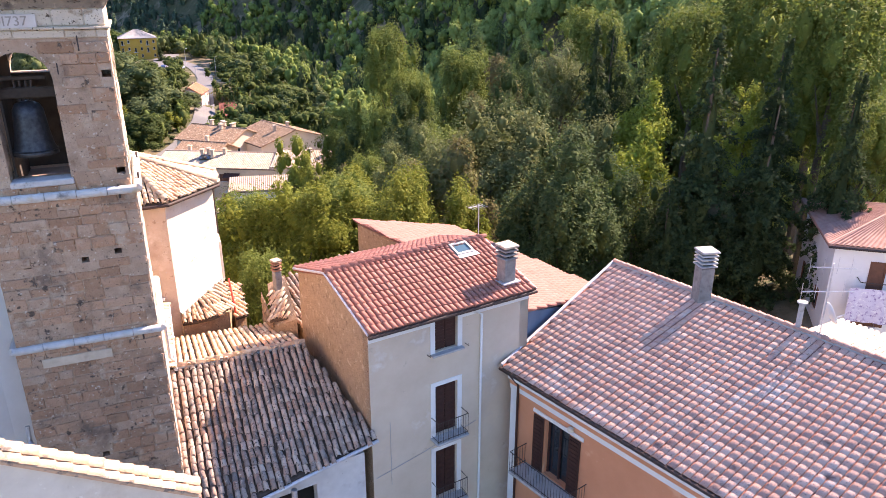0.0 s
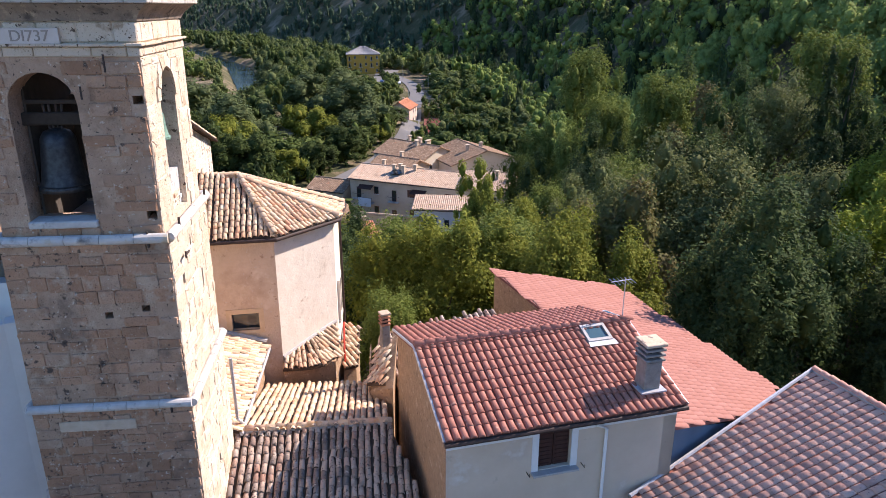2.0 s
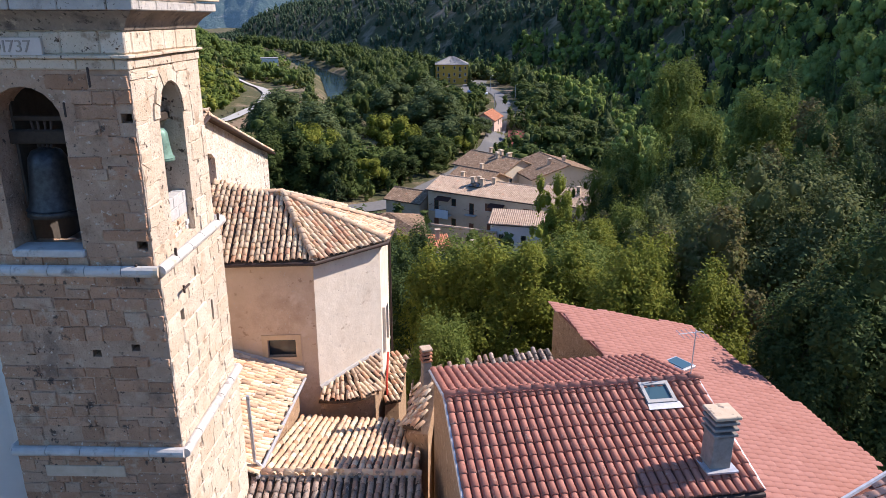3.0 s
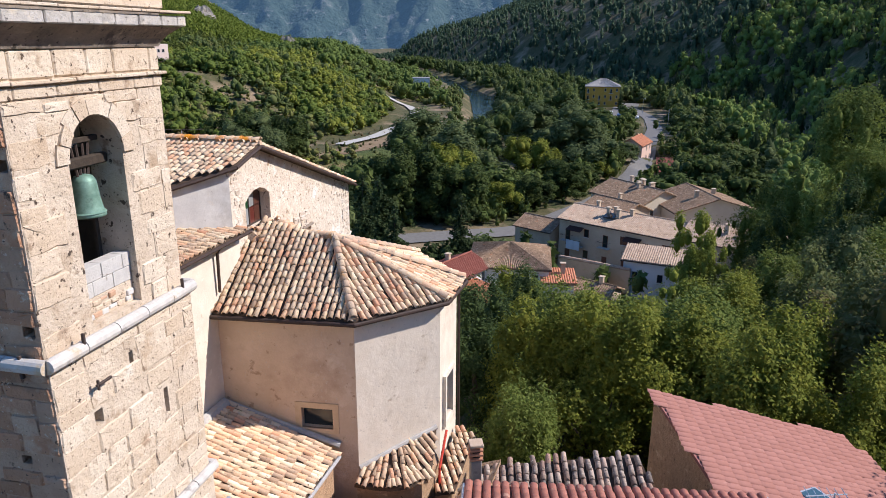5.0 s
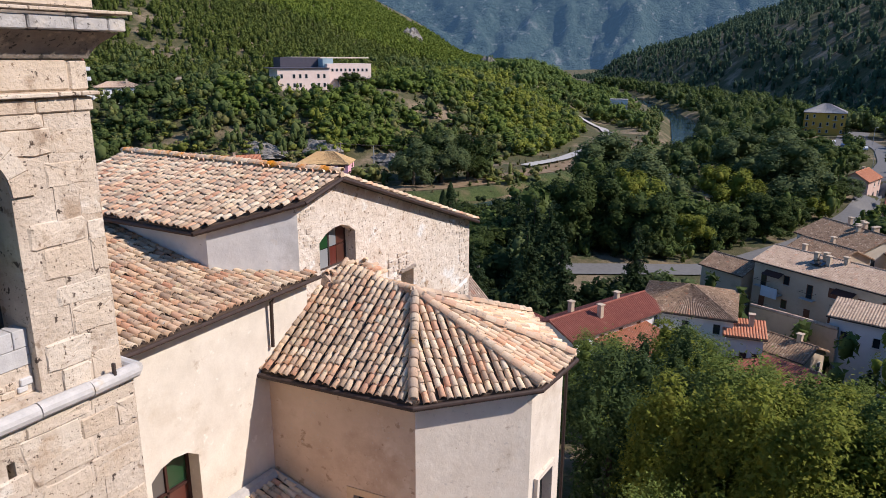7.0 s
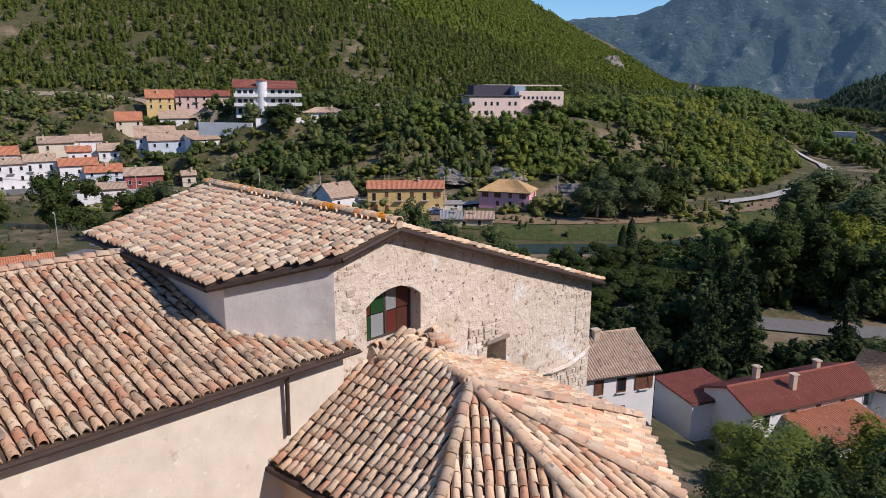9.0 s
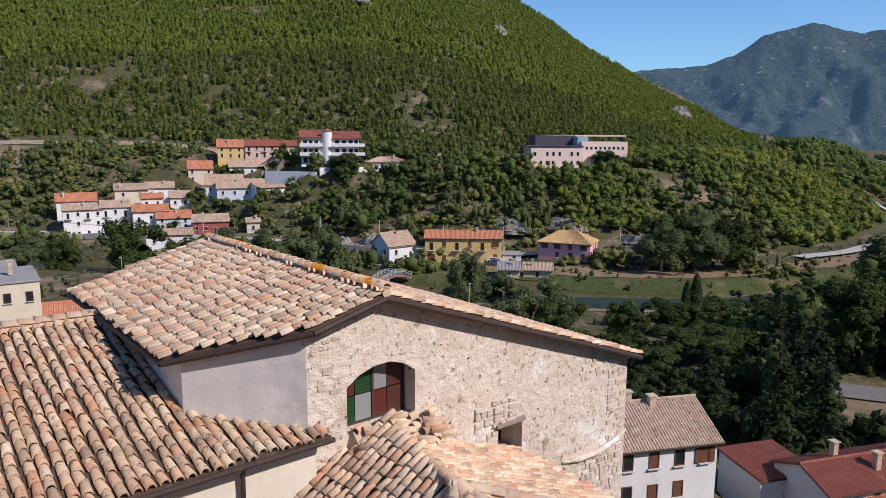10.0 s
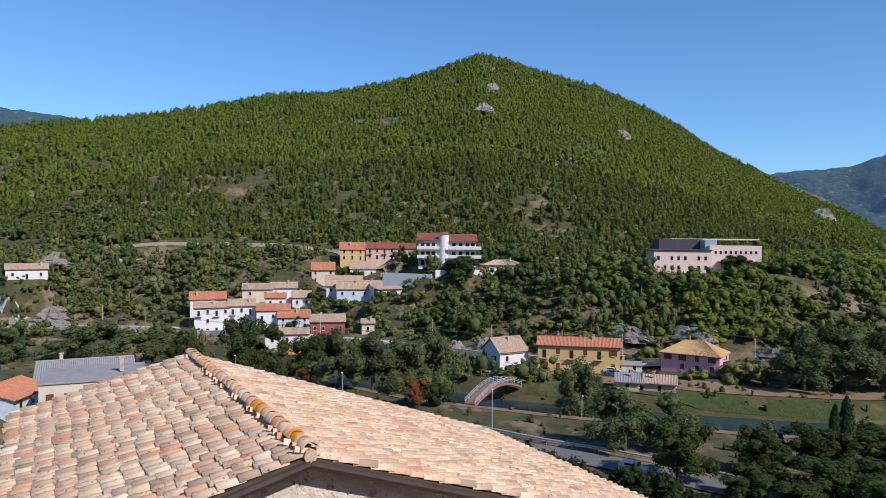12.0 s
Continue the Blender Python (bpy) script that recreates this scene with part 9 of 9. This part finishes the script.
# scrub round the hillside houses
XY, r, th = polar(13000, 12, 104, 130, 420)
w = side(XY[:, 0], XY[:, 1], RIVER)
keep = (w > 10) & (w < 150) & clear(XY, 1.0) & (patch(XY[:, 0], XY[:, 1], 19) < np.where(w < 38, 1.2, np.where(XY[:, 1] > 150, 0.75, 0.9)))
keep &= (R_.random(len(XY)) < 0.7)
keep &= ~((w > 25) & (w < 46) & (XY[:, 0] < -110))
rail_side = side(XY[:, 0], XY[:, 1], [(-75, 224), (-70, 247), (-71, 287), (-78, 326), (-90, 356), (-112, 375), (-150, 385)])
keep &= ~((XY[:, 1] > 205) & (rail_side > -18) & (rail_side < 6))
vill = (XY[:, 0] > -278) & (XY[:, 0] < -192) & (XY[:, 1] > 76) & (XY[:, 1] < 182)
keep &= ~(vill & (R_.random(len(XY)) < 0.2))
XY, vill = XY[keep], vill[keep]
a_ = R_.random(len(XY))
low_ = np.where(vill, 0.72, 1.0)
for lo, hi, m, nm, lb, hs in ((0, 0.5, leafmat("scrub_dark", [(0.085, 0.125, 0.033), (0.115, 0.155, 0.04), (0.065, 0.1, 0.028), (0.135, 0.165, 0.05)]), "scrub", "dark green bushes on the slope", (2.0, 7.0)), (0.5, 0.85, leafmat("scrub_olive", [(0.17, 0.2, 0.05), (0.215, 0.235, 0.062), (0.135, 0.165, 0.044), (0.2, 0.18, 0.066)]), "scrub", "olive green bushes on the slope", (1.6, 5.6)),
                              (0.85, 1.0, leafmat("scrub_yellow", [(0.19, 0.215, 0.03), (0.235, 0.25, 0.042), (0.15, 0.18, 0.028)]), "scrub", "yellow-green bushes on the slope", (1.6, 3.6))):
    i = (a_ >= lo) & (a_ < hi)
    woods(nm, lb, XY[i], R_.uniform(*hs, i.sum()) * low_[i], R_.uniform(1.5, 4.6, i.sum()) * low_[i] ** 0.5, "shrub", 44, 0.06, m, 40 + int(lo * 10), 8, 4)
# the bright thicket on the valley's far side, above the railway
CURVE = [(-95, 170), (-75, 224), (-70, 247), (-71, 287), (-78, 326), (-90, 356), (-112, 375), (-150, 385)]
XY = np.c_[R_.uniform(-175, -70, 2600), R_.uniform(185, 420, 2600)]
w = side(XY[:, 0], XY[:, 1], RIVER)
keep = (w > 32) & (w < 150) & clear(XY, 1.0) & (patch(XY[:, 0], XY[:, 1], 24) < np.where(XY[:, 1] < 250, 0.5, 1.3)) & (side(XY[:, 0], XY[:, 1], CURVE) > 7)
XY = XY[keep]
tone = patch(XY[:, 0], XY[:, 1], 33) + R_.normal(0, 0.4, len(XY))
for i, m, lb in ((tone > 0.3, leafmat("thicket_yellow", [(0.2, 0.235, 0.028), (0.25, 0.275, 0.036), (0.155, 0.195, 0.025)]), "yellow-green thicket above the railway"), (tone <= 0.3, leafmat("thicket_green", [(0.115, 0.165, 0.026), (0.15, 0.205, 0.032), (0.085, 0.13, 0.022)]), "green thicket above the railway")):
    woods("thicket", lb, XY[i], R_.uniform(3, 6.5, i.sum()), R_.uniform(2.6, 4.8, i.sum()), "shrub", 80, 0.05, m, 46 + i.sum() % 2, 8, 6)
# trees among the hillside houses
XY = np.c_[R_.uniform(-262, -168, 420), R_.uniform(84, 196, 420)]
w = side(XY[:, 0], XY[:, 1], RIVER)
keep = (w > 46) & (patch(XY[:, 0], XY[:, 1], 15) > -0.2)
for sx, sy, sr, sz in SITES:
    keep &= np.hypot(XY[:, 0] - sx, XY[:, 1] - sy) > sr * 0.95
XY = XY[keep]
woods("village_trees", "rounded dark green trees among the hillside houses", XY, R_.uniform(3.2, 6.5, len(XY)), R_.uniform(2.4, 4.2, len(XY)), "broad", 130, 0.045, leafmat("village_leaves", [(0.06, 0.095, 0.022), (0.085, 0.125, 0.028), (0.048, 0.078, 0.02), (0.115, 0.15, 0.035)]), 61, 8, 8)
# bushes round the lone farmhouse
fa, fr = R_.uniform(0, 6.283, 110), R_.uniform(8, 26, 110)
woods("scrub", "bushes round the lone farmhouse", np.c_[-302 + fr * np.cos(fa), 27.5 + fr * np.sin(fa)], R_.uniform(1.5, 3.6, 110), R_.uniform(1.4, 2.8, 110), "shrub", 44, 0.075, leafmat("farm_bushes", [(0.09, 0.12, 0.03), (0.12, 0.15, 0.035), (0.07, 0.1, 0.025), (0.16, 0.17, 0.04)]), 49, 6, 3)
# valley floor woods
XY = np.c_[R_.uniform(-420, 60, 16000), R_.uniform(60, 900, 16000)]
w, f = side(XY[:, 0], XY[:, 1], RIVER), -side(XY[:, 0], XY[:, 1], FOOT)
d_ = np.hypot(XY[:, 0] - 8, XY[:, 1] - 25)
keep = (w < 0) & (f < 4) & clear(XY, 2) & (patch(XY[:, 0], XY[:, 1], 26) < 0.75) & (R_.random(len(XY)) < 0.5) & (d_ > 95) & (np.degrees(np.arctan2(7 - XY[:, 0], XY[:, 1] - 40)) < 26)
keep &= ~((XY[:, 0] > -9) & (XY[:, 1] < 172))
# the thick growth between the village and the river
near = np.c_[R_.uniform(-130, -8, 2600), R_.uniform(70, 185, 2600)]
nw, nd = side(near[:, 0], near[:, 1], RIVER), side(near[:, 0], near[:, 1], ROAD)
hd = np.degrees(np.arctan2(7 - near[:, 0], near[:, 1] - 40))
nk = (nw < -9) & clear(near, 1.0) & (np.hypot(near[:, 0] - 8, near[:, 1] - 25) > 80)
nk &= np.where(hd < 31, True, np.where(nd < 0, nd > -26, (patch(near[:, 0], near[:, 1], 15) > 0.75))) & (hd < 66)
nk &= R_.random(len(near)) < 0.62
nk &= ~((near[:, 0] > -17) & (near[:, 0] < 4) & (nd < 0) & (nd > -20))
near, hd, nd = near[nk], hd[nk], nd[nk]
nh = np.where(hd < 29, R_.uniform(3.0, 7.0, len(hd)), np.where(nd < 0, R_.uniform(2, 4.6, len(hd)), R_.uniform(1.6, 4.5, len(hd))))
nh = np.where((near[:, 0] > -32) & (nd < 0) & (nd > -22), np.minimum(nh, 2.4), nh)
nrad = np.clip(nh * R_.uniform(0.42, 0.62, len(hd)), 1.4, 4.4)
ns = R_.random(len(hd)) < np.where((near[:, 1] < 126) & (hd > 12), 1.1, 0.45)
woods("valley_wood", "dense dark green trees below the village", near[ns], nh[ns], nrad[ns], "broad", 200, 0.05, leafmat("below_dark", [(0.03, 0.05, 0.015), (0.044, 0.068, 0.018), (0.024, 0.04, 0.013), (0.06, 0.085, 0.023)]), 54, 8, 8)
woods("valley_wood", "mixed green trees and bushes below the village", near[~ns], nh[~ns], nrad[~ns], "broad", 200, 0.05, leafmat("below_green", [(0.08, 0.125, 0.028), (0.11, 0.16, 0.034), (0.06, 0.1, 0.024), (0.145, 0.185, 0.042)]), 55, 8, 8)
XY, d_ = XY[keep], d_[keep]
half = R_.random(len(XY)) < 0.6
Hm = np.where((XY[:, 0] > -20) & (XY[:, 1] < 330), 6.0, 9.5)
woods("valley_wood", "dark green trees on the valley floor", XY[half], (Hm * R_.uniform(0.7, 1.4, len(XY)))[half], R_.uniform(3.4, 6.4, len(XY))[half], "broad", 170, 0.042, leafmat("valley_dark", [(0.052, 0.085, 0.018), (0.074, 0.112, 0.023), (0.04, 0.068, 0.016), (0.105, 0.138, 0.03)]), 51, 8, 8)
woods("valley_wood", "silvery green willows on the valley floor", XY[~half], (Hm * R_.uniform(0.7, 1.3, len(XY)))[~half], R_.uniform(3.4, 6.4, len(XY))[~half], "willow", 170, 0.042, leafmat("valley_silver", [(0.105, 0.145, 0.046), (0.14, 0.175, 0.058), (0.08, 0.118, 0.037)]), 52, 8, 5)
# gardens between the houses below the village
XY = np.c_[R_.uniform(-14, 46, 1500), R_.uniform(98, 262, 1500)]
keep = np.abs(side(XY[:, 0], XY[:, 1], ROAD)) > 4.5
keep &= -side(XY[:, 0], XY[:, 1], FOOT) < 6
keep &= ~((XY[:, 0] < 1) & (XY[:, 1] > 120) & (XY[:, 1] < 150))
for sx, sy, sr, sz in SITES:
    keep &= np.hypot(XY[:, 0] - sx, XY[:, 1] - sy) > sr * 0.9
XY = XY[keep]
gh = R_.uniform(1.8, 4.6, len(XY)) + np.where(R_.random(len(XY)) < 0.15, 3.0, 0.0)
gi = R_.random(len(XY)) < 0.5
woods("garden_bushes", "green garden bushes and small trees between the houses", XY[gi], gh[gi], gh[gi] * 0.45, "broad", 46, 0.08, leafmat("garden_green", [(0.09, 0.14, 0.03), (0.12, 0.17, 0.035), (0.07, 0.11, 0.025), (0.16, 0.19, 0.045)]), 58, 6, 2)
woods("garden_bushes", "dark bushes between the houses", XY[~gi], gh[~gi], gh[~gi] * 0.45, "broad", 46, 0.08, leafmat("garden_dark", DG), 59, 6, 2)
# weeds and low bushes over the open ground
XY = np.c_[R_.uniform(-330, 0, 6500), R_.uniform(-20, 330, 6500)]
w = side(XY[:, 0], XY[:, 1], RIVER)
d_ = np.hypot(XY[:, 0] - 8, XY[:, 1] - 25)
keep = (d_ > 70) & (w < 160) & (w > -75) & (np.abs(w) > 7) & (np.abs(side(XY[:, 0], XY[:, 1], ROAD)) > 5) & ((w > 0) | (np.degrees(np.arctan2(7 - XY[:, 0], XY[:, 1] - 40)) > 20))
keep &= np.abs(w - 40) > 4.5
for sx, sy, sr, sz in SITES:
    keep &= np.hypot(XY[:, 0] - sx, XY[:, 1] - sy) > sr * 0.72
XY = XY[keep]
i = patch(XY[:, 0], XY[:, 1], 13) > -0.1
woods("weeds", "low green weeds and brambles on open ground", XY[i], R_.uniform(0.5, 1.9, i.sum()), R_.uniform(0.6, 1.7, i.sum()), "shrub", 8, 0.14, leafmat("bramble", [(0.06, 0.085, 0.02), (0.085, 0.11, 0.028), (0.05, 0.07, 0.02), (0.12, 0.13, 0.04)]), 56, 4, 1)
woods("weeds", "dry brown weeds on open ground", XY[~i], R_.uniform(0.4, 1.2, (~i).sum()), R_.uniform(0.6, 1.5, (~i).sum()), "shrub", 8, 0.14, leafmat("dry_weeds", [(0.15, 0.12, 0.06), (0.19, 0.15, 0.08), (0.11, 0.1, 0.045)]), 57, 4, 1)
# far bank woods down the valley
XY, r, th = polar(5000, 8, 40, 330, 1250)
w, f = side(XY[:, 0], XY[:, 1], RIVER), -side(XY[:, 0], XY[:, 1], FOOT)
keep = (w > 24) & (w < 125) & clear(XY) & (patch(XY[:, 0], XY[:, 1], 40) < 0.9)
XY = XY[keep]
woods("valley_wood", "mixed green trees along the far river bank", XY, R_.uniform(5, 10, len(XY)), R_.uniform(3.2, 6, len(XY)), "broad", 60, 0.06, leafmat("bank_green", [(0.11, 0.165, 0.035), (0.15, 0.21, 0.042), (0.085, 0.13, 0.026)]), 53, 6, 5)
# the steep wooded slope east of the village
XY = np.c_[R_.uniform(-750, 330, 42000), R_.uniform(-40, 1500, 42000)]
XY = np.concatenate([XY, np.c_[R_.uniform(15, 160, 700), R_.uniform(-10, 220, 700)]])
f = -side(XY[:, 0], XY[:, 1], FOOT)
d_ = np.hypot(XY[:, 0] - 8, XY[:, 1] - 25)
keep = (f > 3) & (f < 330) & (d_ > 52) & clear(XY) & (patch(XY[:, 0], XY[:, 1], 30) < 2.2) & (R_.random(len(XY)) < np.where(d_ > 500, 0.5, 1.0))
th = np.degrees(np.arctan2(-(XY[:, 0] - 3), XY[:, 1] - 36))
keep &= (th > -86) & (th < 24)
XY, d_ = XY[keep], d_[keep]
n1, n2 = d_ < 170, (d_ >= 170) & (d_ < 420)
n3 = d_ >= 420
b_ = R_.random(len(XY)) < np.where(d_ < 170, 0.82, 0.62)
# The farthest palette has the blue of haze mixed into its leaf colours.
for i, hs, rs, n, sz, kd, m, lb in ((n1 & b_, (7, 12), (3.0, 4.8), 480, 0.03, "broad", leafmat("slope_green", [(0.19, 0.275, 0.062), (0.25, 0.34, 0.078), (0.135, 0.21, 0.05), (0.3, 0.36, 0.09)], None, 0.05), "green broadleaf wood on the near slope"),
                                    (n1 & ~b_, (10, 16), (2.6, 3.8), 600, 0.034, "conifer", leafmat("slope_conifer", [(0.06, 0.105, 0.036), (0.085, 0.135, 0.043), (0.045, 0.08, 0.03), (0.11, 0.16, 0.05)]), "dark conifers on the near slope"),
                                    (n2 & b_, (6, 10), (2.8, 4.6), 90, 0.05, "broad", leafmat("slope_green_far", [(0.15, 0.22, 0.045), (0.2, 0.28, 0.055), (0.11, 0.175, 0.04), (0.25, 0.31, 0.065)], None, 0.04), "green wood on the eastern slope"),
                                    (n2 & ~b_, (7, 12), (2.4, 3.6), 60, 0.07, "pine", leafmat("slope_conifer_far", CG), "dark conifer wood on the eastern slope"),
                                    (n3, (6, 10), (2.6, 4.4), 14, 0.11, "pine", leafmat("slope_far_haze", [(0.062, 0.105, 0.058), (0.084, 0.132, 0.068), (0.052, 0.088, 0.05)]), "far dark wood on the valley side")):
    woods("slope_wood", lb, XY[i], R_.uniform(*hs, i.sum()), R_.uniform(*rs, i.sum()), kd, n, sz, m, 60 + n, 8, 16 if n > 300 else 7)
for k_ in list(FREE):
    src = FREE.pop(k_)
    for o_ in (*src.children_recursive, src):
        bpy.data.objects.remove(o_)
